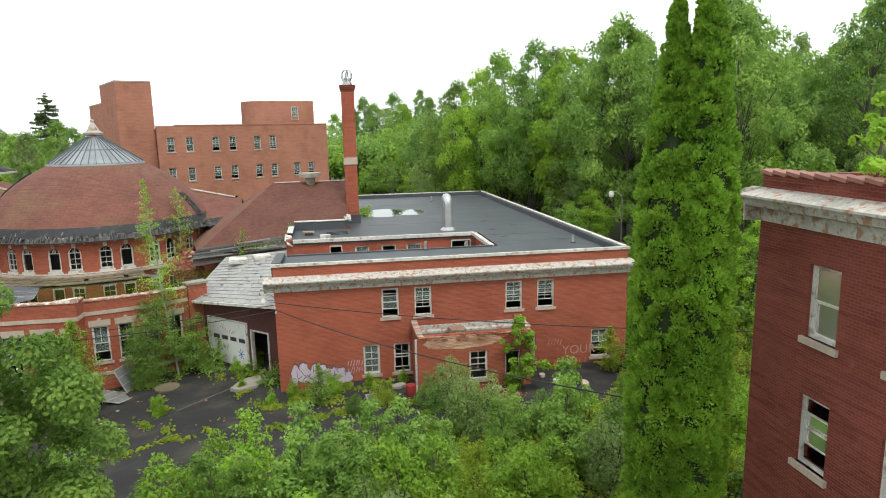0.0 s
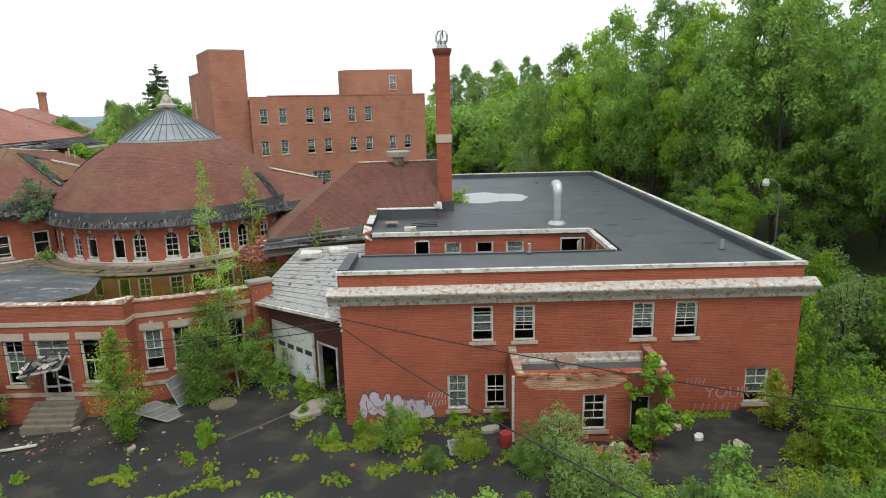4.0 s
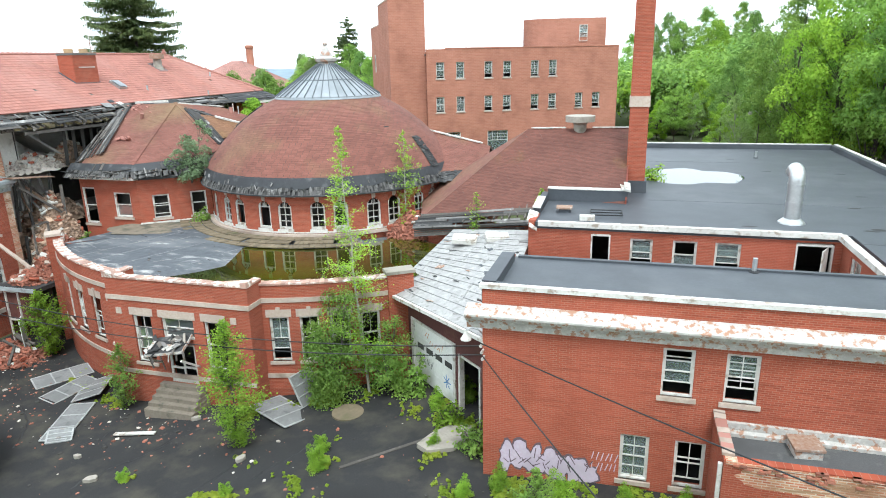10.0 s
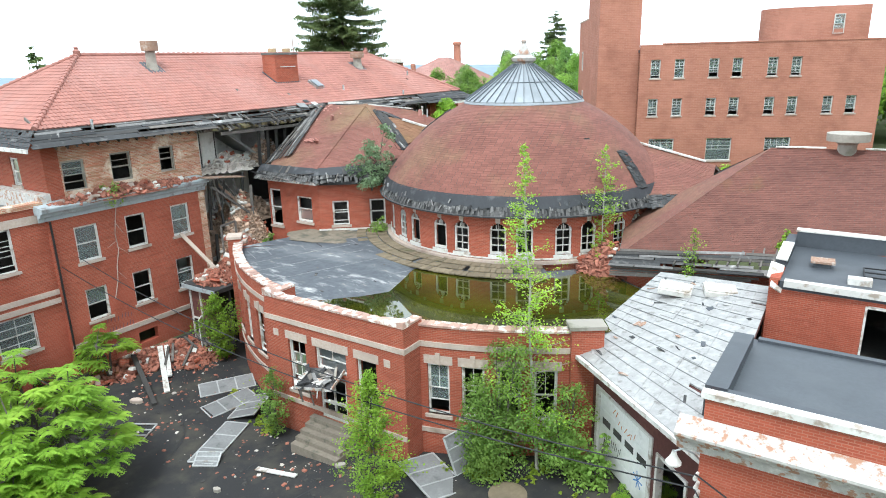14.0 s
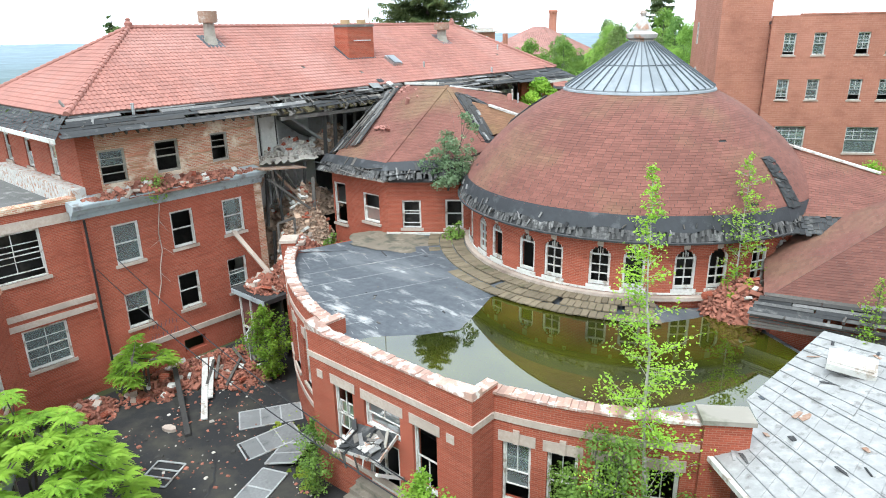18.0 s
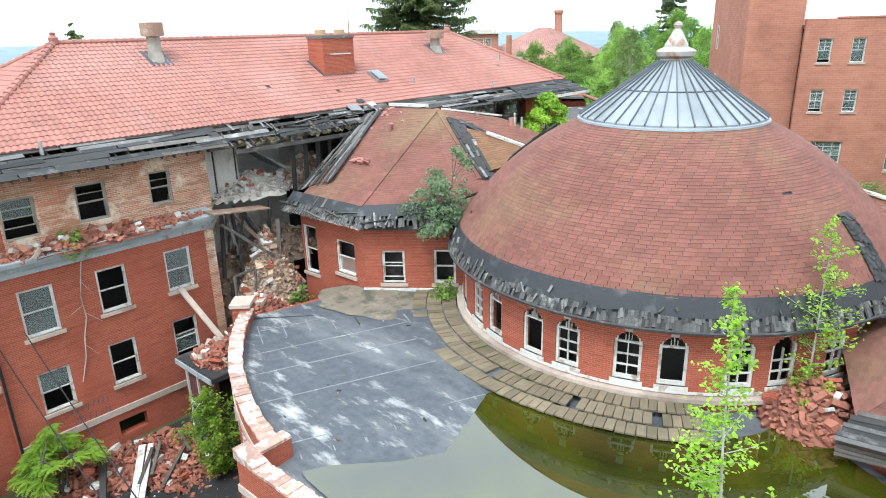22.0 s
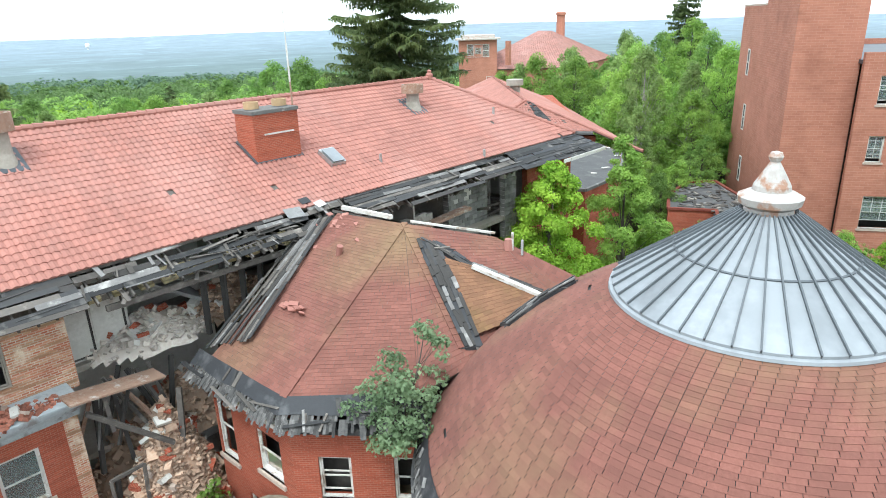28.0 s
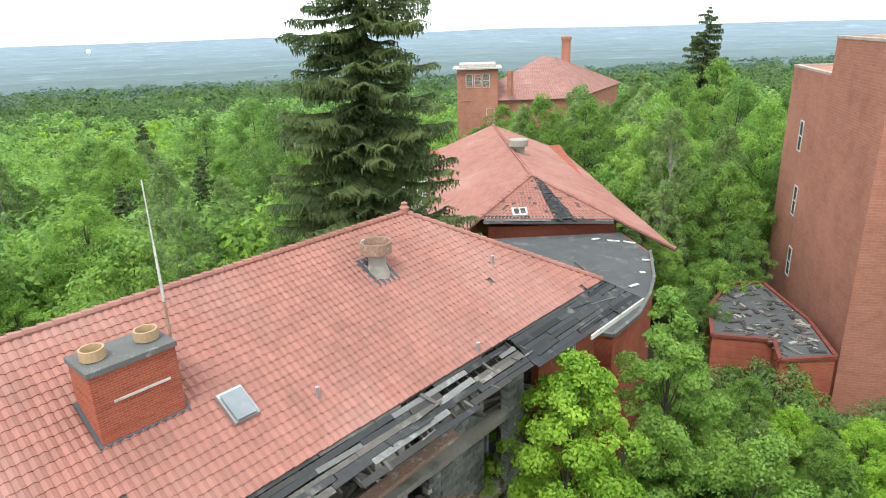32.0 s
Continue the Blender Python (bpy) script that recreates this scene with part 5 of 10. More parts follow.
    part("shade_backing", bm, DARK, t)
    bm = bmesh.new()
    lathe(bm, CX, CY, [(8.7, 7.16), (9.15, 7.16), (9.15, 7.24), (8.7, 7.24)], 64)
    part("soffit", bm, WOOD, t)
    # black rotten band and the dome
    band = ring_surf(lambda v: (9.32 - 0.44 * v, 7.2 + 0.98 * v))
    bm = bmesh.new()
    lathe(bm, CX, CY, [(9.25, 7.2), (8.86, 8.12)] + [tuple(c - 0.03 for c in dome_profile(k / 12)) for k in range(13)], 72)
    part("roof_deck", bm, TARRED, t, smooth=True)
    shake_eave("rotten_eave", band, 57.0, t, 6, 0.40, 0.22)
    bm = bmesh.new()
    lathe(bm, CX, CY, [(9.28, 7.12), (9.40, 7.14), (9.42, 7.22), (9.34, 7.24)], 90)
    part("gutter", bm, TARRED, t, "thin black eave gutter")
    dome = ring_surf(dome_profile)
    rows_mesh("shingles", dome, 47, lambda v: 2 * math.pi * dome_profile(v)[0], 0.39, 0.013, SHINGLE, t, "faded red asphalt shingles", jitter=0.05, missing=0.0015, seed=7, kind="stuff", pick=lambda c: c.y < 53.6 and abs(c.x + 21.5) < 2.6)
    sp = random.Random(34)
    for k in range(40):
        a0 = radians(200 + 150 * k / 40 + sp.uniform(-1, 1))
        v0, da = sp.uniform(0.05, 0.6), sp.gauss(0, 0.008)
        L = sp.uniform(0.1, 0.3)
        bm = bmesh.new()
        ends = [Vector((CX + (9.36 - 0.44 * v) * math.cos(a), CY + (9.36 - 0.44 * v) * math.sin(a), 7.26 + 0.98 * v)) for a, v in ((a0, v0), (a0 + da, v0 + L))]
        beam(bm, ends[0], ends[1], sp.choice((0.05, 0.09, 0.16)), 0.025)
        part("splinter", bm, sp.choice((WOOD, TARRED, TARRED, TARRED_GREY)), t)
    # broken black strip down the east side of the dome
    gash = ring_surf(dome_profile, 342, 348)
    s2 = lambda u, v: gash(u, v * 0.34) + Vector((0, 0, 0.05))
    rows_mesh("torn_strip", s2, 12, lambda v: 0.9, 0.22, 0.05, TARRED, t, "torn black valley strip", jitter=0.5, missing=0.1, over=1.6, seed=9, kind="stuff")
    gash2 = ring_surf(dome_profile, 170, 176)
    rows_mesh("torn_strip", lambda u, v: gash2(u, v * 0.4) + Vector((0, 0, 0.05)), 12, lambda v: 0.9, 0.22, 0.05, TARRED, t, jitter=0.5, missing=0.1, over=1.6, seed=10, kind="stuff")
    # standing-seam cone
    n = 40
    for i in range(n):
        a0, a1 = 360 / n * i + 0.25, 360 / n * (i + 1) - 0.25
        bm = bmesh.new()
        lathe(bm, CX, CY, [(0.62, 14.85), (0.65, 14.9), (3.72, 12.78), (3.72, 12.66), (3.62, 12.66)], 2, a0, a1)
        bmesh.ops.recalc_face_normals(bm, faces=bm.faces)
        part("cone_panel", bm, ZINC, t)
        bm = bmesh.new()
        c, s = math.cos(radians(a0 - 0.25)), math.sin(radians(a0 - 0.25))
        beam(bm, (CX + 3.74 * c, CY + 3.74 * s, 12.80), (CX + 0.66 * c, CY + 0.66 * s, 14.93), 0.04, 0.07)
        part("seam", bm, SEAM_DARK, t)
    bm = bmesh.new()
    lathe(bm, CX, CY, [(2.20, 13.82), (2.22, 13.86), (2.18, 13.885), (2.14, 13.86)], 60)
    part("lap_joint", bm, SEAM_DARK, t)
    bm = bmesh.new()
    lathe(bm, CX, CY, [(3.6, 12.58), (3.82, 12.60), (3.80, 12.68), (3.66, 12.73)], 72)
    part("cone_skirt", bm, ZINC, t)
    bm = bmesh.new()
    lathe(bm, CX, CY, [(0.62, 14.8), (0.58, 15.0), (0.74, 15.1), (0.78, 15.28), (0.64, 15.36), (0.46, 15.44), (0.44, 15.56), (0.20, 16.0), (0.11, 16.15), (0.15, 16.2), (0.18, 16.28), (0.13, 16.38), (0.0, 16.42)], 16)
    part("finial", bm, FINIAL, t, "white painted finial, rusting")
    return t


rotunda()


def pavers():
    """Flat slabs in two and a half rings at the foot of the drum, each one a little out of level."""
    rng = random.Random(41)
    t = thing("paver_walk", "ring of brown mossy roof pavers round the drum", "paving", kind="structure")
    for k, (r0, r1) in enumerate(((9.1, 9.75), (9.78, 10.45), (10.48, 11.1))):
        n = 62
        for i in range(n):
            a = 200 + 104 * (i + 0.5 * (k % 2)) / n
            if a > 303 or (k == 2 and 230 < a < 246) or rng.random() < 0.03:
                continue
            am = radians(a)
            bm = bmesh.new()
            rm = (r0 + r1) / 2
            m = pose(CX + rm * math.cos(am), CY + rm * math.sin(am), 4.52 - 0.05 * k + rng.uniform(-0.015, 0.015), rng.uniform(-2, 2), rng.uniform(-2, 2), a + rng.uniform(-1.5, 1.5))
            slab(bm, m, r1 - r0 - 0.02, radians(104 / n) * rm - 0.025, 0.06)
            part("paver", bm, PAVER, t)


pavers()


# ---- polygonal corner tower between the rotunda and the tiled wing ----
def corner_tower():
    t = thing("corner_tower", "polygonal brick corner block with a red pyramid roof", "building")
    rng = random.Random(51)
    P0, P1, P2 = (-36.6, 53.75), (-31.75, 53.75), (-27.9, 56.6)
    l, r = Line(P0, P1), Line(P1, P2)
    lu = lambda x: x + 36.6
    holes = [(lu(-33.85), lu(-32.45), 4.85, 6.6), (lu(-36.5), lu(-35.4), 4.3, 6.9), (lu(-34.9), lu(-33.9), 1.4, 3.3)]
    wall("wall", l, -2.6, 7.6, BRICK, t, holes, thick=0.35)
    for h in holes:
        window(l, *h, t, rng, bars=(1, 1), glazed=0.4)
    holes = [(0.85, 1.95, 4.75, 6.4), (3.35, 4.4, 4.75, 6.45)]
    wall("wall", r, 3.9, 7.6, BRICK, t, holes, thick=0.35)
    for h in holes:
        window(r, *h, t, rng, bars=(1, 1), glazed=0.3)
    strip("stone_band", r, -0.1, r.length, 4.34, 4.5, -0.05, 0.12, WHITE, t)
    bm = bmesh.new()
    prism(bm, [(-36.3, 54.6), (-32.1, 54.6), (-29.0, 57.2), (-29.5, 60), (-36.3, 60)], -2, 7.0)
    part("shade_backing", bm, DARK, t)
    strip("eave_board", l, -0.3, l.length + 0.2, 7.55, 7.75, -0.1, 0.42, WHITE, t)
    strip("eave_board", r, 0.15, r.length, 7.55, 7.75, -0.1, 0.42, TARRED, t)
    # roof planes meeting at the apex, then a short ridge back to the tiled wing
    apex, back = (-33.3, 60.95, 12.25), (-37.6, 60.9, 12.15)
    e0, e1, e2 = (-37.2, 53.0, 7.7), (-31.5, 53.0, 7.75), (-27.6, 55.9, 7.9)
    b0, b1, b2 = (-37.0, 53.75, 8.55), (-31.85, 53.75, 8.55), (-28.4, 56.4, 8.75)
    roof_patch("shingles", (-36.2, 53.75, 8.55), b1, apex, (-36.9, 60.6, 12.15), SHINGLE, t, 0.15, 0.3, seed=14, label="faded red shingles")
    roof_patch("shingles", b1, b2, apex, apex, SHINGLE, t, 0.15, 0.3, seed=15)
    low, far_low, far_top = (-26.6, 62.3, 9.9), (-26.92, 63.79, 10.51), (-30.46, 62.99, 11.73)
    roof_patch("shingles", b2, low, far_top, apex, SHINGLE, t, 0.18, 0.36, seed=16)
    roof_patch("shingles", low, far_low, far_top, far_top, SHINGLE, t, 0.18, 0.36, seed=26)
    roof_patch("shingles", (-28.6, 66.4, 9.0), (-37.6, 67.0, 8.6), back, apex, SHINGLE, t, 0.18, 0.36, seed=17)
    shake_eave("rotten_eave", quad_surf(e0, e1, b1, b0), 5.6, t, 18, 0.5, 0.2)
    shake_eave("rotten_eave", quad_surf(e1, e2, b2, b1), 4.9, t, 19, 0.45, 0.2)
    # collapsed grey strip at the west edge
    plank_eave((-34.9, 54.6, 9.2), (-36.9, 60.3, 12.08), (-38.2, 60.0, 11.7), (-36.9, 53.9, 8.5), t, 20, 13, (0.8, 3.6), 0.1, (TARREDWOOD, TARRED_GREY, WOOD, TARRED_GREY, TARRED))
    # hip caps
    for p, q in ((b1, apex), ((-28.4, 58.52, 9.44), apex)):
        bm = bmesh.new()
        n = 22
        for i in range(n):
            a, b = Vector(p).lerp(Vector(q), i / n), Vector(p).lerp(Vector(q), (i + 1.15) / n)
            beam(bm, a + Vector((0, 0, 0.035)), b + Vector((0, 0, 0.015)), 0.26, 0.03)
            part("hip_cap", bm, SHINGLE, t)
            bm = bmesh.new()
    # two torn black valleys with a brown shingled panel and a white board between them
    rot = (TARREDWOOD, TARRED, TAR_FELT, TARREDWOOD, TARRED_GREY)
    valleys = (((-28.28, 58.55, 9.44), (-30.53, 59.66, 10.72), (-29.75, 60.05, 10.62), (-27.85, 58.95, 9.5), 5, 0.0),
               ((-30.53, 59.66, 10.72), (-32.45, 60.72, 11.82), (-31.62, 61.08, 11.62), (-29.75, 60.05, 10.62), 6, 0.0),
               ((-32.1, 60.86, 11.72), (-30.35, 60.98, 11.14), (-30.1, 61.32, 11.1), (-31.8, 61.2, 11.66), 3, 0.02),
               ((-30.35, 60.98, 11.14), (-27.6, 61.86, 10.4), (-27.5, 62.15, 10.36), (-30.1, 61.32, 11.1), 2, 0.02),
               ((-27.81, 59.81, 9.88), (-26.74, 60.3, 10.94), (-26.05, 59.55, 11.33), (-26.75, 58.85, 10.55), 6, 0.12),
               ((-26.74, 60.3, 10.94), (-25.55, 60.71, 11.83), (-25.3, 60.3, 11.94), (-26.05, 59.55, 11.33), 5, 0.1))
    for k, (va, vb, vc, vd, courses, up) in enumerate(valleys):
        lift = Vector((0, 0, 0.05 + up))
        quad = [Vector(v) + lift for v in (va, vb, vc, vd)]
        bm = bmesh.new()
        top = [bm.verts.new(v) for v in quad]
        bot = [bm.verts.new(v - Vector((0, 0, 0.12))) for v in quad]
        bm.faces.new(top)
        bm.faces.new(bot[::-1])
        for n in range(4):
            bm.faces.new((top[n - 1], bot[n - 1], bot[n], top[n]))
        bmesh.ops.recalc_face_normals(bm, faces=bm.faces)
        part("valley_felt", bm, TAR_FELT, t)
        plank_eave(*quad, t, 220 + k, courses, (0.3, 1.3), 0.1, rot)
        splinters(*quad, t, 5, 230 + k)
    roof_patch("shingles", (-28.25, 59.1, 9.76), (-26.9, 61.9, 10.36), (-29.9, 61.12, 11.2), (-31.1, 60.72, 11.42), SHINGLE_TAN, t, 0.17, 0.34, seed=23, under=False)
    for p, q, w, z in (((-29.93, 61.0, 11.24), (-26.98, 61.86, 10.36), 0.22, 0.12), ((-37.0, 60.95, 12.3), (-34.0, 60.95, 12.4), 0.16, 0.16), ((-33.4, 61.4, 12.22), (-30.5, 63.1, 11.84), 0.08, 0.08)):
        bm = bmesh.new()
        beam(bm, p, q, w, z)
        part("ridge_board", bm, WHITE, t, "white ridge board")
    splinters(e0, e1, b1, b0, t, 9, 201)
    splinters(e1, e2, b2, b1, t, 8, 202)
    splinters((-38.4, 53.4, 7.7), (-35.5, 54.6, 8.4), (-36.7, 60.3, 11.8), (-38.2, 60.4, 11.5), t, 12, 203)
    return t


corner_tower()


# ---- long wing with the red tile roof ----
def tiled_wing():
    t = thing("tiled_wing", "long derelict brick wing with a red clay tile roof", "building")
    rng = random.Random(61)
    ex, rx, ez, rz = -38.5, -45.5, 12.2, 16.1
    ya, yb, ra, rb = 40.0, 82.6, 46.7, 75.9
    bx = 2 * rx - ex
    tile_slope("tiles", (ex, ya, ez), (ex, yb, ez), (rx, rb, rz), (rx, ra, rz), TILE, t, seed=25, label="red clay pantiles", missing=0.0015, pick=lambda c: c.x > -41.2 and 57.5 < c.y < 63.5)
    tile_slope("tiles", (bx, ya, ez), (ex, ya, ez), (rx, ra, rz), (rx, ra, rz), TILE, t, seed=26)
    tile_slope("tiles", (ex, yb, ez), (bx, yb, ez), (rx, rb, rz), (rx, rb, rz), TILE, t, seed=27)
    roof_patch("tiles", (bx, yb, ez), (bx, ya, ez), (rx, ra, rz), (rx, rb, rz), TILE, t, 0.7, 0.5, 0.03, seed=28, arch=0.055)
    # ridge and hip tiles
    for p, q in (((rx, ra, rz), (rx, rb, rz)), ((ex, ya, ez), (rx, ra, rz)), ((ex, yb, ez), (rx, rb, rz)), ((bx, yb, ez), (rx, rb, rz)), ((bx, ya, ez), (rx, ra, rz))):
        p, q = Vector(p), Vector(q)
        n = round((q - p).length / 0.42)
        bm = bmesh.new()
        for i in range(n):
            a, b = p.lerp(q, i / n), p.lerp(q, (i + 1.08) / n)
            rod(bm, a + Vector((0, 0, 0.09)), b + Vector((0, 0, 0.06)), 0.15, 0.12, 8)
            part("ridge_tile", bm, TILE, t)
            bm = bmesh.new()
    for y in (ra, rb):
        bm = bmesh.new()
        lathe(bm, rx, y, [(0.2, rz), (0.24, rz + 0.3), (0.12, rz + 0.42), (0.16, rz + 0.52), (0.0, rz + 0.62)], 10)
        part("ridge_finial", bm, TILE, t)
    bm = bmesh.new()
    box(bm, -39.4, 40.26, 8.0, -38.92, 41.12, 11.3)
    part("corner_pier", bm, BRICK, t)
    # rotten lower skirt of the roof
    plank_eave((-37.1, 38.9, 11.35), (-37.1, 50.5, 11.35), (-38.6, 50.5, 12.18), (-38.6, 39.9, 12.18), t, 29, 7, (1.6, 4.5), 0.05)
    plank_eave((-37.5, 50.5, 11.3), (-37.4, 62, 11.45), (-38.6, 62, 12.18), (-38.6, 50.5, 12.18), t, 30, 6, (0.9, 3.2), 0.42)
    plank_eave((-37.0, 62, 11.4), (-36.9, 74.5, 11.35), (-38.6, 74.5, 12.18), (-38.6, 62, 12.18), t, 31, 8, (1.4, 4.0), 0.22)
    plank_eave((-36.9, 74.5, 11.35), (-36.8, 83.6, 11.3), (-38.6, 82.6, 12.18), (-38.6, 74.5, 12.18), t, 34, 8, (2.0, 5.0), 0.03, (TARRED, TARRED, TAR_FELT))
    torn_edge("rotten_eave", (-54, 38.9, 11.35), (-37.1, 38.9, 11.35), (-38.5, 39.95, 12.18), (-52.6, 39.95, 12.18), t, 32, 6, 0.3, TARRED, 0.04)
    torn_edge("rotten_eave", (-36.9, 83.7, 11.3), (-54, 83.7, 11.35), (-52.6, 82.7, 12.18), (-38.5, 82.7, 12.18), t, 33, 6, 0.3, TARRED, 0.04)
    for p, q in (((-37.05, 38.8, 11.3), (-54, 38.8, 11.3)), ((-36.75, 78.5, 11.22), (-36.75, 83.7, 11.22))):
        bm = bmesh.new()
        beam(bm, p, q, 0.08, 0.21)
        part("fascia", bm, WHITE, t)
    splinters((-37.1, 38.9, 11.35), (-37.1, 50.5, 11.35), (-38.6, 50.5, 12.18), (-38.6, 39.9, 12.18), t, 8, 205)
    splinters((-37.3, 50.5, 11.3), (-37.2, 62, 11.45), (-38.6, 62, 12.2), (-38.6, 50.5, 12.2), t, 34, 206)
    splinters((-36.9, 62, 11.4), (-36.7, 83.6, 11.3), (-38.6, 82.6, 12.2), (-38.6, 62, 12.2), t, 26, 207)
    # exposed rafters and wall plate
    for i in range(74):
        y = 40.4 + i * 0.58 + rng.uniform(-0.06, 0.06)
        if 52.5 < y < 60.5 and rng.random() < 0.2:
            continue
        bm = bmesh.new()
        out = -37.25 + rng.uniform(-0.5, 0.15) if y > 50 else -37.4
        beam(bm, (out, y, 11.28 + (ez - 11.28) * 0 + rng.uniform(-0.06, 0.02)), (-40.2, y, 12.75), 0.07, 0.15)
        part("rafter", bm, WOOD, t)
    for k, (x, z, y0, y1) in enumerate(((-38.7, 11.3, 40.3, 83), (-38.3, 11.15, 50, 66), (-37.8, 10.9, 51.2, 60))):
        bm = bmesh.new()
        beam(bm, (x, y0, z), (x, y1, z + rng.uniform(-0.1, 0.1)), 0.16, 0.2)
        part("wall_plate", bm, WOOD, t)
    # upper storey wall with stripped old brick, then the gap
    up = Line((-38.95, 40.3), (-38.95, 50.2))
    wins = [(0.9, 2.2, 8.65, 10.35), (3.75, 5.05, 8.75, 10.45), (6.95, 8.0, 8.85, 10.45)]
    wall("wall", up, 8.0, 11.3, BRICK_OLD, t, wins, thick=0.4, label="stripped weathered brick wall")
    for h in wins:
        window(up, *h, t, rng, sill=False, bars=(1, 2), glazed=0.4, mat=CONCRETE)
    ret = Line((-52, 40.3), (-38.95, 40.3))
    rwin = [(9.2, 10.2, 8.9, 10.5), (5.5, 6.5, 8.9, 10.5), (2, 3, 8.9, 10.5)]
    wall("wall", ret, -2.5, 11.3, BRICK, t, rwin, thick=0.4)
    for h in rwin:
        window(ret, *h, t, rng, bars=(1, 1), glazed=0.5)
    # lower three-storey face with its cornice
    lo = Line((-38.35, 39.7), (-38.35, 49.7))
    u = lambda y: y - 39.7
    holes = [(u(47.1), u(48.4), 4.72, 6.74), (u(44.0), u(45.3), 4.68, 6.72), (u(40.95), u(42.3), 4.6, 6.7),
             (u(46.95), u(48.2), 1.15, 3.2), (u(43.9), u(45.15), 1.1, 3.15), (u(40.95), u(42.25), 1.0, 2.95), (u(43.7), u(45.0), -1.5, -0.75)]
    wall("wall", lo, -2.6, 7.75, BRICK, t, holes, thick=0.4)
    for h in holes[:6]:
        window(lo, *h, t, rng, bars=(1, 1), glazed=0.55)
    strip("stone_band", lo, 0, lo.length, -0.35, -0.05, -0.05, 0.08, STONE, t)
    profile_strip("cornice", lo, -0.5, lo.length + 0.1, [(0, 7.35), (0.08, 7.35), (0.12, 7.6), (0.35, 7.66), (0.42, 7.85), (0.6, 7.9), (0.66, 8.08), (0.66, 8.14), (-0.6, 8.3), (-0.6, 7.75), (0, 7.75)], CORNICE_GREY, t, "blue-grey moulded cornice")
    bm = bmesh.new()
    box(bm, -40.6, 49.25, -2.6, -38.33, 49.73, 7.72)
    part("broken_wall_end", bm, BRICK_OLD, t)
    # shade-coloured backing sheets, floors and partitions that the collapse laid open
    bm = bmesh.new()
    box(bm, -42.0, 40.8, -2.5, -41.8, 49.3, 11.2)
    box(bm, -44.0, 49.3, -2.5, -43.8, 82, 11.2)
    part("shade_backing", bm, DARK, t)
    for z in (0.6, 4.3, 8.1):
        for y0, y1, x1 in ((49.8, 62, -40.4 + 0.2 * (z > 8)), (62, 82, -38.9)):
            bm = bmesh.new()
            box(bm, -43.8, y0, z - 0.25, x1, y1, z)
            part("floor_slab", bm, CONCRETE, t)
    for q in ((-40.6, 50.25, 8.1, -40.5, 52.7, 11.2), (-43.7, 52.7, 8.1, -40.5, 52.8, 11.2), (-43.7, 57.5, 8.1, -40.8, 57.6, 11.2), (-43.6, 52.8, 8.1, -43.5, 57.5, 11.2), (-43.7, 50.0, 4.3, -40.6, 50.12, 7.8), (-43.2, 50.2, 4.3, -43.1, 57.5, 7.8), (-43.2, 50.2, 0.6, -43.1, 57.5, 4.0)):
        bm = bmesh.new()
        box(bm, *q)
        part("partition", bm, PLASTER, t, "pale plastered partition laid open")
    for y in (64.5, 68.2, 71.9, 75.6, 79.3):
        bm = bmesh.new()
        box(bm, -43.7, y, 4.3, -40.2 + rng.uniform(-0.5, 0.7), y + 0.12, 11.0)
        part("partition", bm, PLASTER, t)
    # remaining piers of the outer wall past the tower
    for y0, y1, z1, x in ((61.8, 63.0, 10.8, -39.1), (66.6, 67.5, 7.2, -39.1), (70.6, 74.2, 10.9, -39.7), (75.2, 76.4, 11.0, -39.1)):
        bm = bmesh.new()
        box(bm, x - 0.2, y0 + 0.02, -3, x + 0.13, y1 - 0.02, z1 - 0.3)
        pier = part("broken_pier", bm, PLASTER, t, "pier of stained grey blocks")
        k, z = 0, 2.4
        while z < z1:
            y = y0 - (0.24 if k % 2 else 0)
            while y < y1 - 0.05:
                a, b = max(y, y0), min(y + 0.48, y1)
                if b - a > 0.1 and rng.random() > 0.04 + 0.35 * (z > z1 - 0.7):
                    bm = bmesh.new()
                    slab(bm, pose(x + rng.uniform(-0.02, 0.02), (a + b) / 2, z + 0.13, 0, 0, rng.uniform(-1, 1)), 0.42, b - a - 0.025, 0.235)
                    part("block", bm, BLOCK_GREY, pier)
                y += 0.48
            z += 0.26
            k += 1
    end = Line((-38.9, 77.6), (-38.9, 82.9))
    hole = [(2.4, 3.5, 8.6, 10.8), (2.4, 3.5, 4.6, 6.6)]
    wall("wall", end, -4, 11.2, BRICK, t, hole, thick=0.4)
    for h in hole:
        window(end, *h, t, rng, bars=(1, 1), glazed=0.2)
    wall("wall", Line((-38.9, 82.9), (-53, 82.9)), -6, 11.2, BRICK, t, u0=0.4)
    wall("wall", Line((-52.5, 82.9), (-52.5, 40.3)), -14, 11.2, BRICK, t)
    return t


tiled_wing()


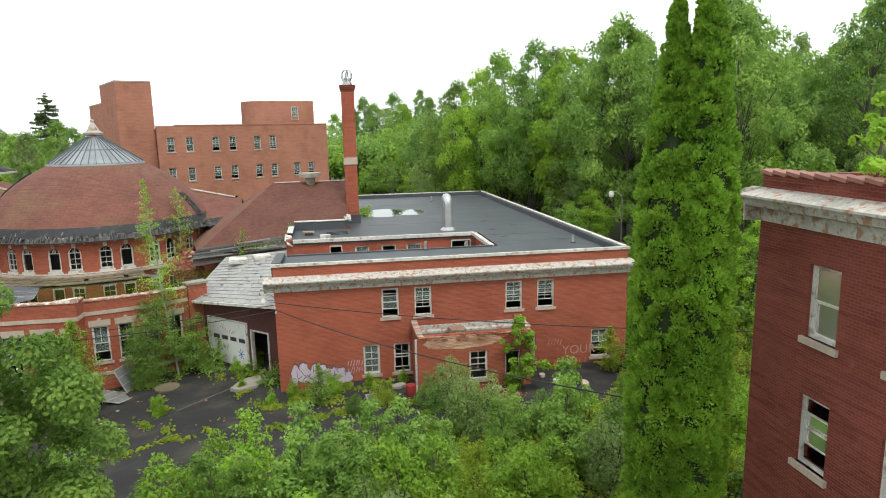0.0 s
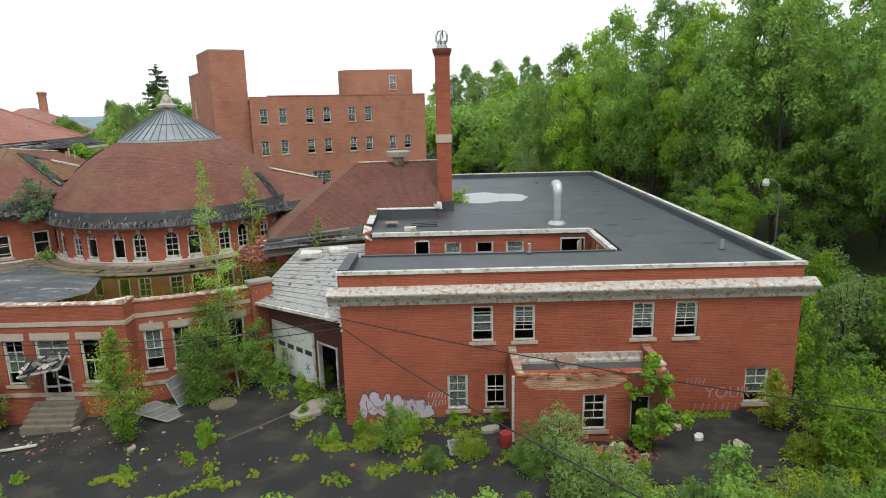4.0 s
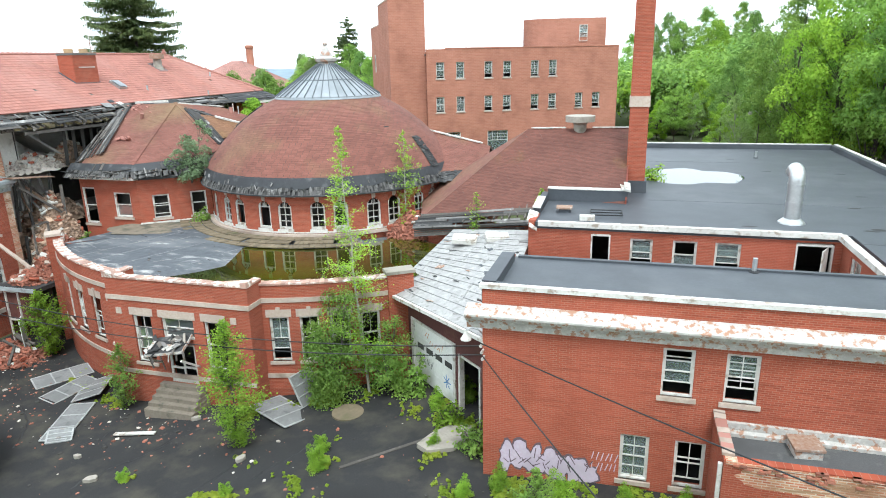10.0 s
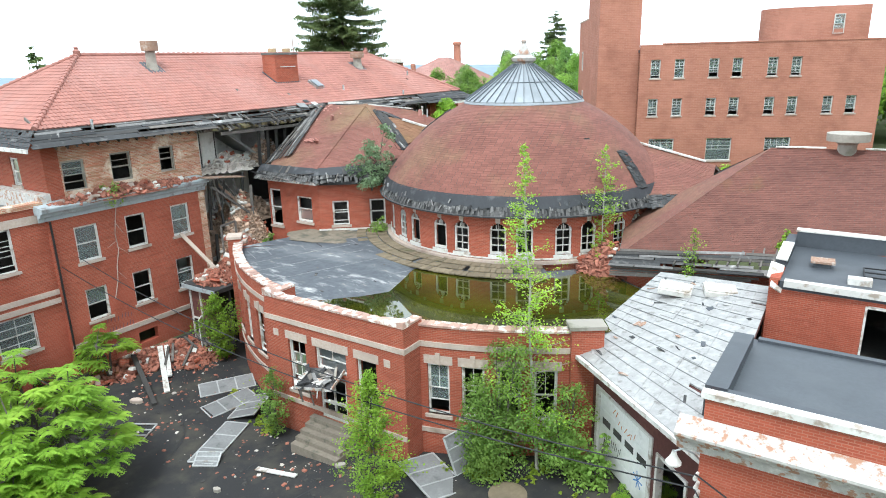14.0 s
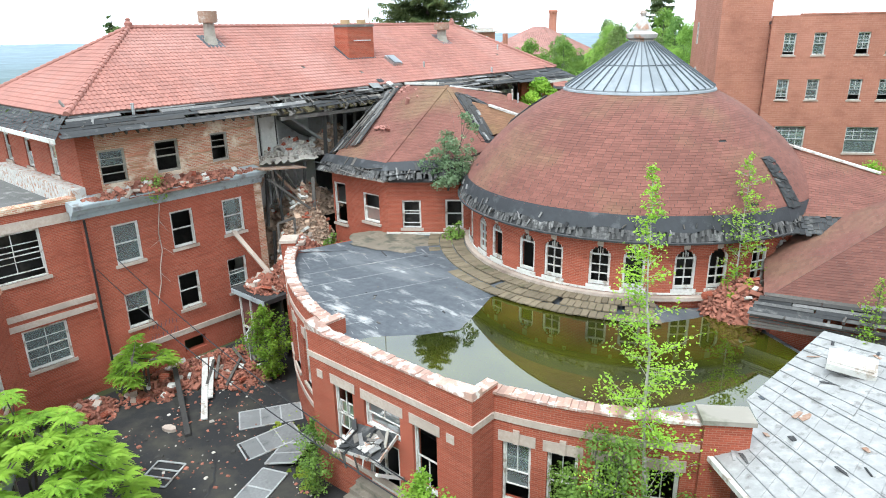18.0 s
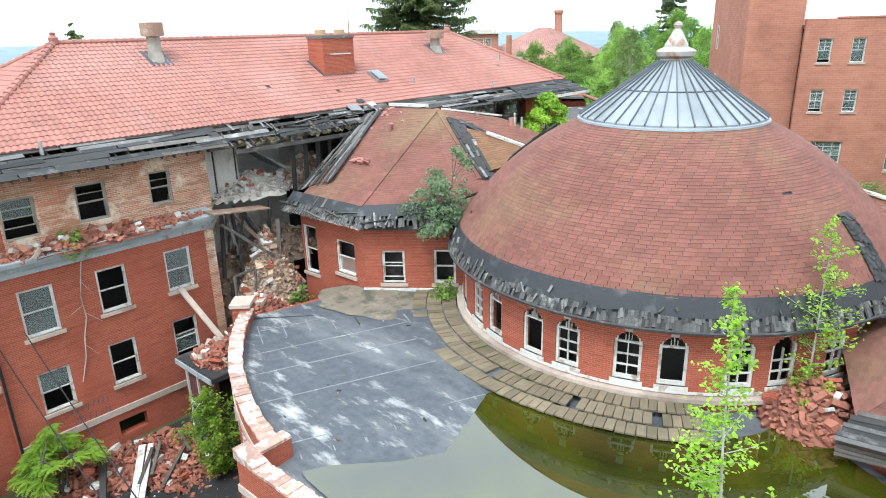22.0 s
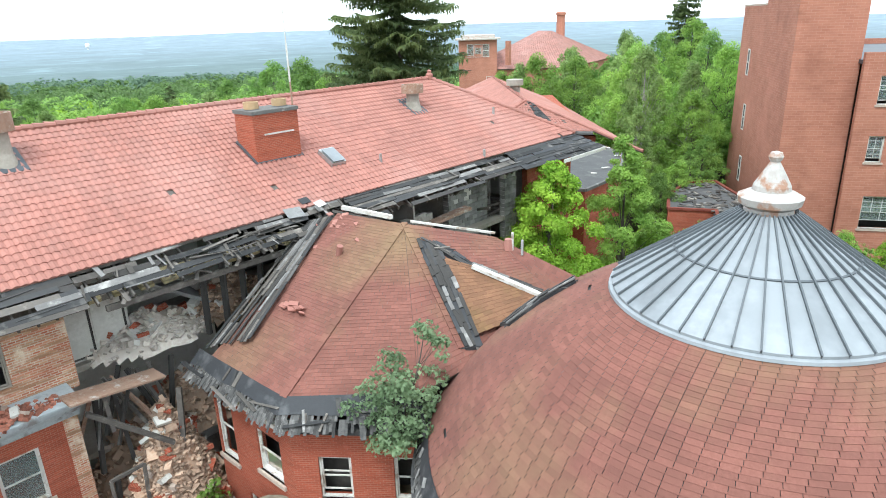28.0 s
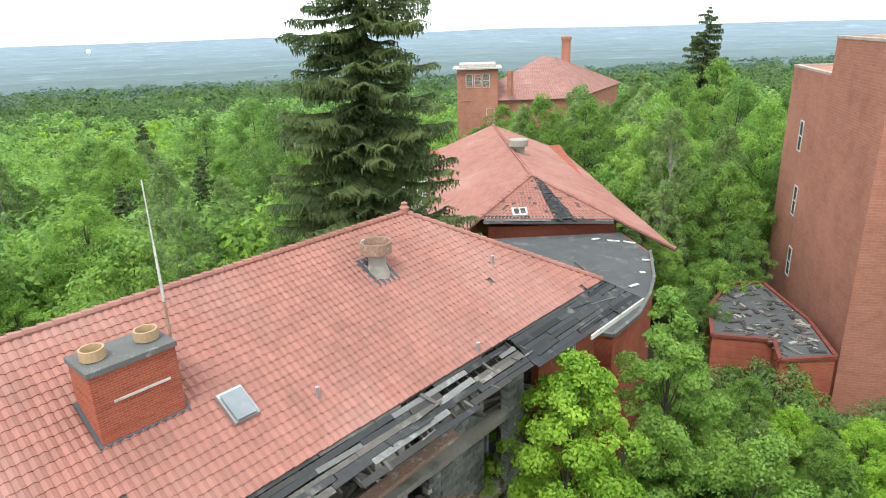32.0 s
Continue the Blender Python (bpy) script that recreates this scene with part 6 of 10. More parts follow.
# ---- far four-storey hospital block ----
def hospital():
    t = thing("hospital_block", "plain four-storey orange brick block with a stair tower", "building")
    rng = random.Random(71)
    F0, F1 = Vector((-25.7, 102.8)), Vector((-1.2, 116.0))
    f = Line(F0, F1)
    rows = [([1.86, 4.63, 8.6, 11.28, 15.29, 17.96], 12.6, 14.75, 1.15), ([1.79, 4.63, 8.59, 11.26, 15.34, 17.96, 21.98, 24.6], 8.15, 10.2, 1.15), ([3.1, 9.95, 16.8], 2.7, 5.4, 3.0), ([3.1, 9.95, 16.8, 23.0], -2.5, 0.2, 2.4)]
    holes = [(c - w / 2, c + w / 2, a, b) for cs, a, b, w in rows for c in cs]
    wall("wall", f, -6, 16.45, BRICK_FAR, t, holes, thick=0.5)
    for h in holes:
        window(f, *h, t, rng, bars=(2, 3) if h[1] - h[0] < 2 else (4, 3), glazed=1.0, depth=0.15, small=True)
    n = Vector((-f.t.y, f.t.x))
    e = F1 + n * 26
    wall("wall", Line(F1, e), -6, 16.45, BRICK_FAR, t, thick=0.5, u0=0.5)
    w = F0 + n * 26
    wall("wall", Line(e, w), -6, 16.45, BRICK_FAR, t, thick=0.5, u0=0.5)
    strip("coping", f, 2.6, f.length, 16.45, 16.6, -0.5, 0.06, BRICK_FAR, t)
    bm = bmesh.new()
    q = [F0 + n * 0.4, F1 + n * 0.4, e - n * 0.4, w - n * 0.4]
    prism(bm, [tuple(p) for p in q], 15.6, 15.9)
    part("roof", bm, MEMBRANE, t)
    bm = bmesh.new()
    prism(bm, [tuple(p) for p in (F0 + n * 4, F1 + n * 4, F1 + n * 4.3, F0 + n * 4.3)], -5, 15.5)
    part("shade_backing", bm, DARK, t)
    # stair tower
    M, R = Vector((-30.5, 101.77)), Vector((-26.2, 104.05))
    tw = Line(M, R)
    nn = Vector((-tw.t.y, tw.t.x))
    a, b = M + nn * 11, M + nn * 21.5
    a2, b2 = R + nn * 11, R + nn * 21.5
    bm = bmesh.new()
    prism(bm, [tuple(p) for p in (M, R, a2, a)], -8, 22.75)
    part("stair_tower", bm, BRICK_FAR, t)
    bm = bmesh.new()
    prism(bm, [tuple(p) for p in (a, a2, b2, b)], -8, 20.1)
    part("stair_tower", bm, BRICK_FAR, t)
    for p, q, z in ((M, R, 22.75), (R, a2, 22.75), (a2, a, 22.75), (a, M, 22.75), (a2, b2, 20.1), (b2, b, 20.1), (b, a, 20.1)):
        ax = Line(p, q)
        strip("coping", ax, 0, ax.length, z, z + 0.18, -0.35, 0.05, STONE, t)
    side = Line(b, M)
    for u0, z in ((4.6, 13.4), (5.6, 8.0), (6.6, 2.8)):
        bm = bmesh.new()
        for x0, x1, y0, y1 in ((0, 0.1, 0, 2.6), (0.9, 1.0, 0, 2.6), (0.1, 0.9, 0, 0.1), (0.1, 0.9, 1.25, 1.35), (0.1, 0.9, 2.5, 2.6)):
            prism(bm, [side.at(u0 + x0, -0.05, 0)[:2], side.at(u0 + x0, 0.07, 0)[:2], side.at(u0 + x1, 0.07, 0)[:2], side.at(u0 + x1, -0.05, 0)[:2]][::-1], z + y0, z + y1)
        fr = part("window", bm, WHITE, t)
        bm = bmesh.new()
        prism(bm, [side.at(u0 + 0.1, -0.05, 0)[:2], side.at(u0 + 0.1, 0.02, 0)[:2], side.at(u0 + 0.9, 0.02, 0)[:2], side.at(u0 + 0.9, -0.05, 0)[:2]][::-1], z, z + 2.5)
        part("pane", bm, DARK, fr)
    # roof-top penthouse with a rounded end
    p, q = Vector((-12.2, 127.0)), Vector((-3.6, 129.1))
    ph = Line(p, q)
    pn = Vector((-ph.t.y, ph.t.x))
    out = [q, q + pn * 8, p + pn * 8] + [p + pn * 4 + pn * 4 * math.cos(radians(k)) - ph.t * 4 * math.sin(radians(k)) for k in range(15, 180, 15)] + [p]
    bm = bmesh.new()
    prism(bm, [tuple(v) for v in out], 15.0, 21.05)
    part("penthouse", bm, BRICK_FAR, t)
    window(ph, 4.6, 5.9, 17.5, 20.0, t, rng, bars=(3, 3), glazed=1, depth=-0.12, sill=False)
    return t


hospital()


# ---- trees ----
def blade_mesh(name, pts, mat, parent=None):
    """Many separate blades, an array (n, corners, 3), as one mesh."""
    n, k = pts.shape[:2]
    me = bpy.data.meshes.new(name)
    me.vertices.add(n * k)
    me.vertices.foreach_set("co", pts.reshape(-1).astype(np.float32))
    me.loops.add(n * k)
    me.loops.foreach_set("vertex_index", np.arange(n * k, dtype=np.int32))
    me.polygons.add(n)
    me.polygons.foreach_set("loop_start", np.arange(0, n * k, k, dtype=np.int32))
    me.update(calc_edges=True)
    me.materials.append(mat)
    ob = new(name, me)
    ob.parent = parent
    return ob


def unit(v):
    return v / np.maximum(np.linalg.norm(v, axis=-1, keepdims=True), 1e-9)


def blades(g, p, n, size, plain=False):
    """Leaf blades at points p facing n: bent diamonds, or plain triangles for far crowns."""
    t = unit(np.cross(n, unit(g.normal(size=p.shape))))
    b = np.cross(n, t)
    s = (size * g.uniform(0.6, 1.35, len(p)))[:, None]
    if plain:
        return np.stack((p - t * s * 0.62, p + b * s * 0.5 + t * s * 0.1, p + t * s * 0.55 - b * s * 0.4 - n * s * 0.15), 1)
    return np.stack((p - t * s * 0.6, p + b * s * 0.4 + n * s * 0.1, p + t * s * 0.6 - n * s * 0.12, p - b * s * 0.4 + n * s * 0.1), 1)


def leaf_cloud(name, blobs, count, size, mat, parent, rng, flat=0.55, axis=(0, 0), plain=False):
    """Leaves as small bent blades on the outer sides of many clumps (x, y, z, radius)."""
    g = np.random.default_rng(rng.randrange(1 << 30))
    B = np.array(blobs)
    per = np.maximum(4, np.round(count * B[:, 3] ** 2 / (B[:, 3] ** 2).sum())).astype(int)
    i = np.repeat(np.arange(len(B)), per)
    c, br = B[i, :3], B[i, 3:4]
    out = c - np.array((*axis, 0))
    out[:, 2] = 0
    out = unit(out) * 0.6
    out[:, 2] = 0.75
    d = unit(g.normal(size=c.shape))
    turn = ((d * out).sum(1) < -0.25) & (g.random(len(c)) < 0.85)
    d[turn] *= -1
    p = c + d * np.array((1, 1, 0.8)) * br * (0.42 + 0.80 * g.random((len(c), 1)) ** 0.6)
    n = unit(d * 0.9 + g.normal(0, flat, c.shape) + np.array((0, 0, 0.35)))
    return blade_mesh(name, blades(g, p, n, size, plain), mat, parent)


def tube(bm, pts, radii, n=8):
    """One unbroken tapering stem through the points."""
    rings = []
    for i, p in enumerate(pts):
        tan = (Vector(pts[min(i + 1, len(pts) - 1)]) - Vector(pts[max(i - 1, 0)])).normalized()
        a = tan.orthogonal().normalized() if abs(tan.z) < 0.5 else (Vector((1, 0, 0)) - tan * tan.x).normalized()
        b = tan.cross(a)
        rings.append([bm.verts.new(Vector(p) + (a * math.cos(6.2832 * k / n) + b * math.sin(6.2832 * k / n)) * radii[i]) for k in range(n)])
    for a, b in zip(rings, rings[1:]):
        for k in range(n):
            bm.faces.new((a[k], a[(k + 1) % n], b[(k + 1) % n], b[k]))
    bm.faces.new(rings[0][::-1])
    bm.faces.new(rings[-1])


def broad_tree(h, spread, mat, seed, leaves=2600, size=0.34, clear=0.3, label="green broadleaf tree in the wood", stems=1, name="tree", category="tree", lean=None, bark=None, dense=3, blob=(0.18, 0.34), plain=False, top=0.85, girth=1.0):
    rng = random.Random(seed)
    t = thing(name, label, category)
    limbs = bmesh.new()
    blobs = []
    for s in range(stems):
        if lean:
            tilt = Vector((*lean, 1))
        elif stems == 1:
            tilt = Vector((rng.uniform(-0.05, 0.05), rng.uniform(-0.05, 0.05), 1))
        else:
            a = 6.283 * (s + rng.random() * 0.6) / stems
            lay = rng.uniform(0.12, 0.5) * min(1.0, spread / h * 1.3)
            tilt = Vector((math.cos(a) * lay, math.sin(a) * lay, 1))
        hs = h * (1 if s == 0 else rng.uniform(0.6, 0.95))
        r = (0.012 * h / math.sqrt(stems) + 0.015) * girth
        spine = [Vector((0, 0, -0.4))]
        for i in range(7):
            spine.append(spine[-1] + Vector((tilt.x * hs / 7 + rng.gauss(0, 0.009 * h), tilt.y * hs / 7 + rng.gauss(0, 0.009 * h), 0.93 * hs / 7)))
        bm = bmesh.new()
        tube(bm, spine, [r * (1 - i / 7) + 0.011 for i in range(8)], 7)
        part("trunk", bm, bark or BARK, t, uv=False)
        wave, turn = rng.uniform(0.12, 0.3), rng.uniform(0, 6.283)
        wide = spread if stems == 1 else spread * 0.62
        count = round((13 if stems == 1 else 9) * dense)
        for k in range(count):
            f = (k + rng.random()) / count
            zf = clear + (1 - clear) * f
            i = min(6, int(zf * 7))
            c0 = spine[i].lerp(spine[i + 1], zf * 7 - i)
            a = rng.uniform(0, 6.283)
            env = wide * max(0.16, math.sin(math.pi * (0.14 + top * f)) ** 0.75) * (1 + wave * math.sin(2 * a + turn + 3 * f) + wave * math.sin(3 * a - turn))
            reach = env * rng.uniform(0.4, 0.92)
            c = c0 + Vector((math.cos(a) * reach, math.sin(a) * reach, rng.gauss(0, 0.05) * spread))
            blobs.append((c.x, c.y, c.z, min(spread * rng.uniform(*blob) * (1.1 - 0.45 * f), h * 0.3)))
            if k % 2 == 0:
                j = max(1, i - 1)
                rod(limbs, spine[j], c, r * 0.3 * (1 - f) + 0.012, 0.006, 5)
        blobs.append((*spine[-1], spread * 0.2))
    part("branchwork", limbs, bark or BARK, t, uv=False)["kind"] = "stuff"
    leaf_cloud("crown", blobs, leaves, size, mat, t, rng, plain=plain)
    return t


def conifer(h, spread, seed, label="tall dark spruce with drooping boughs", levels=30, per=11, bare=0.08, power=0.75, fine=1.0, drop=(0.25, 0.75)):
    rng = random.Random(seed)
    t = thing("spruce", label, "tree")
    bm = bmesh.new()
    rod(bm, (0, 0, -0.5), (0, 0, h), 0.009 * h + 0.05, 0.02, 8)
    part("trunk", bm, BARK, t, uv=False)
    vs, fs = [], []

    def blade(p, e, w):
        v = (e - p).cross(Vector((rng.uniform(-0.5, 0.5), rng.uniform(-0.5, 0.5), 1)))
        v = v.normalized() * w if v.length > 1e-6 else Vector((w, 0, 0))
        s = len(vs)
        vs.extend((p - v, p + v, e + v * 0.25))
        fs.append((s, s + 1, s + 2))
    for i in range(levels):
        f = i / levels
        for k in range(max(5, round(per * (1 - 0.4 * f)))):
            ff = max(0.0, min(0.995, f + rng.uniform(-1.3, 1.3) / levels))
            z = h * (bare + (1 - bare) * ff)
            reach = spread * (1 - ff) ** power + 0.25
            a = rng.uniform(0, 6.283)
            L = reach * rng.uniform(0.5, 1.12)
            d = Vector((math.cos(a), math.sin(a), 0))
            side = Vector((-d.y, d.x, 0))
            m = max(5, round(L / 0.2 / fine))
            for j in range(m):
                g = (j + 1) / m
                p = Vector((0, 0, z)) + d * L * g + Vector((0, 0, -0.26 * L * g ** 1.2 + 0.20 * L * g ** 3))
                wide = (0.22 + 0.75 * math.sin(3.14 * min(1, g * 0.85)) * min(1.0, L / 3)) * rng.uniform(0.6, 1.3)
                blade(p - d * 0.2, p + d * 0.25, 0.13 * fine)
                for sg in (-1, 1):
                    e = p + side * sg * wide + d * wide * 0.6 + Vector((0, 0, -0.35 * wide))
                    blade(p, e, 0.13 * fine)
                    for q in (0.45, 0.8):
                        u = p.lerp(e, q)
                        blade(u, u + Vector((rng.gauss(0, 0.08), rng.gauss(0, 0.08), -rng.uniform(*drop) * min(1, 0.4 + L / 5))), 0.11 * fine)
    me = bpy.data.meshes.new("needles")
    me.from_pydata(vs, [], fs)
    me.materials.append(LEAF_DARK)
    ob = new("needles", me)
    ob.parent = t
    return t


def cedar(h, r, seed, leaves=170000):
    """A tall narrow arborvitae: upright fans packed into a lumpy column."""
    t = thing("arborvitae", "tall narrow columnar green arborvitae beside the brick house", "tree", "arborvitae pair")
    bm = bmesh.new()
    rod(bm, (0, 0, -0.5), (0, 0, h * 0.95), 0.16, 0.02, 8)
    part("trunk", bm, BARK, t, uv=False)
    g = np.random.default_rng(seed)
    n = 1700
    f = g.random(n)
    a = g.uniform(0, 6.283, n)
    thin = 1 - np.maximum(0, f - 0.72) / 0.28 * 0.9
    rr = r * (1.20 - 0.28 * f) * thin * g.uniform(0.76, 1.06, n)
    c = np.stack((rr * np.cos(a), rr * np.sin(a), h * f), 1)
    i = np.repeat(np.arange(n), leaves // n)
    d0 = unit(np.stack((np.cos(a), np.sin(a), np.full(n, 0.35)), 1))[i]
    d = unit(d0 * 0.8 + g.normal(0, 0.6, d0.shape) + np.array((0, 0, 0.2)))
    p = c[i] + d * ((g.uniform(0.13, 0.27, n) * (0.3 + 0.7 * thin))[i] * g.uniform(0.7, 1.05, len(i)))[:, None]
    up = unit(np.array((0, 0, 1)) * g.uniform(0.2, 1.1, (len(i), 1)) + d)
    w = unit(np.cross(up, g.normal(size=up.shape)))
    L = g.uniform(0.045, 0.095, (len(i), 1))
    blade_mesh("foliage", np.stack((p - up * L * 0.3, p + w * L * 0.42 + up * L * 0.3, p + up * L, p - w * L * 0.42 + up * L * 0.3), 1), LEAF_CEDAR, t)
    # core that closes the column, painted dark as the shade between the sprays
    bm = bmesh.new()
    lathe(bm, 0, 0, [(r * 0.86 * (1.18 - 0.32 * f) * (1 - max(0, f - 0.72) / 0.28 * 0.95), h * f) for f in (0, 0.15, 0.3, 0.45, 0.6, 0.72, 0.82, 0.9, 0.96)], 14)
    part("shade_core", bm, CORE_SHADE, t)
    return t


def sapling(h, reach, seed, mat, label, name="sapling", twigs=110, per=40, size=0.09, lean=(0.0, 0.0), bark=None, low=0.08, peak=0.35, taper=0.9, girth=0.004):
    """A thin young tree: one whippy stem with many upswept twigs that carry small leaves along their length."""
    rng = random.Random(seed)
    g = np.random.default_rng(seed)
    t = thing(name, label, "tree")
    spine = [Vector((0, 0, -0.2))]
    for i in range(10):
        spine.append(spine[-1] + Vector((lean[0] * h / 10 + rng.gauss(0, 0.006 * h), lean[1] * h / 10 + rng.gauss(0, 0.006 * h), (h + 0.2) / 10)))
    bm = bmesh.new()
    tube(bm, spine, [girth * h * (1 - i / 10) + 0.008 for i in range(11)], 7)
    part("stem", bm, bark or BARK, t, uv=False)
    bm = bmesh.new()
    pts = []
    for k in range(twigs):
        f = low + (1 - low) * (k + rng.random()) / twigs
        wide = reach * ((f / peak) ** 0.6 if f < peak else ((1 - f) / (1 - peak)) ** taper + 0.07) * rng.uniform(0.45, 1.1)
        i = min(9, int(f * 10))
        a = rng.uniform(0, 6.283)
        p = spine[i].lerp(spine[i + 1], f * 10 - i)
        q = p + Vector((math.cos(a) * wide, math.sin(a) * wide, wide * rng.uniform(0.1, 0.7)))
        rod(bm, p, q, 0.012, 0.004, 4)
        m = max(4, round(per * min(1.6, wide / reach + 0.25)))
        u = g.uniform(0.2, 1.05, (m, 1))
        pts.append(np.array(p) * (1 - u) + np.array(q) * u + g.normal(0, 0.05 + 0.06 * wide, (m, 3)))
    part("branchwork", bm, bark or BARK, t, uv=False)["kind"] = "stuff"
    p = np.concatenate(pts)
    blade_mesh("leaves", blades(g, p, unit(g.normal(0, 0.5, p.shape) + np.array((0, 0, 0.9))), size), mat, t)
    return t


def sumac(h, spread, seed, mat, label, heads=80, stems=6, leaf=0.52):
    """A sumac: forked stems that end in rosettes of long drooping feathered leaves."""
    rng = random.Random(seed)
    t = thing("sumac", label, "tree")
    tips, blade = [], []
    limbs = bmesh.new()
    for k in range(stems):
        a = 6.283 * (k + rng.random()) / stems
        top = Vector((math.cos(a) * spread * 0.45, math.sin(a) * spread * 0.45, h * rng.uniform(0.5, 0.72)))
        mid = top * 0.5 + Vector((rng.gauss(0, 0.15), rng.gauss(0, 0.15), 0.1 * h))
        bm = bmesh.new()
        tube(bm, [Vector((0.1 * math.cos(a), 0.1 * math.sin(a), -0.2)), mid, top], [0.07, 0.055, 0.04], 7)
        part("stem", bm, BARK, t, uv=False)
        tips.append(top)
    for k in range(heads):
        a, r = rng.uniform(0, 6.283), math.sqrt(rng.random())
        z = h * (0.95 - 0.55 * r ** 2.0) * rng.uniform(0.62, 1.04)
        c = Vector((math.cos(a) * r * spread * 0.9, math.sin(a) * r * spread * 0.9, z))
        rod(limbs, min(tips, key=lambda p: (p - c).length), c, 0.03, 0.015, 5)
        for j in range(9):
            b = 6.283 * j / 9 + rng.uniform(-0.3, 0.3)
            d = Vector((math.cos(b), math.sin(b), 0))
            L = leaf * rng.uniform(0.75, 1.25)
            side = Vector((-d.y, d.x, 0))
            for m in range(1, 9):
                g = m / 8
                p = c + d * L * g * 0.9 + Vector((0, 0, L * (0.42 * g - 0.62 * g * g)))
                for sg in (-1, 1):
                    w = 0.34 * L * (1.1 - 0.6 * g)
                    e = p + side * sg * w + d * w * 0.5 - Vector((0, 0, 0.3 * w))
                    o = d * w * 0.46
                    blade.append((p, p.lerp(e, 0.5) + o, e, p.lerp(e, 0.5) - o))
    part("branchwork", limbs, BARK, t, uv=False)["kind"] = "stuff"
    blade_mesh("leaves", np.array(blade), mat, t)
    return t


def place(src, x, y, s=1.0, turn=0.0, dz=0.0, sz=1.0, label=""):
    o = copy_thing(src, pose(x, y, ground_z(x, y) + dz, 0, 0, turn))
    o.scale = (s, s, s * sz)
    if label:
        o["label"] = label
    return o


def seat(o, x, y, z=None, turn=0.0):
    """Stands a freshly made thing on the ground, or at a given height."""
    o.matrix_basis = pose(x, y, ground_z(x, y) if z is None else z, 0, 0, turn)
    return o


def grow(src, tall, x, y, ztop, rng, wide=1.0):
    """A copy whose crown ends at a given height."""
    s = (ztop - ground_z(x, y)) / tall
    return place(src, x, y, s * wide, rng.uniform(0, 360), 0, 1 / wide)


def woods():
    rng = random.Random(81)
    lab = "leafy broadleaf tree on the wooded slope"
    fine = (0.10, 0.20)
    tall = (16, 14, 18, 13, 11, 15, 15)
    fresh, dark, young, pale = "fresh green tree on the wooded slope", "dark green broadleaf tree on the wooded slope", "young bright green tree on the slope", "pale green feathery tree on the slope"
    kinds = [broad_tree(16, 5.2, LEAF, 101, 26000, 0.185, label=lab, dense=15, plain=True, blob=fine), broad_tree(14, 4.6, LEAF_FRESH, 102, 24000, 0.17, label=fresh, dense=14, plain=True, blob=fine), broad_tree(18, 5.0, LEAF_DEEP, 103, 26000, 0.19, label=dark, dense=16, plain=True, blob=fine), broad_tree(13, 4.0, LEAF, 104, 21000, 0.165, label=lab, dense=13, plain=True, blob=fine), broad_tree(11, 3.4, LEAF_FRESH, 105, 17000, 0.165, 0.1, label=young, dense=8, plain=True, blob=(0.12, 0.24)),
             broad_tree(15, 3.2, LEAF_PALE, 106, 17000, 0.17, 0.12, label=pale, dense=14, plain=True, bark=WHITEBARK, blob=(0.11, 0.22)), conifer(15, 3.3, 107, "dark conifer among the broadleaf trees", 20, 8, 0.1, 0.8, 1.6)]
    spots = [(24, 88), (29, 96), (36, 70), (31, 60), (40, 44), (27, 72), (44, 90)]
    for o, (x, y) in zip(kinds, spots):
        seat(o, x, y)
        o["group"] = "trees of the wood"
    n = 0
    taken = list(spots)

    def pick(near=True):
        return rng.choices(range(7), (5, 4, 5, 4, 3, 4, 1) if near else (6, 1, 7, 4, 1, 5, 3))[0]

    def free(x, y, gap):
        if any((x - a) ** 2 + (y - b) ** 2 < gap * gap for a, b in taken):
            return False
        taken.append((x, y))
        return True
    # skyline trees of the hill
    for x, y, z, k in ((1.575, 235.8, 23.17, 0), (11.46, 225, 28.76, 2), (21.57, 225, 29.62, 0), (30.38, 214.2, 29.83, 3), (17.1, 95, 23, 0), (20, 88, 24, 1), (22.6, 84.5, 26, 0), (25, 81, 27, 2), (27.5, 76, 25.4, 1), (29.5, 71, 26.6, 2), (30.7, 66, 27.5, 0), (35.7, 72, 27, 2), (30, 84, 27, 5), (43, 75, 26.6, 0), (60, 90, 25.6, 2), (68, 95, 25.7, 0), (73, 95, 26.5, 2), (74.6, 88, 28.1, 0), (75, 82, 28.7, 2), (73, 76, 29.1, 1), (36, 58, 28, 2), (42, 62, 28.5, 0), (33, 49, 25, 3), (48, 54, 27.5, 2), (55, 60, 28.5, 0), (52, 70, 26.5, 5), (6, 215, 25, 2), (15, 222, 26, 0), (21, 205, 25, 1), (27, 190, 26, 2)):
        free(x, y, 0)
        grow(kinds[k], tall[k], x, y, z, rng, 0.8)
    # hill beside and behind the flat roof: a dense front, then the rest
    while n < 105:
        x, y = rng.uniform(22.5, 80), rng.uniform(30, 150)
        if (y < 84 and x < 25) or not free(x, y, 3.4):
            continue
        place(kinds[pick()], x, y, rng.uniform(0.55, 0.95), rng.uniform(0, 360))
        n += 1
    while n < 130:
        x, y = rng.uniform(3, 26), rng.uniform(92, 160)
        if (y < 140 and x < 12) or not free(x, y, 4):
            continue
        place(kinds[pick()], x, y, rng.uniform(0.6, 0.9), rng.uniform(0, 360))
        n += 1
    # low scrub just past the far parapet
    for k in range(16):
        x, y = rng.uniform(4, 24), rng.uniform(83, 92)
        place(kinds[4], x, y, rng.uniform(0.35, 0.5), rng.uniform(0, 360))
    # slope behind the tiled wing
    while n < 285:
        x, y = -58 - 95 * rng.random() ** 1.3, rng.uniform(35, 170)
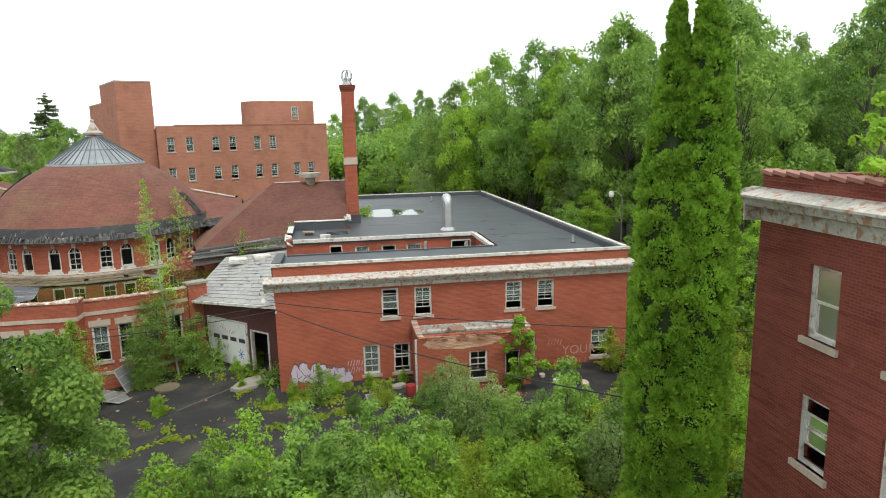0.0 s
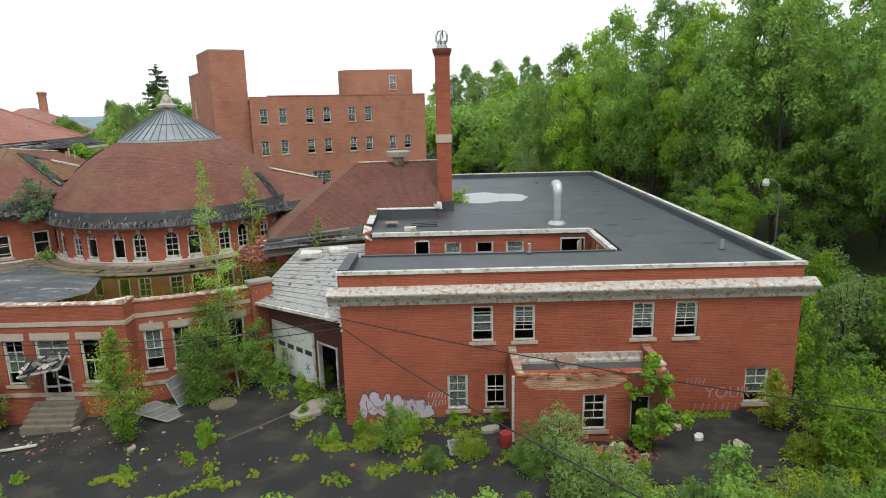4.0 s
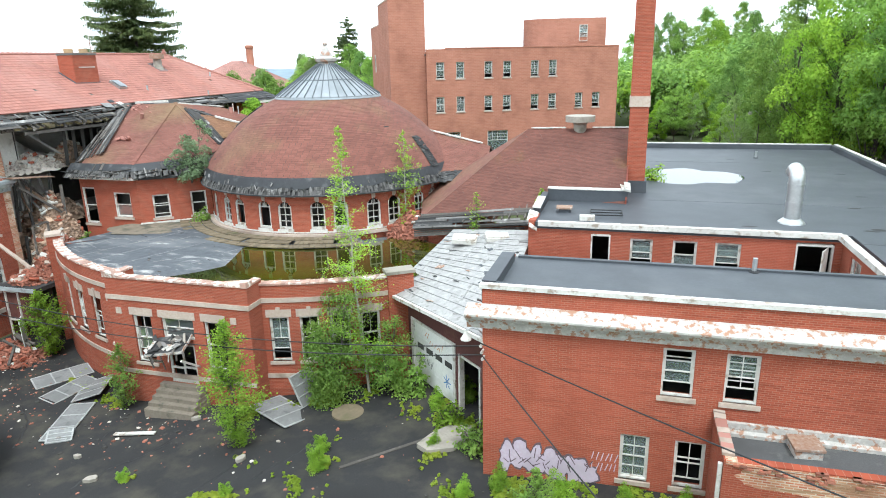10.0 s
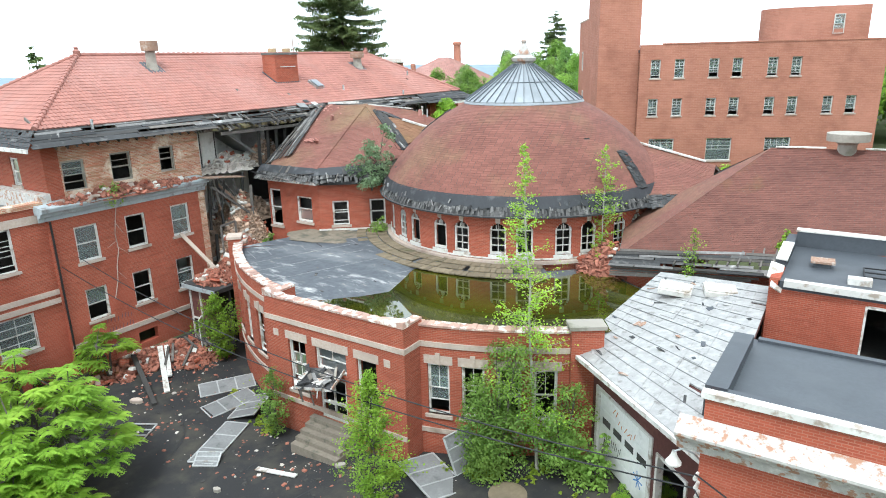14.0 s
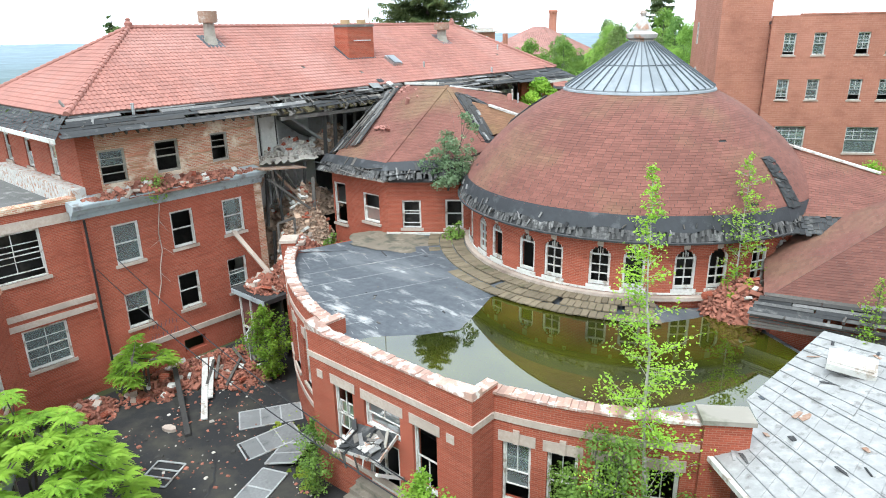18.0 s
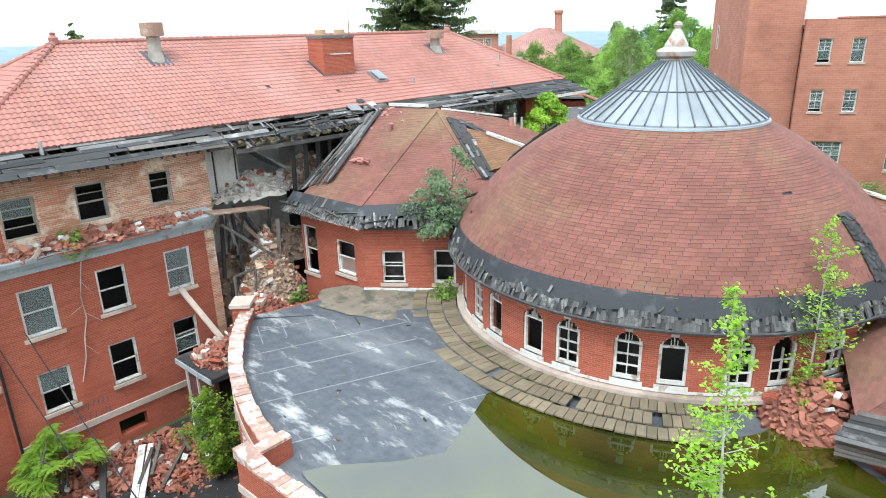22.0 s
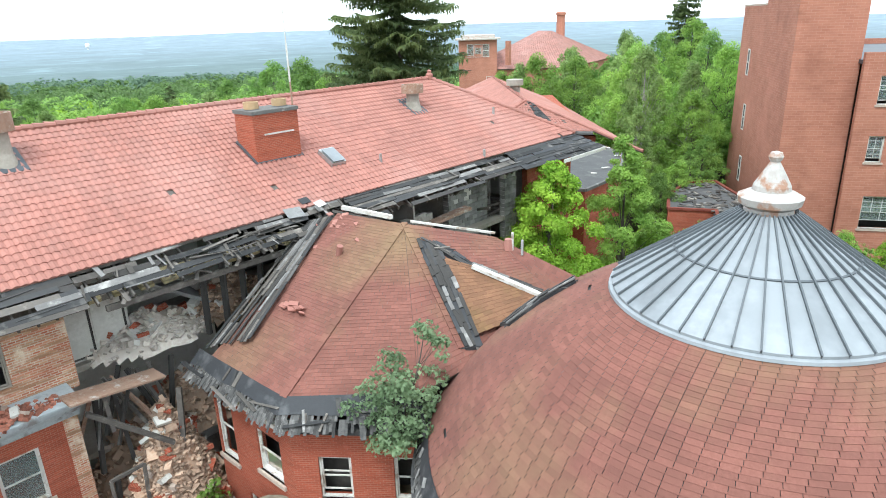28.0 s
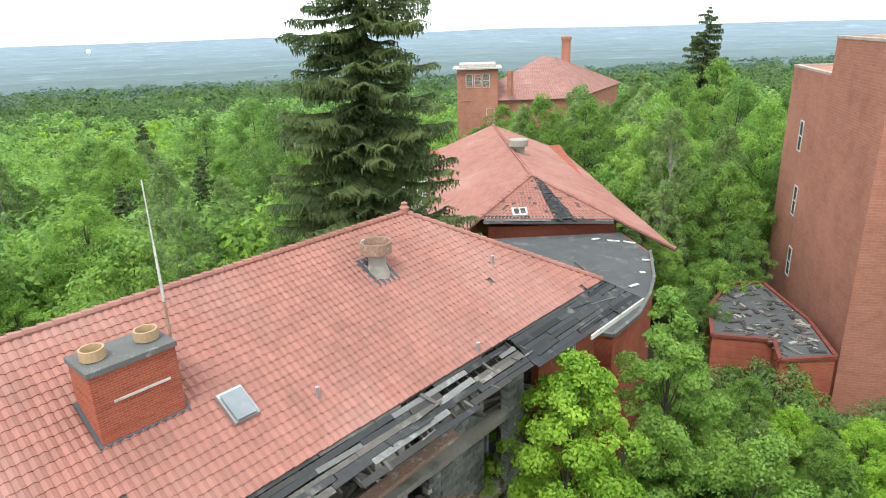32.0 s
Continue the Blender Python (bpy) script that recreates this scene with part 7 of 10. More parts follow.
        if abs((x + 68) * 0.72 + (y - 116) * 0.69) < 14 and y > 86 and x > -100 or (y > 85 and x > -62) or not free(x, y, 4.6):
            continue
        place(kinds[pick(False)], x, y, (0.6 + 0.9 * rng.random() ** 1.4) * (0.62 if y < 66 and x > -95 else 1), rng.uniform(0, 360))
        n += 1
    # between the tiled wing, the hospital and the roofs beyond
    for x, y, z, k in ((-51.2, 118, 17.6, 5), (-56, 127, 17, 5), (-62, 139, 18, 5), (-68, 150.8, 19, 5), (-47, 122, 15.5, 5), (-58, 133, 17, 0), (-66, 160, 18, 2), (-45, 132, 17, 0), (-40, 128, 14.5, 2), (-53, 124, 17, 3), (-49, 113, 11, 5), (-44, 119, 12, 0), (-41, 113.5, 8, 2), (-52, 142, 18.5, 2), (-46, 146, 19, 2), (-58, 152, 20, 0), (-74, 165, 17, 2), (-38, 140, 17, 0), (-46, 108, 7, 0), (-34, 134, 16, 2), (-42, 106, 6, 3), (-104, 166, 6.5, 0), (-98, 172, 8, 5), (-93, 180, 10, 0), (-110, 160, 5, 2), (-88, 170, 10, 1), (-116, 158, 4, 0), (-84, 182, 13, 5), (-122, 160, 3, 2), (-86, 142, 13.6, 5), (-82.5, 145, 14.8, 0), (-79, 148, 15.4, 5), (-90, 147, 11, 0), (-76, 144, 14, 5), (-72, 140, 14.5, 0)):
        grow(kinds[k], tall[k], x, y, z, rng, 0.85)
    return kinds


WHITEBARK = material("pale_bark", (0.42, 0.40, 0.35), (0.30, 0.28, 0.24), rough=0.9)
KINDS = woods()


def far_woods():
    """The wooded plain as masses of leafy clumps, coarser and more haze-coloured with distance, over the valley and the
    hill.
    """
    rng = random.Random(82)
    mats = (LEAF, LEAF_FRESH, LEAF_DEEP, LEAF_HAZED, LEAF_HAZED_MORE)
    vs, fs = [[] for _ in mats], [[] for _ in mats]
    for _ in range(9000):
        b = radians(rng.uniform(-55, 85))
        d = 95 + 1700 * rng.random() ** 1.85
        x, y = -10 - d * math.sin(b), 40 + d * math.cos(b)
        if y < 150 and -60 < x < 60:
            continue
        if x > 0 and d > 700:
            continue
        u = rng.random()
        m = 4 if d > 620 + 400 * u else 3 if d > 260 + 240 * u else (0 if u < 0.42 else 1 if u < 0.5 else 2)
        V, F = vs[m], fs[m]
        z = ground_z(x, y)
        h, r = rng.uniform(9, 18) * (0.85 if x < -20 else 1), rng.uniform(3.2, 6.2) * (1 + d / 900)
        k = 260 if d < 260 else 110 if d < 600 else 34
        s = (0.42 if d < 260 else 0.8 if d < 600 else 1.7) * (1 + d / 1500)
        lobes = [(Vector((rng.gauss(0, 0.45) * r, rng.gauss(0, 0.45) * r, h * rng.uniform(0.5, 0.85))), r * rng.uniform(0.4, 0.65)) for _ in range(7 if d < 260 else 4)]
        for _ in range(k):
            c0, lr = rng.choice(lobes)
            v = Vector((rng.gauss(0, 1), rng.gauss(0, 1), abs(rng.gauss(0, 1)) - 0.3)).normalized()
            p = Vector((x, y, z)) + c0 + Vector((v.x, v.y, v.z * 0.85)) * lr * rng.uniform(0.8, 1.08)
            n = (v + Vector((rng.gauss(0, 0.3), rng.gauss(0, 0.3), 0.35))).normalized()
            t = Matrix.Rotation(rng.uniform(0, 6.283), 3, n) @ n.orthogonal().normalized()
            c = n.cross(t)
            q = s * rng.uniform(0.7, 1.4)
            i = len(V)
            V += [p - t * q, p + c * q * 0.9, p + t * q * 0.9 - c * q * 0.4]
            F.append((i, i + 1, i + 2))
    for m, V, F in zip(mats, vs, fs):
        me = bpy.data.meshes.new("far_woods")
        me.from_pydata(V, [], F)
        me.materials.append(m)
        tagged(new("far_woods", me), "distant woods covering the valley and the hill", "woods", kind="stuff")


far_woods()


def backdrop():
    """Country past the woods with haze in its colour, laid just over the ground sheet, out to the horizon hills."""
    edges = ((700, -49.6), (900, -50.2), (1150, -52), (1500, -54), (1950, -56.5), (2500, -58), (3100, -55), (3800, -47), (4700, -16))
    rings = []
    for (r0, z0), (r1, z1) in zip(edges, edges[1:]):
        # haze is blended into each ring's base colour, bluer and paler with distance
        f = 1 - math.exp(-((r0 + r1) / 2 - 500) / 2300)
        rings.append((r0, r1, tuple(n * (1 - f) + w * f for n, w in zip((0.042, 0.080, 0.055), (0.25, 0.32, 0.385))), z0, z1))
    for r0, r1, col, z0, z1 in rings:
        m = material("haze_tinted_plain", col, tuple(c * 0.72 for c in col), tuple(c * 1.14 for c in col), rough=1, fine=0.03, coarse=0.009, bump=0, stain_scale=0.006, stain_at=(0.6, 0.68))
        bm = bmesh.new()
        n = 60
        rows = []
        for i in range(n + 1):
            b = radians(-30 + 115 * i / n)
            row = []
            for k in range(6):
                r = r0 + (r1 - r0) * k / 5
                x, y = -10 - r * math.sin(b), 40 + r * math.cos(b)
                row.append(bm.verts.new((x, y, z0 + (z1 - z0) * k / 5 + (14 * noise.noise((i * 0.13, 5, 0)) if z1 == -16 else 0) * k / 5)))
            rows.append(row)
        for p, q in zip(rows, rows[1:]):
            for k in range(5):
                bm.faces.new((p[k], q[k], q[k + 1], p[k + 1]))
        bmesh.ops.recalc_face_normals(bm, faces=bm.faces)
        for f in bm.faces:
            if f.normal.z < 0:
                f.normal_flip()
        tagged(part("backdrop", bm, m), "blue-green plain with haze in its colour, reaching to the horizon", "landscape", kind="structure")


backdrop()


# ---- trees and shrubs near the camera ----
def near_plants():
    rng = random.Random(83)
    for x, y, h, r, s in ((7.9, 15.4, 17.6, 0.66, 1), (8.55, 15.1, 18.6, 0.66, 2)):
        seat(cedar(h, r, 200 + s), x, y)
    seat(broad_tree(14.2, 3.7, LEAF, 211, 110000, 0.13, 0.05, "big leafy maple beside the court", name="maple", dense=12, blob=(0.15, 0.28), top=0.70), -12.2, 18.6)
    seat(conifer(34.5, 7.4, 221, levels=50, per=14, power=0.5, fine=0.62, drop=(0.12, 0.42)), -51.6, 79.4)
    seat(conifer(36, 7.0, 222, "tall pointed dark conifer among the trees", 34, 10, 0.25, 0.6, 1.4), -70, 178)
    seat(conifer(24, 3.6, 223, "dark conifer behind the tiled wing", 28, 8, 0.15), -78.2, 59.7)
    # bright maple and its neighbour beside the ruined wing
    seat(broad_tree(15.2, 3.6, LEAF_FRESH, 231, 46000, 0.15, 0.2, "bright green maple against the ruined wall", name="maple", dense=9, blob=(0.15, 0.26)), -36.7, 75.4, -2.6)
    seat(broad_tree(15.8, 3.0, LEAF, 232, 30000, 0.15, 0.15, "slender green tree past the maple", dense=9, blob=(0.14, 0.26)), -35.2, 83.7, -2.6)
    seat(broad_tree(10, 3.4, LEAF, 233, 20000, 0.15, 0.1, "dull green tree behind the rotunda", dense=8, blob=(0.14, 0.26)), -30.2, 82.5, -2.4)
    bush = [broad_tree(3.6, 1.9, LEAF_DEEP, 241, 11000, 0.10, 0.1, "dense dark green shrub on rough ground", 4, "shrub", "shrub", plain=True, dense=5, blob=(0.13, 0.27)),
            broad_tree(4.6, 2.1, LEAF_FRESH, 242, 10000, 0.12, 0.1, "bright green shrub on rough ground", 4, "shrub", "shrub", plain=True, dense=5, blob=(0.13, 0.27)),
            broad_tree(2.6, 1.7, LEAF_WEED, 243, 9000, 0.085, 0.05, "yellow-green shrub on rough ground", 5, "shrub", "shrub", plain=True, dense=5, blob=(0.13, 0.27)),
            broad_tree(5.4, 2.0, LEAF, 244, 10000, 0.13, 0.15, "tall green sumac shrub on rough ground", 3, "shrub", "shrub", plain=True, dense=5, blob=(0.13, 0.27)),
            broad_tree(3.8, 1.9, LEAF_PALE, 245, 8000, 0.09, 0.12, "greyish twiggy shrub on rough ground", 5, "shrub", "shrub", plain=True, dense=5, blob=(0.13, 0.27))]
    for o, (x, y) in zip(bush, ((12.5, 27.0), (17.5, 33.0), (1.0, 26.4), (9.0, 25.5), (6.0, 29.6))):
        seat(o, x, y)
    # rough ground between the camera and the court
    tall = (3.6, 4.6, 2.6, 5.4, 3.8)
    taken = []
    for k in range(420):
        x, y = rng.uniform(-16, 21), rng.uniform(14, 33)
        edge = 25.6 if x < -2 else min(30.5, 25.6 + (x + 2) * 0.7)
        if y > edge or (x > 5 and y < 20) or any((x - a) ** 2 + (y - b) ** 2 < 2.6 for a, b in taken):
            continue
        taken.append((x, y))
        i = rng.choices(range(5), (2, 7, 8, 3, 1))[0]
        most = (38 - y) * 0.34 + 0.6
        place(bush[i], x, y, min(1.15, most / tall[i]) * rng.uniform(0.5, 1.05), rng.uniform(0, 360))
    for x, y, k, s in ((18.6, 36.4, 1, 0.75), (20.2, 38.5, 3, 0.8), (15.9, 33.6, 2, 0.7), (5.5, 33.6, 4, 0.85), (4.4, 33.2, 0, 0.6), (1.9, 34.6, 2, 0.62), (-0.9, 36.4, 1, 0.36), (-2.4, 36.8, 2, 0.3), (0.3, 33.6, 0, 0.4), (7.2, 32.6, 2, 0.7), (19.5, 42, 1, 1.2), (20.3, 48, 3, 1.3), (19.8, 55, 1, 1.2), (20.5, 62, 3, 1.4), (19.8, 70, 1, 1.2)):
        place(bush[k], x, y, s, rng.uniform(0, 360))
    seat(sapling(3.6, 1.2, 281, LEAF_FRESH, "young yellow-green tree at the drive's edge", twigs=90, per=46, peak=0.4), 17.3, 35.4)
    seat(sapling(2.9, 1.0, 282, LEAF_WEED, "young yellow-green tree on the drive", twigs=80, per=40, peak=0.4), 15.9, 36.2)
    seat(sapling(2.4, 0.9, 283, LEAF, "leafy seedling on the asphalt", twigs=60, per=36, peak=0.4), -1.6, 35.2)
    for k in range(26):
        place(rng.choice(bush), rng.uniform(21, 27), rng.uniform(26, 84), rng.uniform(1.0, 1.6), rng.uniform(0, 360))
    # thicket east of the ruined wing and before the hospital
    for k in range(64):
        x, y = rng.uniform(-36, -12), rng.uniform(74, 100)
        if -33 < x < -27 and y > 93:
            continue
        place(rng.choice(bush), x, y, rng.uniform(1.0, 1.7), rng.uniform(0, 360), -1.0)
    for x, y, k, s in ((-37.4, 95.0, 0, 1.35), (-36.0, 94.4, 4, 1.3), (-34.6, 94.0, 0, 1.25), (-33.2, 93.6, 2, 1.7), (-31.8, 93.2, 2, 1.75), (-30.4, 93.4, 1, 1.0), (-29.0, 93.0, 0, 1.3), (-27.6, 95.0, 4, 1.5), (-26.4, 97.6, 4, 1.6), (-38.6, 98.0, 3, 1.1), (-34.9, 97.3, 0, 1.7), (-33.4, 96.0, 4, 1.8), (-32.0, 95.6, 2, 2.0), (-30.6, 95.8, 0, 1.8)):
        place(bush[k], x, y, s, rng.uniform(0, 360), -0.4)
    seat(broad_tree(1.5, 0.8, LEAF_PALE, 291, 1500, 0.07, 0.05, "pale shrub rooted in the terrace deck", 4, "shrub", "shrub"), -29.2, 70.0, 5.75)
    # young trees round the low block and the foot of the stair tower
    for x, y, k, s in ((-30.5, 91.0, 4, 0.62), (-27.2, 91.5, 1, 0.5), (-28.0, 94.2, 4, 0.5), (-26.0, 97.2, 4, 0.55), (-24.0, 94.0, 0, 0.5), (-33.4, 92.6, 3, 0.5), (-21.5, 98.0, 4, 0.6), (-31.6, 86.5, 5, 0.55), (-25.5, 86.8, 4, 0.55), (-36.8, 93.4, 5, 0.46), (-35.0, 92.0, 0, 0.36), (-32.2, 92.8, 4, 0.42), (-29.8, 92.8, 1, 0.34), (-33.0, 89.6, 3, 0.48), (-28.6, 89.4, 0, 0.42), (-38.6, 95.4, 4, 0.5), (-27.0, 94.4, 5, 0.4), (-39.4, 100.5, 2, 0.5), (-40.6, 106, 0, 0.6)):
        place(KINDS[k], x, y, s, rng.uniform(0, 360), -0.6)
    # court saplings
    seat(sapling(5.9, 1.45, 251, LEAF_FRESH, "bushy yellow-green sapling by the entrance steps", twigs=190, per=58, size=0.085, peak=0.38, low=0.05, taper=0.7, girth=0.006), -15.0, 38.6)
    seat(sapling(13.0, 2.1, 252, LEAF_FRESH, "tall thin poplar with a pale stem", "poplar", 140, 66, 0.085, (-0.125, 0.16), WHITEBARK, 0.1, 0.28, 1.15, 0.0055), -11.0, 43.9)
    seat(broad_tree(6.3, 2.2, LEAF, 253, 15000, 0.09, 0.1, "dense green bush before the annex", 4, "shrub", "shrub"), -12.6, 43.3)
    seat(broad_tree(4.6, 1.6, LEAF, 254, 5000, 0.095, 0.1, "green bush before the annex", 3, "shrub", "shrub"), -10.0, 44.2)
    seat(sapling(3.6, 1.0, 255, LEAF, "thin sapling by the annex door", twigs=80, per=36, peak=0.45), -23.4, 41.2)
    seat(sapling(4.2, 1.6, 256, LEAF_FRESH, "leafy climber beside the porch", twigs=110, per=52, size=0.11, peak=0.5), -32.6, 45.4)
    seat(sumac(7.0, 3.9, 257, LEAF_FRESH, "spreading sumac with long feathered leaves", 250, 9), -28.0, 32.8)
    seat(sumac(4.6, 2.4, 258, LEAF_FRESH, "low sumac near the side wing", 80, 5), -25.6, 31.2)
    seat(sumac(3.4, 1.7, 259, LEAF_FRESH, "small sumac against the wall", 34, 3), -36.6, 40.6)
    # seedlings in the cracks of the court
    for x, y, k in ((-18.7, 35.7, 0.16), (-10.7, 37.6, 0.3), (-11.1, 38.8, 0.22), (-5.9, 43.6, 0.3), (-7.2, 42.8, 0.26), (-3.2, 37.2, 0.26), (-4.4, 36.6, 0.22), (-13.6, 35.4, 0.16), (-6.4, 39.6, 0.2), (1.3, 37.0, 0.24), (3.2, 37.3, 0.22)):
        place(bush[1], x, y, k, rng.uniform(0, 360), label="small weed clump in a crack of the asphalt")
    # growing on roofs
    seat(sapling(6.4, 1.25, 261, LEAF_FRESH, "thin sapling rooted in the roof rubble", "sapling", 60, 30, 0.1, (-0.03, 0.06), WHITEBARK, 0.1, 0.45, 0.9, 0.005), -12.7, 55.5, 4.4)
    seat(broad_tree(1.6, 0.9, LEAF_WEED, 262, 900, 0.12, 0.05, "yellow shrub rooted in the roof rubble", 3, "shrub", "shrub"), -12.6, 55.0, 4.6)
    seat(broad_tree(4.3, 1.9, LEAF_GREY, 263, 4000, 0.12, 0.12, "grey-green sapling rooted in the eave", 3, "sapling", "tree", blob=(0.10, 0.2), dense=4), -28.6, 55.5, 7.5)
    seat(broad_tree(1.6, 0.8, LEAF, 264, 700, 0.13, 0.05, "green sapling in the wall corner", 3, "shrub", "shrub"), -28.0, 55.2, 4.3)
    seat(sapling(2.6, 0.8, 265, LEAF_FRESH, "thin sapling on the rotten eave", twigs=36, per=16), -7.6, 53.0, 5.0)
    seat(broad_tree(1.1, 0.6, LEAF_FRESH, 266, 300, 0.12, 0.1, "tuft of leaves at the roof kerb", 2, "shrub", "shrub"), -4.0, 54.6, 6.9)
    seat(broad_tree(1.2, 0.9, LEAF, 267, 700, 0.12, 0.05, "low shrub on the ruined ledge", 4, "shrub", "shrub"), -38.2, 43.4, 8.1)
    seat(broad_tree(1.3, 0.8, LEAF, 268, 500, 0.14, 0.05, "shrub growing from the rubble", 3, "shrub", "shrub"), -36.0, 52.6, 3.0)
    seat(broad_tree(1.5, 1.0, LEAF_FRESH, 269, 600, 0.13, 0.1, "plant by the puddle on the flat roof", 3, "shrub", "shrub"), 2.3, 62.0, 7.0)
    seat(broad_tree(2.6, 0.9, LEAF, 270, 800, 0.15, 0.05, "shrub at the garage door jamb", 3, "shrub", "shrub"), -8.6, 44.0)
    seat(broad_tree(1.6, 0.9, LEAF_FRESH, 271, 900, 0.13, 0.05, "low weeds at the garage door", 4, "shrub", "shrub"), -6.2, 41.4)
    seat(broad_tree(1.8, 1.0, LEAF, 272, 900, 0.13, 0.05, "low weeds at the garage door", 4, "shrub", "shrub"), -4.6, 39.6)
    seat(broad_tree(5.0, 1.25, LEAF_FRESH, 273, 2600, 0.17, 0.15, "young maple at the lean-to corner", 1, "maple", "tree", dense=2, girth=0.5), 9.8, 34.7)
    seat(broad_tree(2.4, 0.7, LEAF_FRESH, 274, 420, 0.16, 0.2, "sapling on the house parapet", 1, "sapling", "tree", dense=1), 11.5, 13.2, 13.4)


LEAF_GREY = leaf_material("grey_green_leaves", (0.22, 0.31, 0.17), (0.16, 0.24, 0.12), (0.27, 0.36, 0.20))
near_plants()


def weeds():
    """Low leafy weeds in tufts along the joints of the asphalt and over the rough ground, as one mass."""
    rng = random.Random(84)
    g = np.random.default_rng(84)
    spots = []
    for _ in range(8000):
        x, y = rng.uniform(-18, 22), rng.uniform(13, 35)
        edge = 27 + 3.5 * noise.noise((x * 0.16, 0, 7)) + min(4.5, max(0, x + 6) * 0.4)
        if y < edge + rng.gauss(0, 0.5):
            spots.append((x, y, rng.uniform(0.25, 0.75)))
    lines = (((-13.3, 34.6), (-14.1, 37.6), 0.22), ((-10.4, 36.2), (-11.0, 39.6), 0.28), ((-7.2, 34.9), (-4.2, 36.0), 0.22), ((-4.2, 36.0), (-0.6, 35.4), 0.25), ((-8.6, 43.4), (-5.0, 41.2), 0.5), ((-6.6, 38.6), (-6.2, 40.6), 0.35), ((-5.2, 36.8), (1.0, 36.2), 0.45), ((-15.0, 35.0), (-14.0, 35.4), 0.15), ((-16.4, 40.6), (-16.0, 41.6), 0.2), ((-3.6, 37.6), (4, 37.7), 0.2), ((11, 37.6), (17, 37.6), 0.18), ((-24, 41.2), (-29, 43.6), 0.25), ((-37.6, 40), (-36, 46), 0.3), ((-16, 41.6), (-10.5, 44), 0.3), ((-9.6, 35.0), (-12.0, 37.4), 0.2), ((-4.0, 33.4), (8, 34.6), 0.3), ((-12.6, 33.0), (-7.4, 34.4), 0.3), ((-18.8, 35.6), (-18.6, 35.9), 0.15))
    for (ax, ay), (bx, by), w in lines:
        run = math.hypot(bx - ax, by - ay)
        for _ in range(int(60 * (run + 0.6) * (0.5 + 2 * w))):
            f = rng.random()
            x, y = ax + (bx - ax) * f + rng.gauss(0, w), ay + (by - ay) * f + rng.gauss(0, w)
            if noise.noise((x * 0.9, y * 0.9, 3)) > -0.05 + 0.2 * rng.random():
                spots.append((x, y, rng.uniform(0.06, 0.16) + 0.35 * w * rng.random() ** 2))
    S = np.array([(x, y, ground_z(x, y) + 0.05, h) for x, y, h in spots])
    i = np.repeat(np.arange(len(S)), 13)
    h = S[i, 3:4]
    d = g.normal(size=(len(i), 3))
    d[:, 2] = np.abs(d[:, 2])
    q = S[i, :3] + unit(d) * np.array((0.55, 0.55, 1.0)) * h * g.uniform(0.3, 1.0, (len(i), 1))
    n = unit(d + np.array((0, 0, 0.8)))
    tagged(blade_mesh("weeds", blades(g, q, n, 0.11), LEAF_WEED), "yellow-green weeds on rough ground and in the asphalt joints", "weeds", kind="stuff")


weeds()


# ---- brick house beside the arborvitae ----
def brick_house():
    t = thing("brick_house", "dark red brick house with a rusting metal cornice", "building")
    rng = random.Random(91)
    c, d = Vector((11.1, 16.4)), Vector((-0.01, -1.0)).normalized()
    q = c + d * 18
    flip = Line(c, q)
    L = flip.length
    holes = [(a, a + 1.0, z, z + 1.82) for a in (1.98, 4.5, 8.0, 11.0) for z in (9.58, 6.3, 2.9)]
    wall("wall", flip, -1.0, 13.45, BRICK_DARK, t, holes, thick=0.35)
    for h in holes:
        window(flip, *h, t, rng, bars=(1, 1), glazed=0.9, depth=0.12)
    prof = [(0, 12.22), (0.06, 12.22), (0.09, 12.56), (0.42, 12.64), (0.5, 12.84), (0.6, 12.86), (0.6, 12.92), (0.0, 13.1)]
    profile_strip("cornice", flip, -0.45, L, prof, CORNICE, t, "grey metal cornice with rust")
    for i in range(22):
        bm = bmesh.new()
        m = pose(*flip.at(0.2 + i * 0.5, -0.17, 13.5), rng.uniform(-1, 1), 8, math.degrees(math.atan2(d.y, d.x)))
        slab(bm, m, 0.48, 0.5, 0.09)
        part("coping_tile", bm, TILE, t, "clay coping tile", uv=False)
    e = Line(c + Vector((14, -2.7)), c - d * 0.0)
    wall("wall", e, -1.0, 13.45, BRICK_DARK, t, thick=0.35, u1=e.length - 0.36)
    profile_strip("cornice", e, 0, e.length + 0.45, prof, CORNICE, t)
    bm = bmesh.new()
    k = [c + d * 0.3, c + d * 17.5, c + d * 17.5 + Vector((13, -2.5)), c + d * 0.3 + Vector((13, -2.5))]
    prism(bm, [tuple(v) for v in (k[0] + Vector((0.3, 0)), k[1] + Vector((0.3, 0)), k[2], k[3])], 12.9, 13.1)
    part("roof", bm, MEMBRANE, t)
    bm = bmesh.new()
    prism(bm, [tuple(v) for v in (k[0] + Vector((1.6, -0.2)), k[1] + Vector((1.6, 0)), k[1] + Vector((1.8, 0)), k[0] + Vector((1.8, -0.2)))], -0.8, 12.8)
    part("shade_backing", bm, DARK, t)


brick_house()


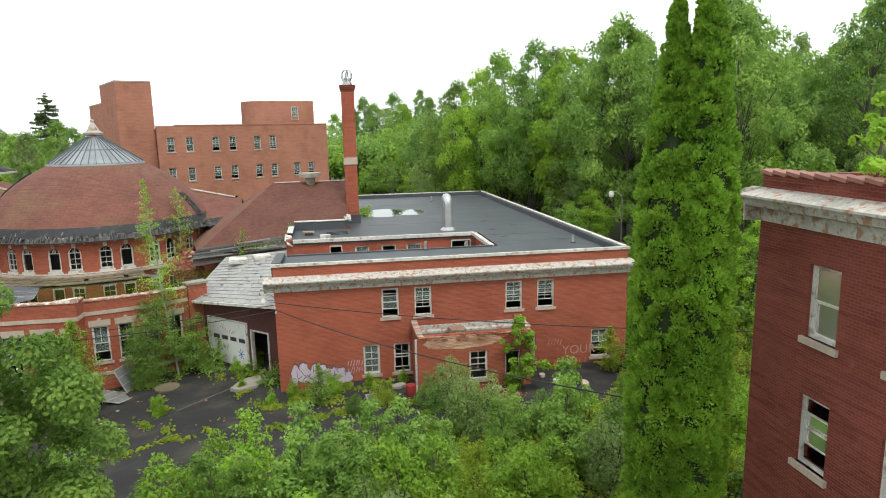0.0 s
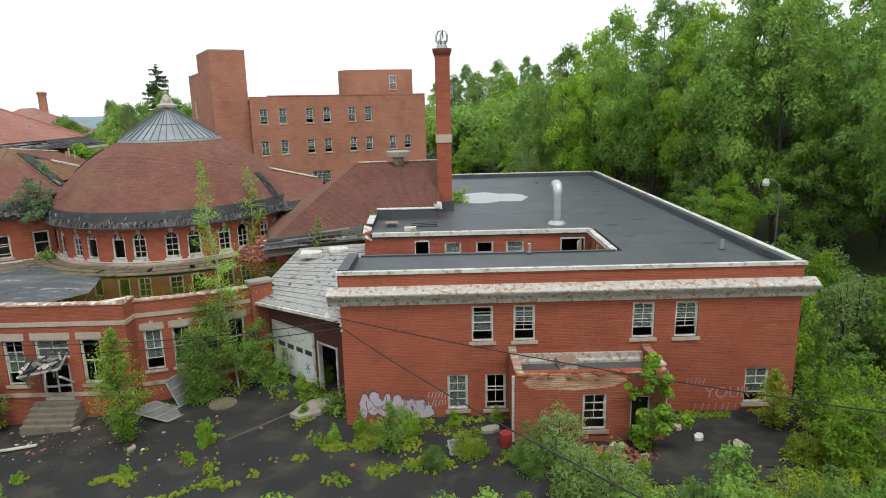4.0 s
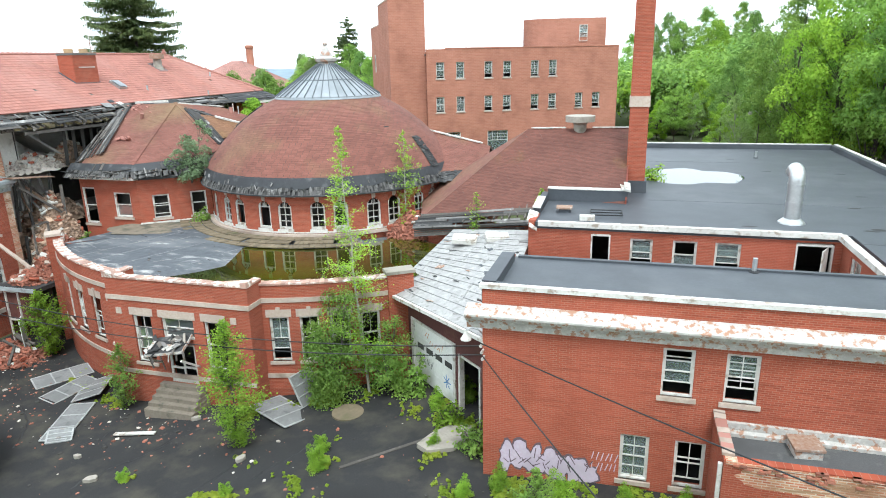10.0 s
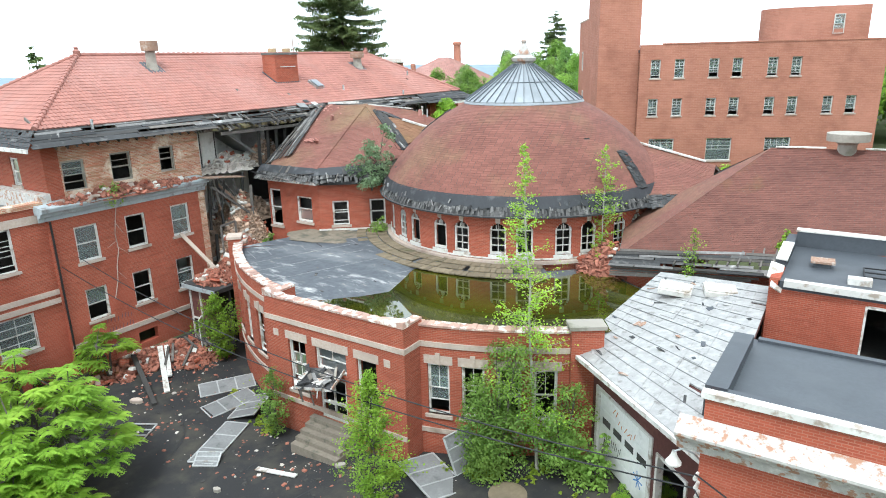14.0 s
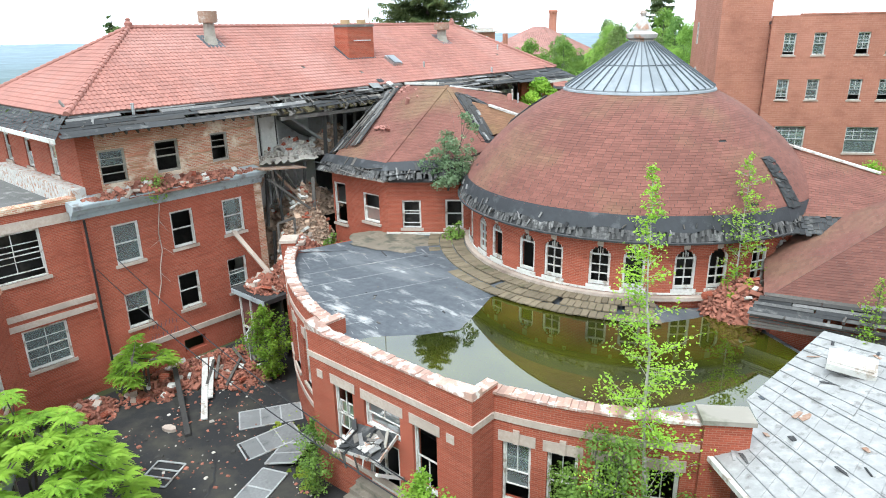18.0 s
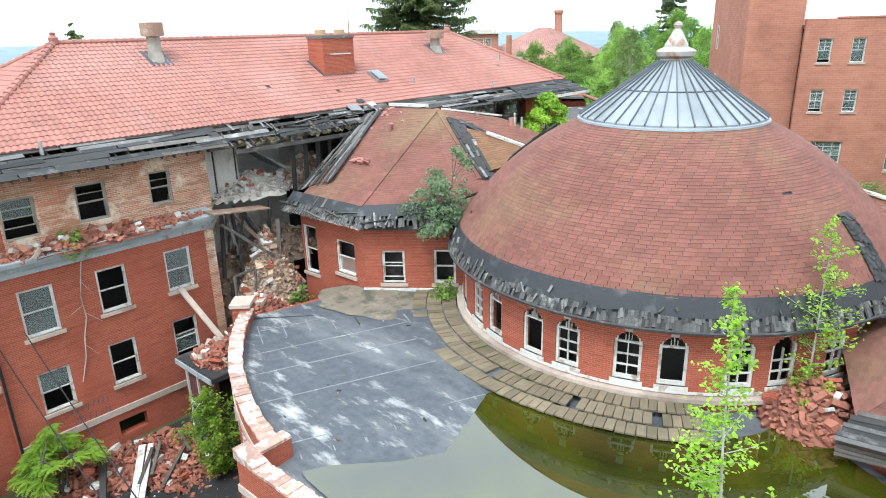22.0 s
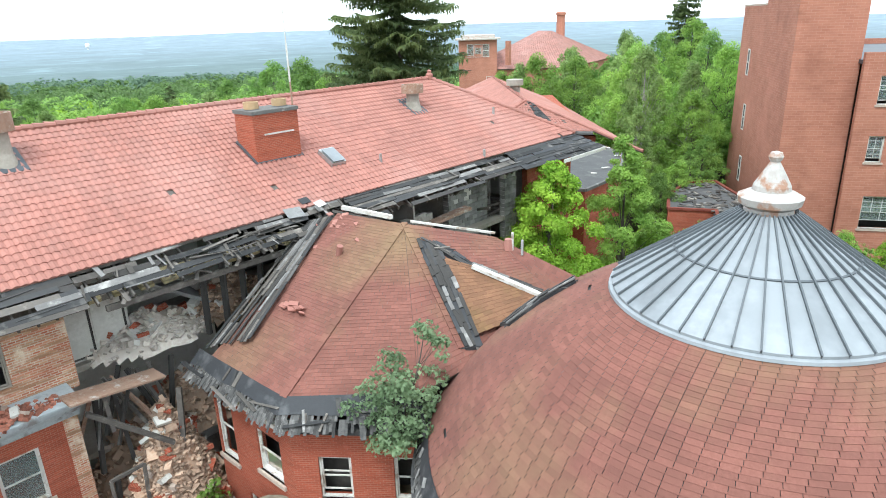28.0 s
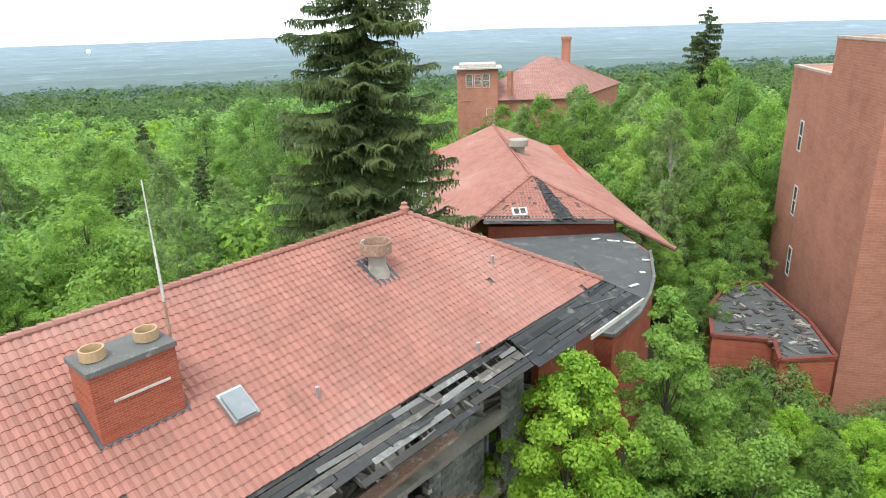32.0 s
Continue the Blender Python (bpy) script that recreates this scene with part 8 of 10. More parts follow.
# ---- lean-to against the flat-roofed building ----
def lean_to():
    t = thing("lean_to", "small brick lean-to with crumbling parapet and gravel roof", "extension")
    rng = random.Random(92)
    x0, x1, y0, y1 = 3.95, 10.6, 35.4, 38.02
    f = Line((x0, y0), (x1, y0))
    holes = [(2.98, 4.05, 0.62, 2.34), (5.1, 6.0, 0.1, 2.2)]
    wall("wall", f, -0.6, 3.4, BRICK, t, holes, thick=0.3)
    window(f, *holes[0], t, rng, bars=(2, 2), glazed=0.6)
    bm = bmesh.new()
    box(bm, x0 + 5.1, y0 + 0.1, 0.1, x0 + 5.18, y0 + 0.2, 2.2)
    box(bm, x0 + 5.92, y0 + 0.1, 0.1, x0 + 6.0, y0 + 0.2, 2.2)
    box(bm, x0 + 5.18, y0 + 0.1, 2.1, x0 + 5.92, y0 + 0.2, 2.2)
    part("door_frame", bm, WHITE, t)
    for x in (x0, x1 - 0.3):
        bm = bmesh.new()
        prism(bm, [(x, y0 + 0.3), (x + 0.3, y0 + 0.3), (x + 0.3, y1), (x, y1)], -0.6, [3.45, 3.45, 3.4, 3.4])
        part("side_wall", bm, BRICK, t)
        for k in range(9):
            bm = bmesh.new()
            slab(bm, pose(x + 0.15, y0 + 0.35 + k * 0.29, 3.5 - 0.005 * k + rng.uniform(-0.02, 0.03) + (0.1 if k > 7 else 0), 7, rng.uniform(-4, 4), rng.uniform(-6, 6)), 0.36, 0.26, 0.1)
            part("coping_brick", bm, TILE if rng.random() < 0.6 else STONE, t)
    # eroded patch: bricks lost from the face, standing back in ragged courses
    for k in range(60):
        bm = bmesh.new()
        zz = 3.38 - 0.076 * (k % 9)
        u = 0.3 + rng.random() * 5.9
        if (k % 9) > 2 + 5 * math.sin(u / 6.5 * math.pi) * rng.random():
            bm.free()
            continue
        m = pose(x0 + u, y0 - 0.01 - rng.random() * 0.025, zz, 0, 0, rng.uniform(-5, 5))
        slab(bm, m, 0.21, 0.1, 0.066)
        part("brick", bm, RUBBLE, t)
    bm = bmesh.new()
    n = 26
    top = [3.42 + 0.08 * noise.noise((i * 0.7, 3, 1)) - 0.1 * math.sin(i / n * math.pi) for i in range(n + 1)]
    for i in range(n):
        a, b = x0 + 0.05 + (x1 - x0 - 0.1) * i / n, x0 + 0.05 + (x1 - x0 - 0.1) * (i + 1) / n
        prism(bm, [(a, y0 - 0.03), (b, y0 - 0.03), (b, y0 + 0.28), (a, y0 + 0.28)], 3.3, [top[i], top[i + 1], top[i + 1], top[i]])
        part("spalled_course", bm, BRICK_OLD, t, "spalled pale brick courses")
        bm = bmesh.new()
    # patch of lost plaster below
    bm = bmesh.new()
    pts = []
    for k in range(28):
        a = 2 * math.pi * k / 28
        r = 1 + 0.22 * noise.noise((math.cos(a) * 2, math.sin(a) * 2, 5))
        pts.append((x0 + 2.6 + 2.3 * r * math.cos(a), 2.95 + 0.42 * r * math.sin(a)))
    vs = [bm.verts.new((x, y0 - 0.006, z)) for x, z in pts]
    bm.faces.new(vs)
    part("bare_patch", bm, BRICK_OLD, t)
    bm = bmesh.new()
    box(bm, x0 + 0.3, y0 + 0.3, 2.6, x1 - 0.3, y1, 2.8)
    part("roof", bm, GRAVEL_DARK, t, "grey gravel roof")
    bm = bmesh.new()
    box(bm, x0 + 0.3, y1 - 0.14, 2.79, x1 - 0.3, y1 - 0.005, 3.26)
    prism(bm, [(x0 + 0.3, y1 - 0.22), (x1 - 0.3, y1 - 0.22), (x1 - 0.3, y1 - 0.14), (x0 + 0.3, y1 - 0.14)], 2.79, [2.92, 2.92, 3.02, 3.02])
    part("flashing", bm, CORNICE, t)
    bm = bmesh.new()
    box(bm, x0 + 0.4, y0 + 0.9, -0.4, x1 - 0.4, y0 + 1.0, 2.9)
    part("shade_backing", bm, DARK, t)
    h = thing("rusty_roof_hatch", "rust-streaked square hatch on the lean-to roof", "roof hatch", at=(6.6, 37.4, 2.8), turn=6)
    bm = bmesh.new()
    box(bm, -0.4, -0.4, 0, 0.4, 0.4, 0.28)
    part("curb", bm, CORNICE, h)
    bm = bmesh.new()
    box(bm, -0.45, -0.45, 0.28, 0.45, 0.45, 0.36)
    part("lid", bm, RUST, h)
    p = thing("downpipe", "white downpipe on the lean-to corner", "downpipe")
    bm = bmesh.new()
    box(bm, 3.82, 35.5, 0.0, 3.94, 35.62, 3.2)
    part("pipe", bm, WHITE, p)


GRAVEL_DARK = material("dark_gravel", (0.10, 0.10, 0.10), (0.07, 0.07, 0.07), (0.14, 0.14, 0.13), rough=1.0, fine=20, stain_scale=0.8)
PEELED = material("peeled_roof_deck", (0.40, 0.345, 0.275), (0.28, 0.235, 0.185), (0.13, 0.135, 0.14), rough=0.95, fine=3, coarse=0.8, stain_scale=0.45, stain_at=(0.5, 0.6))
STUCCO = material("stained_stucco", (0.44, 0.41, 0.37), (0.33, 0.30, 0.26), (0.20, 0.17, 0.14), rough=0.95, fine=5, stain_scale=1.2, stain_at=(0.52, 0.66))
GRAVEL = material("grey_gravel", (0.17, 0.165, 0.155), (0.09, 0.088, 0.082), (0.24, 0.235, 0.22), rough=1.0, fine=30, stain_scale=2.0)
lean_to()


# ---- things on the flat roof ----
def roof_things():
    t = thing("vent_pipe", "galvanised gooseneck vent pipe on the flat roof", "vent pipe", at=(8.55, 51.1, 7.02))
    bm = bmesh.new()
    lathe(bm, 0, 0, [(0.62, 0.0), (0.6, 0.06), (0.4, 0.22), (0.36, 0.24)], 24)
    part("flange", bm, GALV, t)
    bm = bmesh.new()
    pts = [Vector((0, 0, 0.1)), Vector((0, 0, 2.1))] + [Vector((0, 0.42 - 0.42 * math.cos(radians(a)), 2.1 + 0.42 * math.sin(radians(a)))) for a in range(15, 165, 15)]
    rings = []
    for i, p in enumerate(pts):
        tan = (pts[min(i + 1, len(pts) - 1)] - pts[max(i - 1, 0)]).normalized()
        sx, sy = Vector((1, 0, 0)), Vector((1, 0, 0)).cross(tan)
        rings.append([bm.verts.new(p + 0.36 * (sx * math.cos(k * math.pi / 10) + sy * math.sin(k * math.pi / 10))) for k in range(20)])
    for a, b in zip(rings, rings[1:]):
        for k in range(20):
            bm.faces.new((a[k], a[(k + 1) % 20], b[(k + 1) % 20], b[k]))
    bmesh.ops.recalc_face_normals(bm, faces=bm.faces)
    part("pipe", bm, GALV, t, smooth=True)
    for z in (1.0, 1.9):
        bm = bmesh.new()
        lathe(bm, 0, 0, [(0.355, z), (0.385, z), (0.385, z + 0.06), (0.355, z + 0.06)], 24)
        part("seam_ring", bm, GALV, t)
    # standing water, with a ragged outline
    bm = bmesh.new()
    pts = []
    for k in range(40):
        a = 2 * math.pi * k / 40
        r = 1 + 0.35 * noise.noise((math.cos(a) * 1.7, math.sin(a) * 1.7, 9))
        pts.append((4.9 + 2.9 * r * math.cos(a), 63.6 + 3.2 * r * math.sin(a)))
    bm.faces.new([bm.verts.new((x, y, 7.026)) for x, y in pts])
    tagged(part("roof_puddle", bm, PUDDLE), "shallow bright puddle on the black flat roof", "water", kind="structure")
    rng = random.Random(93)
    dark = [(6.43, 50.0), (11.7, 50.0), (12.1, 50.3), (12.4, 55.0), (13.6, 58.2), (10.2, 66.5), (14.6, 66.0), (8.5, 72.0), (15.8, 44.2), (12.0, 46.6), (14.2, 52.0)]
    for x, y in dark:
        bm = bmesh.new()
        k = 9
        bm.faces.new([bm.verts.new((x + rng.uniform(0.2, 0.5) * math.cos(2 * math.pi * i / k), y + rng.uniform(0.08, 0.25) * math.sin(2 * math.pi * i / k), 7.025)) for i in range(k)])
        tagged(part("roof_patch", bm, BLACK), "small black patch on the roof membrane", "roof patch", "patches on the flat roof")
    for x0, y0, x1, y1 in ((10.5, 44.5, 17, 44.6), (10.5, 47.6, 17.1, 47.66), (2, 55.4, 17.1, 55.46), (2.2, 70.3, 9.0, 70.36)):
        bm = bmesh.new()
        box(bm, x0, y0, 7.02, x1, y1, 7.028)
        tagged(part("membrane_seam", bm, MEMBRANE_SEAM), "raised seam of the roof membrane", "seam", "seams of the flat roof")
    o = thing("roof_hatch", "small rusty red roof hatch by the kerb", "roof hatch", at=(-2.4, 51.6, 7.02), turn=4)
    bm = bmesh.new()
    box(bm, -0.3, -0.25, 0, 0.3, 0.25, 0.2)
    part("curb", bm, MEMBRANE, o)
    bm = bmesh.new()
    box(bm, -0.42, -0.36, 0.2, 0.42, 0.36, 0.28)
    part("lid", bm, RUST, o)
    o = thing("roof_frame", "low black metal frame lying on the roof", "frame", at=(-0.2, 51.2, 7.02), turn=3)
    for a, b in (((-0.8, -0.6), (0.8, -0.6)), ((0.8, -0.6), (0.8, 0.6)), ((0.8, 0.6), (-0.8, 0.6)), ((-0.8, 0.6), (-0.8, -0.6)), ((-0.8, 0), (0.8, 0))):
        bm = bmesh.new()
        beam(bm, (*a, 0.12), (*b, 0.12), 0.05, 0.05)
        part("rail", bm, BLACK, o)
    o = thing("roof_box", "small white box on the roof edge", "box", at=(-1.1, 49.9, 7.02), turn=5)
    bm = bmesh.new()
    slab(bm, pose(0, 0, 0.12, 0, 0, 0), 0.75, 0.4, 0.24)
    part("body", bm, WHITE, o)
    for x, y in ((15.8, 42.6), (5.55, 42.7), (10.5, 73)):
        o = thing("vent_stub", "short metal vent stub on the flat roof", "vent", "vent stubs", at=(x, y, 7.02))
        bm = bmesh.new()
        rod(bm, (0, 0, 0), (0, 0, 0.55), 0.09, 0.09, 10)
        part("pipe", bm, GALV, o)
        bm = bmesh.new()
        lathe(bm, 0, 0, [(0.2, 0.0), (0.2, 0.02), (0.1, 0.06)], 12)
        part("collar", bm, BLACK, o)


def puddle_material():
    mt = bpy.data.materials.new("still_rainwater")
    mt.use_nodes = True
    b = mt.node_tree.nodes["Principled BSDF"]
    b.inputs["Base Color"].default_value = (0.05, 0.055, 0.06, 1)
    b.inputs["Roughness"].default_value = 0.015
    b.inputs["IOR"].default_value = 1.6
    return mt


PUDDLE = puddle_material()
MEMBRANE_SEAM = material("seam_tape", (0.085, 0.09, 0.098), (0.07, 0.075, 0.08), rough=0.6)
roof_things()


# ---- lamps and cables ----
def wall_lamp():
    t = thing("wall_lamp", "white bell-shaped lamp on a bent wall bracket", "lamp", at=(-4.0, 38.2, 5.45))
    bm = bmesh.new()
    pts = [Vector((0.05, 0, 0.0)), Vector((-0.1, -0.1, 0.22)), Vector((-0.35, -0.15, 0.3)), Vector((-0.55, -0.2, 0.18))]
    for a, b in zip(pts, pts[1:]):
        rod(bm, a, b, 0.025, 0.025, 8)
    part("bracket", bm, GALV, t)
    bm = bmesh.new()
    lathe(bm, -0.55, -0.2, [(0.05, 0.2), (0.08, 0.08), (0.12, 0.0), (0.2, -0.12), (0.2, -0.16), (0.0, -0.1)], 16)
    part("shade", bm, WHITE, t)
    for k in range(3):
        o = thing("insulator", "small porcelain insulator on the brick corner", "insulator", "corner insulators", at=(-3.95 + 0.03 * k, 37.98, 5.2 - 0.25 * k))
        bm = bmesh.new()
        rod(bm, (0, 0.05, 0), (0, -0.25, 0), 0.04, 0.06, 10)
        part("body", bm, WHITE, o)


wall_lamp()


def cable(a, b, sag, r=0.022):
    a, b = Vector(a), Vector(b)
    bm = bmesh.new()
    n = 24
    pts = [a.lerp(b, i / n) - Vector((0, 0, sag * 4 * (i / n) * (1 - i / n))) for i in range(n + 1)]
    rings = []
    for i, p in enumerate(pts):
        tan = (pts[min(i + 1, n)] - pts[max(i - 1, 0)]).normalized()
        sx = tan.cross(Vector((0, 0, 1))).normalized()
        sy = sx.cross(tan)
        rings.append([bm.verts.new(p + r * (sx * math.cos(k * math.pi / 3) + sy * math.sin(k * math.pi / 3))) for k in range(6)])
    for p, q in zip(rings, rings[1:]):
        for k in range(6):
            bm.faces.new((p[k], p[(k + 1) % 6], q[(k + 1) % 6], q[k]))
    tagged(part("cable", bm, BLACK), "black overhead cable strung between the buildings", "cable", "overhead cables")


cable((-3.98, 37.8, 5.3), (27.0, 17.0, 7.8), 0.7)
cable((-3.98, 37.8, 4.9), (9.4, 14.5, 7.6), 0.5)
cable((-3.98, 38.0, 5.1), (-38.25, 40.9, 5.0), 1.3)
cable((-3.98, 38.0, 4.75), (-38.25, 39.9, 4.7), 1.3)


def lamp_post(x, y, top, two=False):
    t = thing("street_lamp", "slim street lamp with a pale globe by the trees", "street lamp", at=(x, y, ground_z(x, y)))
    h = top - ground_z(x, y)
    bm = bmesh.new()
    rod(bm, (0, 0, 0), (0, 0, h), 0.07, 0.05, 8)
    part("pole", bm, WOOD, t)
    for s in ((-1, 1) if two else (-1,)):
        bm = bmesh.new()
        pts = [Vector((0, 0, h - 0.1)), Vector((0.5 * s, 0, h + 0.35)), Vector((1.0 * s, 0, h + 0.4))]
        for a, b in zip(pts, pts[1:]):
            rod(bm, a, b, 0.03, 0.03, 6)
        part("arm", bm, GALV, t)
        bm = bmesh.new()
        lathe(bm, 1.0 * s, 0, [(0.05, h + 0.45), (0.16, h + 0.38), (0.24, h + 0.15), (0.2, h - 0.05), (0.0, h - 0.12)], 12)
        part("globe", bm, WHITE, t)


lamp_post(24.2, 53.1, 9.0)
lamp_post(14.5, 96, 8.6, True)
lamp_post(-22.5, 79.0, 5.2)


# ---- rubble and debris ----
def heap(name, label, cx, cy, z, rx, ry, h, n, mat, seed, size=(0.22, 0.11, 0.08), tilt=0.0, chunks=()):
    """A heap: a mound with hundreds of loose bricks on it, and some larger pieces that can be told apart."""
    rng = random.Random(seed)
    t = thing(name, label, "rubble")

    def top(x, y):
        r = math.hypot((x - cx) / rx, (y - cy) / ry)
        return z + h * max(0, 1 - r) ** 0.75 + 0.12 * noise.noise((x * 1.3, y * 1.3, seed)) + tilt * (y - cy)
    bm = bmesh.new()
    m = 14
    g = [[bm.verts.new((cx + rx * (2 * i / m - 1), cy + ry * (2 * j / m - 1), top(cx + rx * (2 * i / m - 1), cy + ry * (2 * j / m - 1)) - 0.12)) for j in range(m + 1)] for i in range(m + 1)]
    for i in range(m):
        for j in range(m):
            if math.hypot(2 * (i + 0.5) / m - 1, 2 * (j + 0.5) / m - 1) < 1.0:
                bm.faces.new((g[i][j], g[i + 1][j], g[i + 1][j + 1], g[i][j + 1]))
    bmesh.ops.delete(bm, geom=[v for v in bm.verts if not v.link_faces], context="VERTS")
    part("mound", bm, mat, t)
    vs, fs = [], []
    for _ in range(n):
        a, r = rng.uniform(0, 6.283), math.sqrt(rng.random())
        x, y = cx + rx * r * math.cos(a), cy + ry * r * math.sin(a)
        q = Matrix.Translation((x, y, top(x, y) + rng.uniform(-0.04, 0.08))) @ Euler((rng.gauss(0, 0.5), rng.gauss(0, 0.5), rng.uniform(0, 6.3))).to_matrix().to_4x4()
        s = rng.uniform(0.5, 1.4)
        k = len(vs)
        vs += [q @ Vector((sx * size[0] * s / 2, sy * size[1] * s / 2, sz * size[2] * s / 2)) for sx in (-1, 1) for sy in (-1, 1) for sz in (-1, 1)]
        fs += [tuple(k + i for i in f) for f in ((0, 1, 3, 2), (4, 6, 7, 5), (0, 4, 5, 1), (2, 3, 7, 6), (0, 2, 6, 4), (1, 5, 7, 3))]
    me = bpy.data.meshes.new("loose_bricks")
    me.from_pydata(vs, [], fs)
    me.materials.append(mat)
    ob = new("loose_bricks", me)
    ob.parent = t
    ob["kind"] = "stuff"
    for i in range(max(6, n // 22)):
        a, r = rng.uniform(0, 6.283), math.sqrt(rng.random()) * 0.9
        x, y = cx + rx * r * math.cos(a), cy + ry * r * math.sin(a)
        bm = bmesh.new()
        w = rng.uniform(0.25, 0.55)
        slab(bm, Matrix.Translation((x, y, top(x, y) + 0.08)) @ Euler((rng.gauss(0, 0.4), rng.gauss(0, 0.4), rng.uniform(0, 6))).to_matrix().to_4x4(), w, w * rng.uniform(0.4, 0.9), rng.uniform(0.1, 0.25))
        part("chunk", bm, rng.choice((mat, STONE, PLASTER, BRICK)), t)
    return t


def timber(a, b, w=0.12, h=0.18, label="grey fallen roof timber", mat=None):
    bm = bmesh.new()
    beam(bm, a, b, w, h)
    return tagged(part("fallen_timber", bm, mat or WOOD), label, "timber", "fallen timbers")


def collapse():
    heap("rubble_heap", "great heap of fallen brick and plaster in the gap", -37.9, 52.4, 1.0, 2.5, 2.2, 5.8, 2200, RUBBLE_TAN, 301)
    heap("rubble_heap", "tan rubble jammed in the lower floors", -40.6, 51.6, 0.6, 1.6, 2.2, 4.6, 500, RUBBLE_TAN, 312)
    heap("rubble_heap", "red brick rubble on the boarded porch roof", -35.4, 47.7, 2.05, 1.4, 1.3, 0.7, 420, RUBBLE, 314)
    heap("rubble_heap", "rubble on the middle floor of the gap", -40.2, 54.4, 4.3, 1.7, 2.6, 2.0, 420, RUBBLE_TAN, 313)
    heap("rubble_heap", "red brick rubble on the low porch roof", -35.3, 50.2, 1.9, 1.8, 2.2, 2.6, 1300, RUBBLE, 302)
    heap("rubble_heap", "red brick rubble spread at the wall foot", -36.4, 43.0, -2.0, 1.9, 4.2, 0.55, 700, RUBBLE, 303)
    heap("rubble_heap", "brick and slate rubble by the porch", -34.2, 44.6, -2.0, 1.8, 1.8, 0.5, 320, RUBBLE, 304)
    heap("rubble_heap", "loose bricks along the broken ledge", -38.25, 44.6, 8.12, 0.7, 4.9, 0.40, 900, RUBBLE, 305)
    heap("rubble_heap", "pale plaster rubble on the open floor", -40.6, 53.6, 8.1, 1.6, 2.6, 1.1, 420, RUBBLE_PALE, 306)
    heap("rubble_heap", "tan brick rubble on the open floor", -40.4, 57.0, 8.1, 1.2, 2.2, 1.7, 420, RUBBLE_TAN, 307)
    heap("rubble_heap", "red brick rubble where the brown roof fell in", -12.4, 55.4, 4.2, 1.6, 1.7, 1.6, 420, RUBBLE, 308)
    heap("rubble_heap", "red brick rubble at the lean-to foot", 7.8, 34.2, -0.1, 2.4, 0.9, 0.4, 300, RUBBLE, 309)
    heap("rubble_heap", "collapsed plaster and brick under the open eave", -39.4, 68.5, 4.0, 1.9, 5.5, 3.0, 600, RUBBLE_TAN, 310)
    heap("rubble_heap", "small heap of rubble by the wing wall", -36.8, 37.6, -2.0, 1.6, 1.6, 0.7, 240, RUBBLE, 311)
    rng = random.Random(94)
    # broken floor edge and hanging beams in the gap
    timber((-37.75, 49.3, 8.25), (-37.85, 52.5, 7.85), 0.95, 0.07, "rust-brown floor edge hanging over the gap", RUST)
    timber((-37.6, 49.8, 7.6), (-37.0, 52.2, 5.4), 0.2, 0.14, "grey fallen beam hanging in the gap", WOOD)
    timber((-37.4, 52.9, 7.2), (-36.6, 52.0, 1.2), 0.2, 0.12, "grey post leaning in the gap")
    timber((-38.35, 47.6, 4.8), (-35.4, 48.2, 2.2), 0.28, 0.09, "grey plank leaning from the window", STONE)
    for k in range(12):
        y = 50.2 + rng.random() * 3.0
        timber((-39.2 + rng.uniform(-0.8, 0.8), y, 7.9 - rng.random() * 0.5), (-38.6 + rng.uniform(-1.0, 1.0), y + rng.uniform(-1.3, 1.3), 5.3 + rng.random()), rng.choice((0.08, 0.14)), 0.14, mat=rng.choice((WOOD, TARREDWOOD, RUST)))
    # slanting ceiling slab, papered panels and door frames of the opened rooms
    o = thing("fallen_ceiling", "grey plaster ceiling slab slanting across the room", "ceiling slab")
    bm = bmesh.new()
    slab(bm, pose(-41.2, 54.6, 9.9, -34, 6, 0), 2.6, 3.4, 0.14)
    part("slab", bm, PLASTER_GREY, o)
    bm = bmesh.new()
    slab(bm, pose(-40.3, 53.1, 8.75, 25, 12, 30), 1.3, 0.9, 0.12)
    part("broken_piece", bm, PLASTER, o)
    for y0, y1 in ((50.35, 51.35), (51.5, 52.6)):
        o = thing("wall_panel", "pale papered wall panel in the opened room", "wall panel", "panels of the opened room")
        bm = bmesh.new()
        box(bm, -40.49, y0, 8.25, -40.455, y1, 10.9)
        part("sheet", bm, PLASTER, o)
        for z in (8.2, 10.9):
            bm = bmesh.new()
            box(bm, -40.49, y0, z, -40.43, y1, z + 0.07)
            part("rail", bm, WOOD, o)
        bm = bmesh.new()
        box(bm, -40.49, y1, 8.2, -40.43, y1 + 0.08, 10.97)
        part("stile", bm, TARREDWOOD, o)
    for y, z0, z1, lean in ((50.2, 4.4, 7.7, 0.3), (51.3, 4.4, 7.9, -0.2), (52.9, 4.6, 7.9, 0.5), (50.4, 1.2, 4.0, 0.2), (51.7, 1.3, 4.1, -0.3)):
        timber((-38.7, y, z0), (-38.75, y + lean, z1), 0.15, 0.15, "dark broken stud in the gap", TARREDWOOD)
    o = thing("leaning_frame", "brown window frame leaning in the rubble", "window frame")
    for a, b in (((-37.3, 49.95, 2.9), (-37.3, 49.95, 4.9)), ((-37.2, 51.0, 3.0), (-37.2, 51.1, 5.0)), ((-37.3, 49.95, 4.9), (-37.2, 51.1, 5.0)), ((-37.3, 49.95, 2.9), (-37.2, 51.0, 3.0))):
        bm = bmesh.new()
        beam(bm, a, b, 0.09, 0.12)
        part("frame_bar", bm, WOOD, o)
    for k in range(7):
        y = 55.0 + 0.85 * k
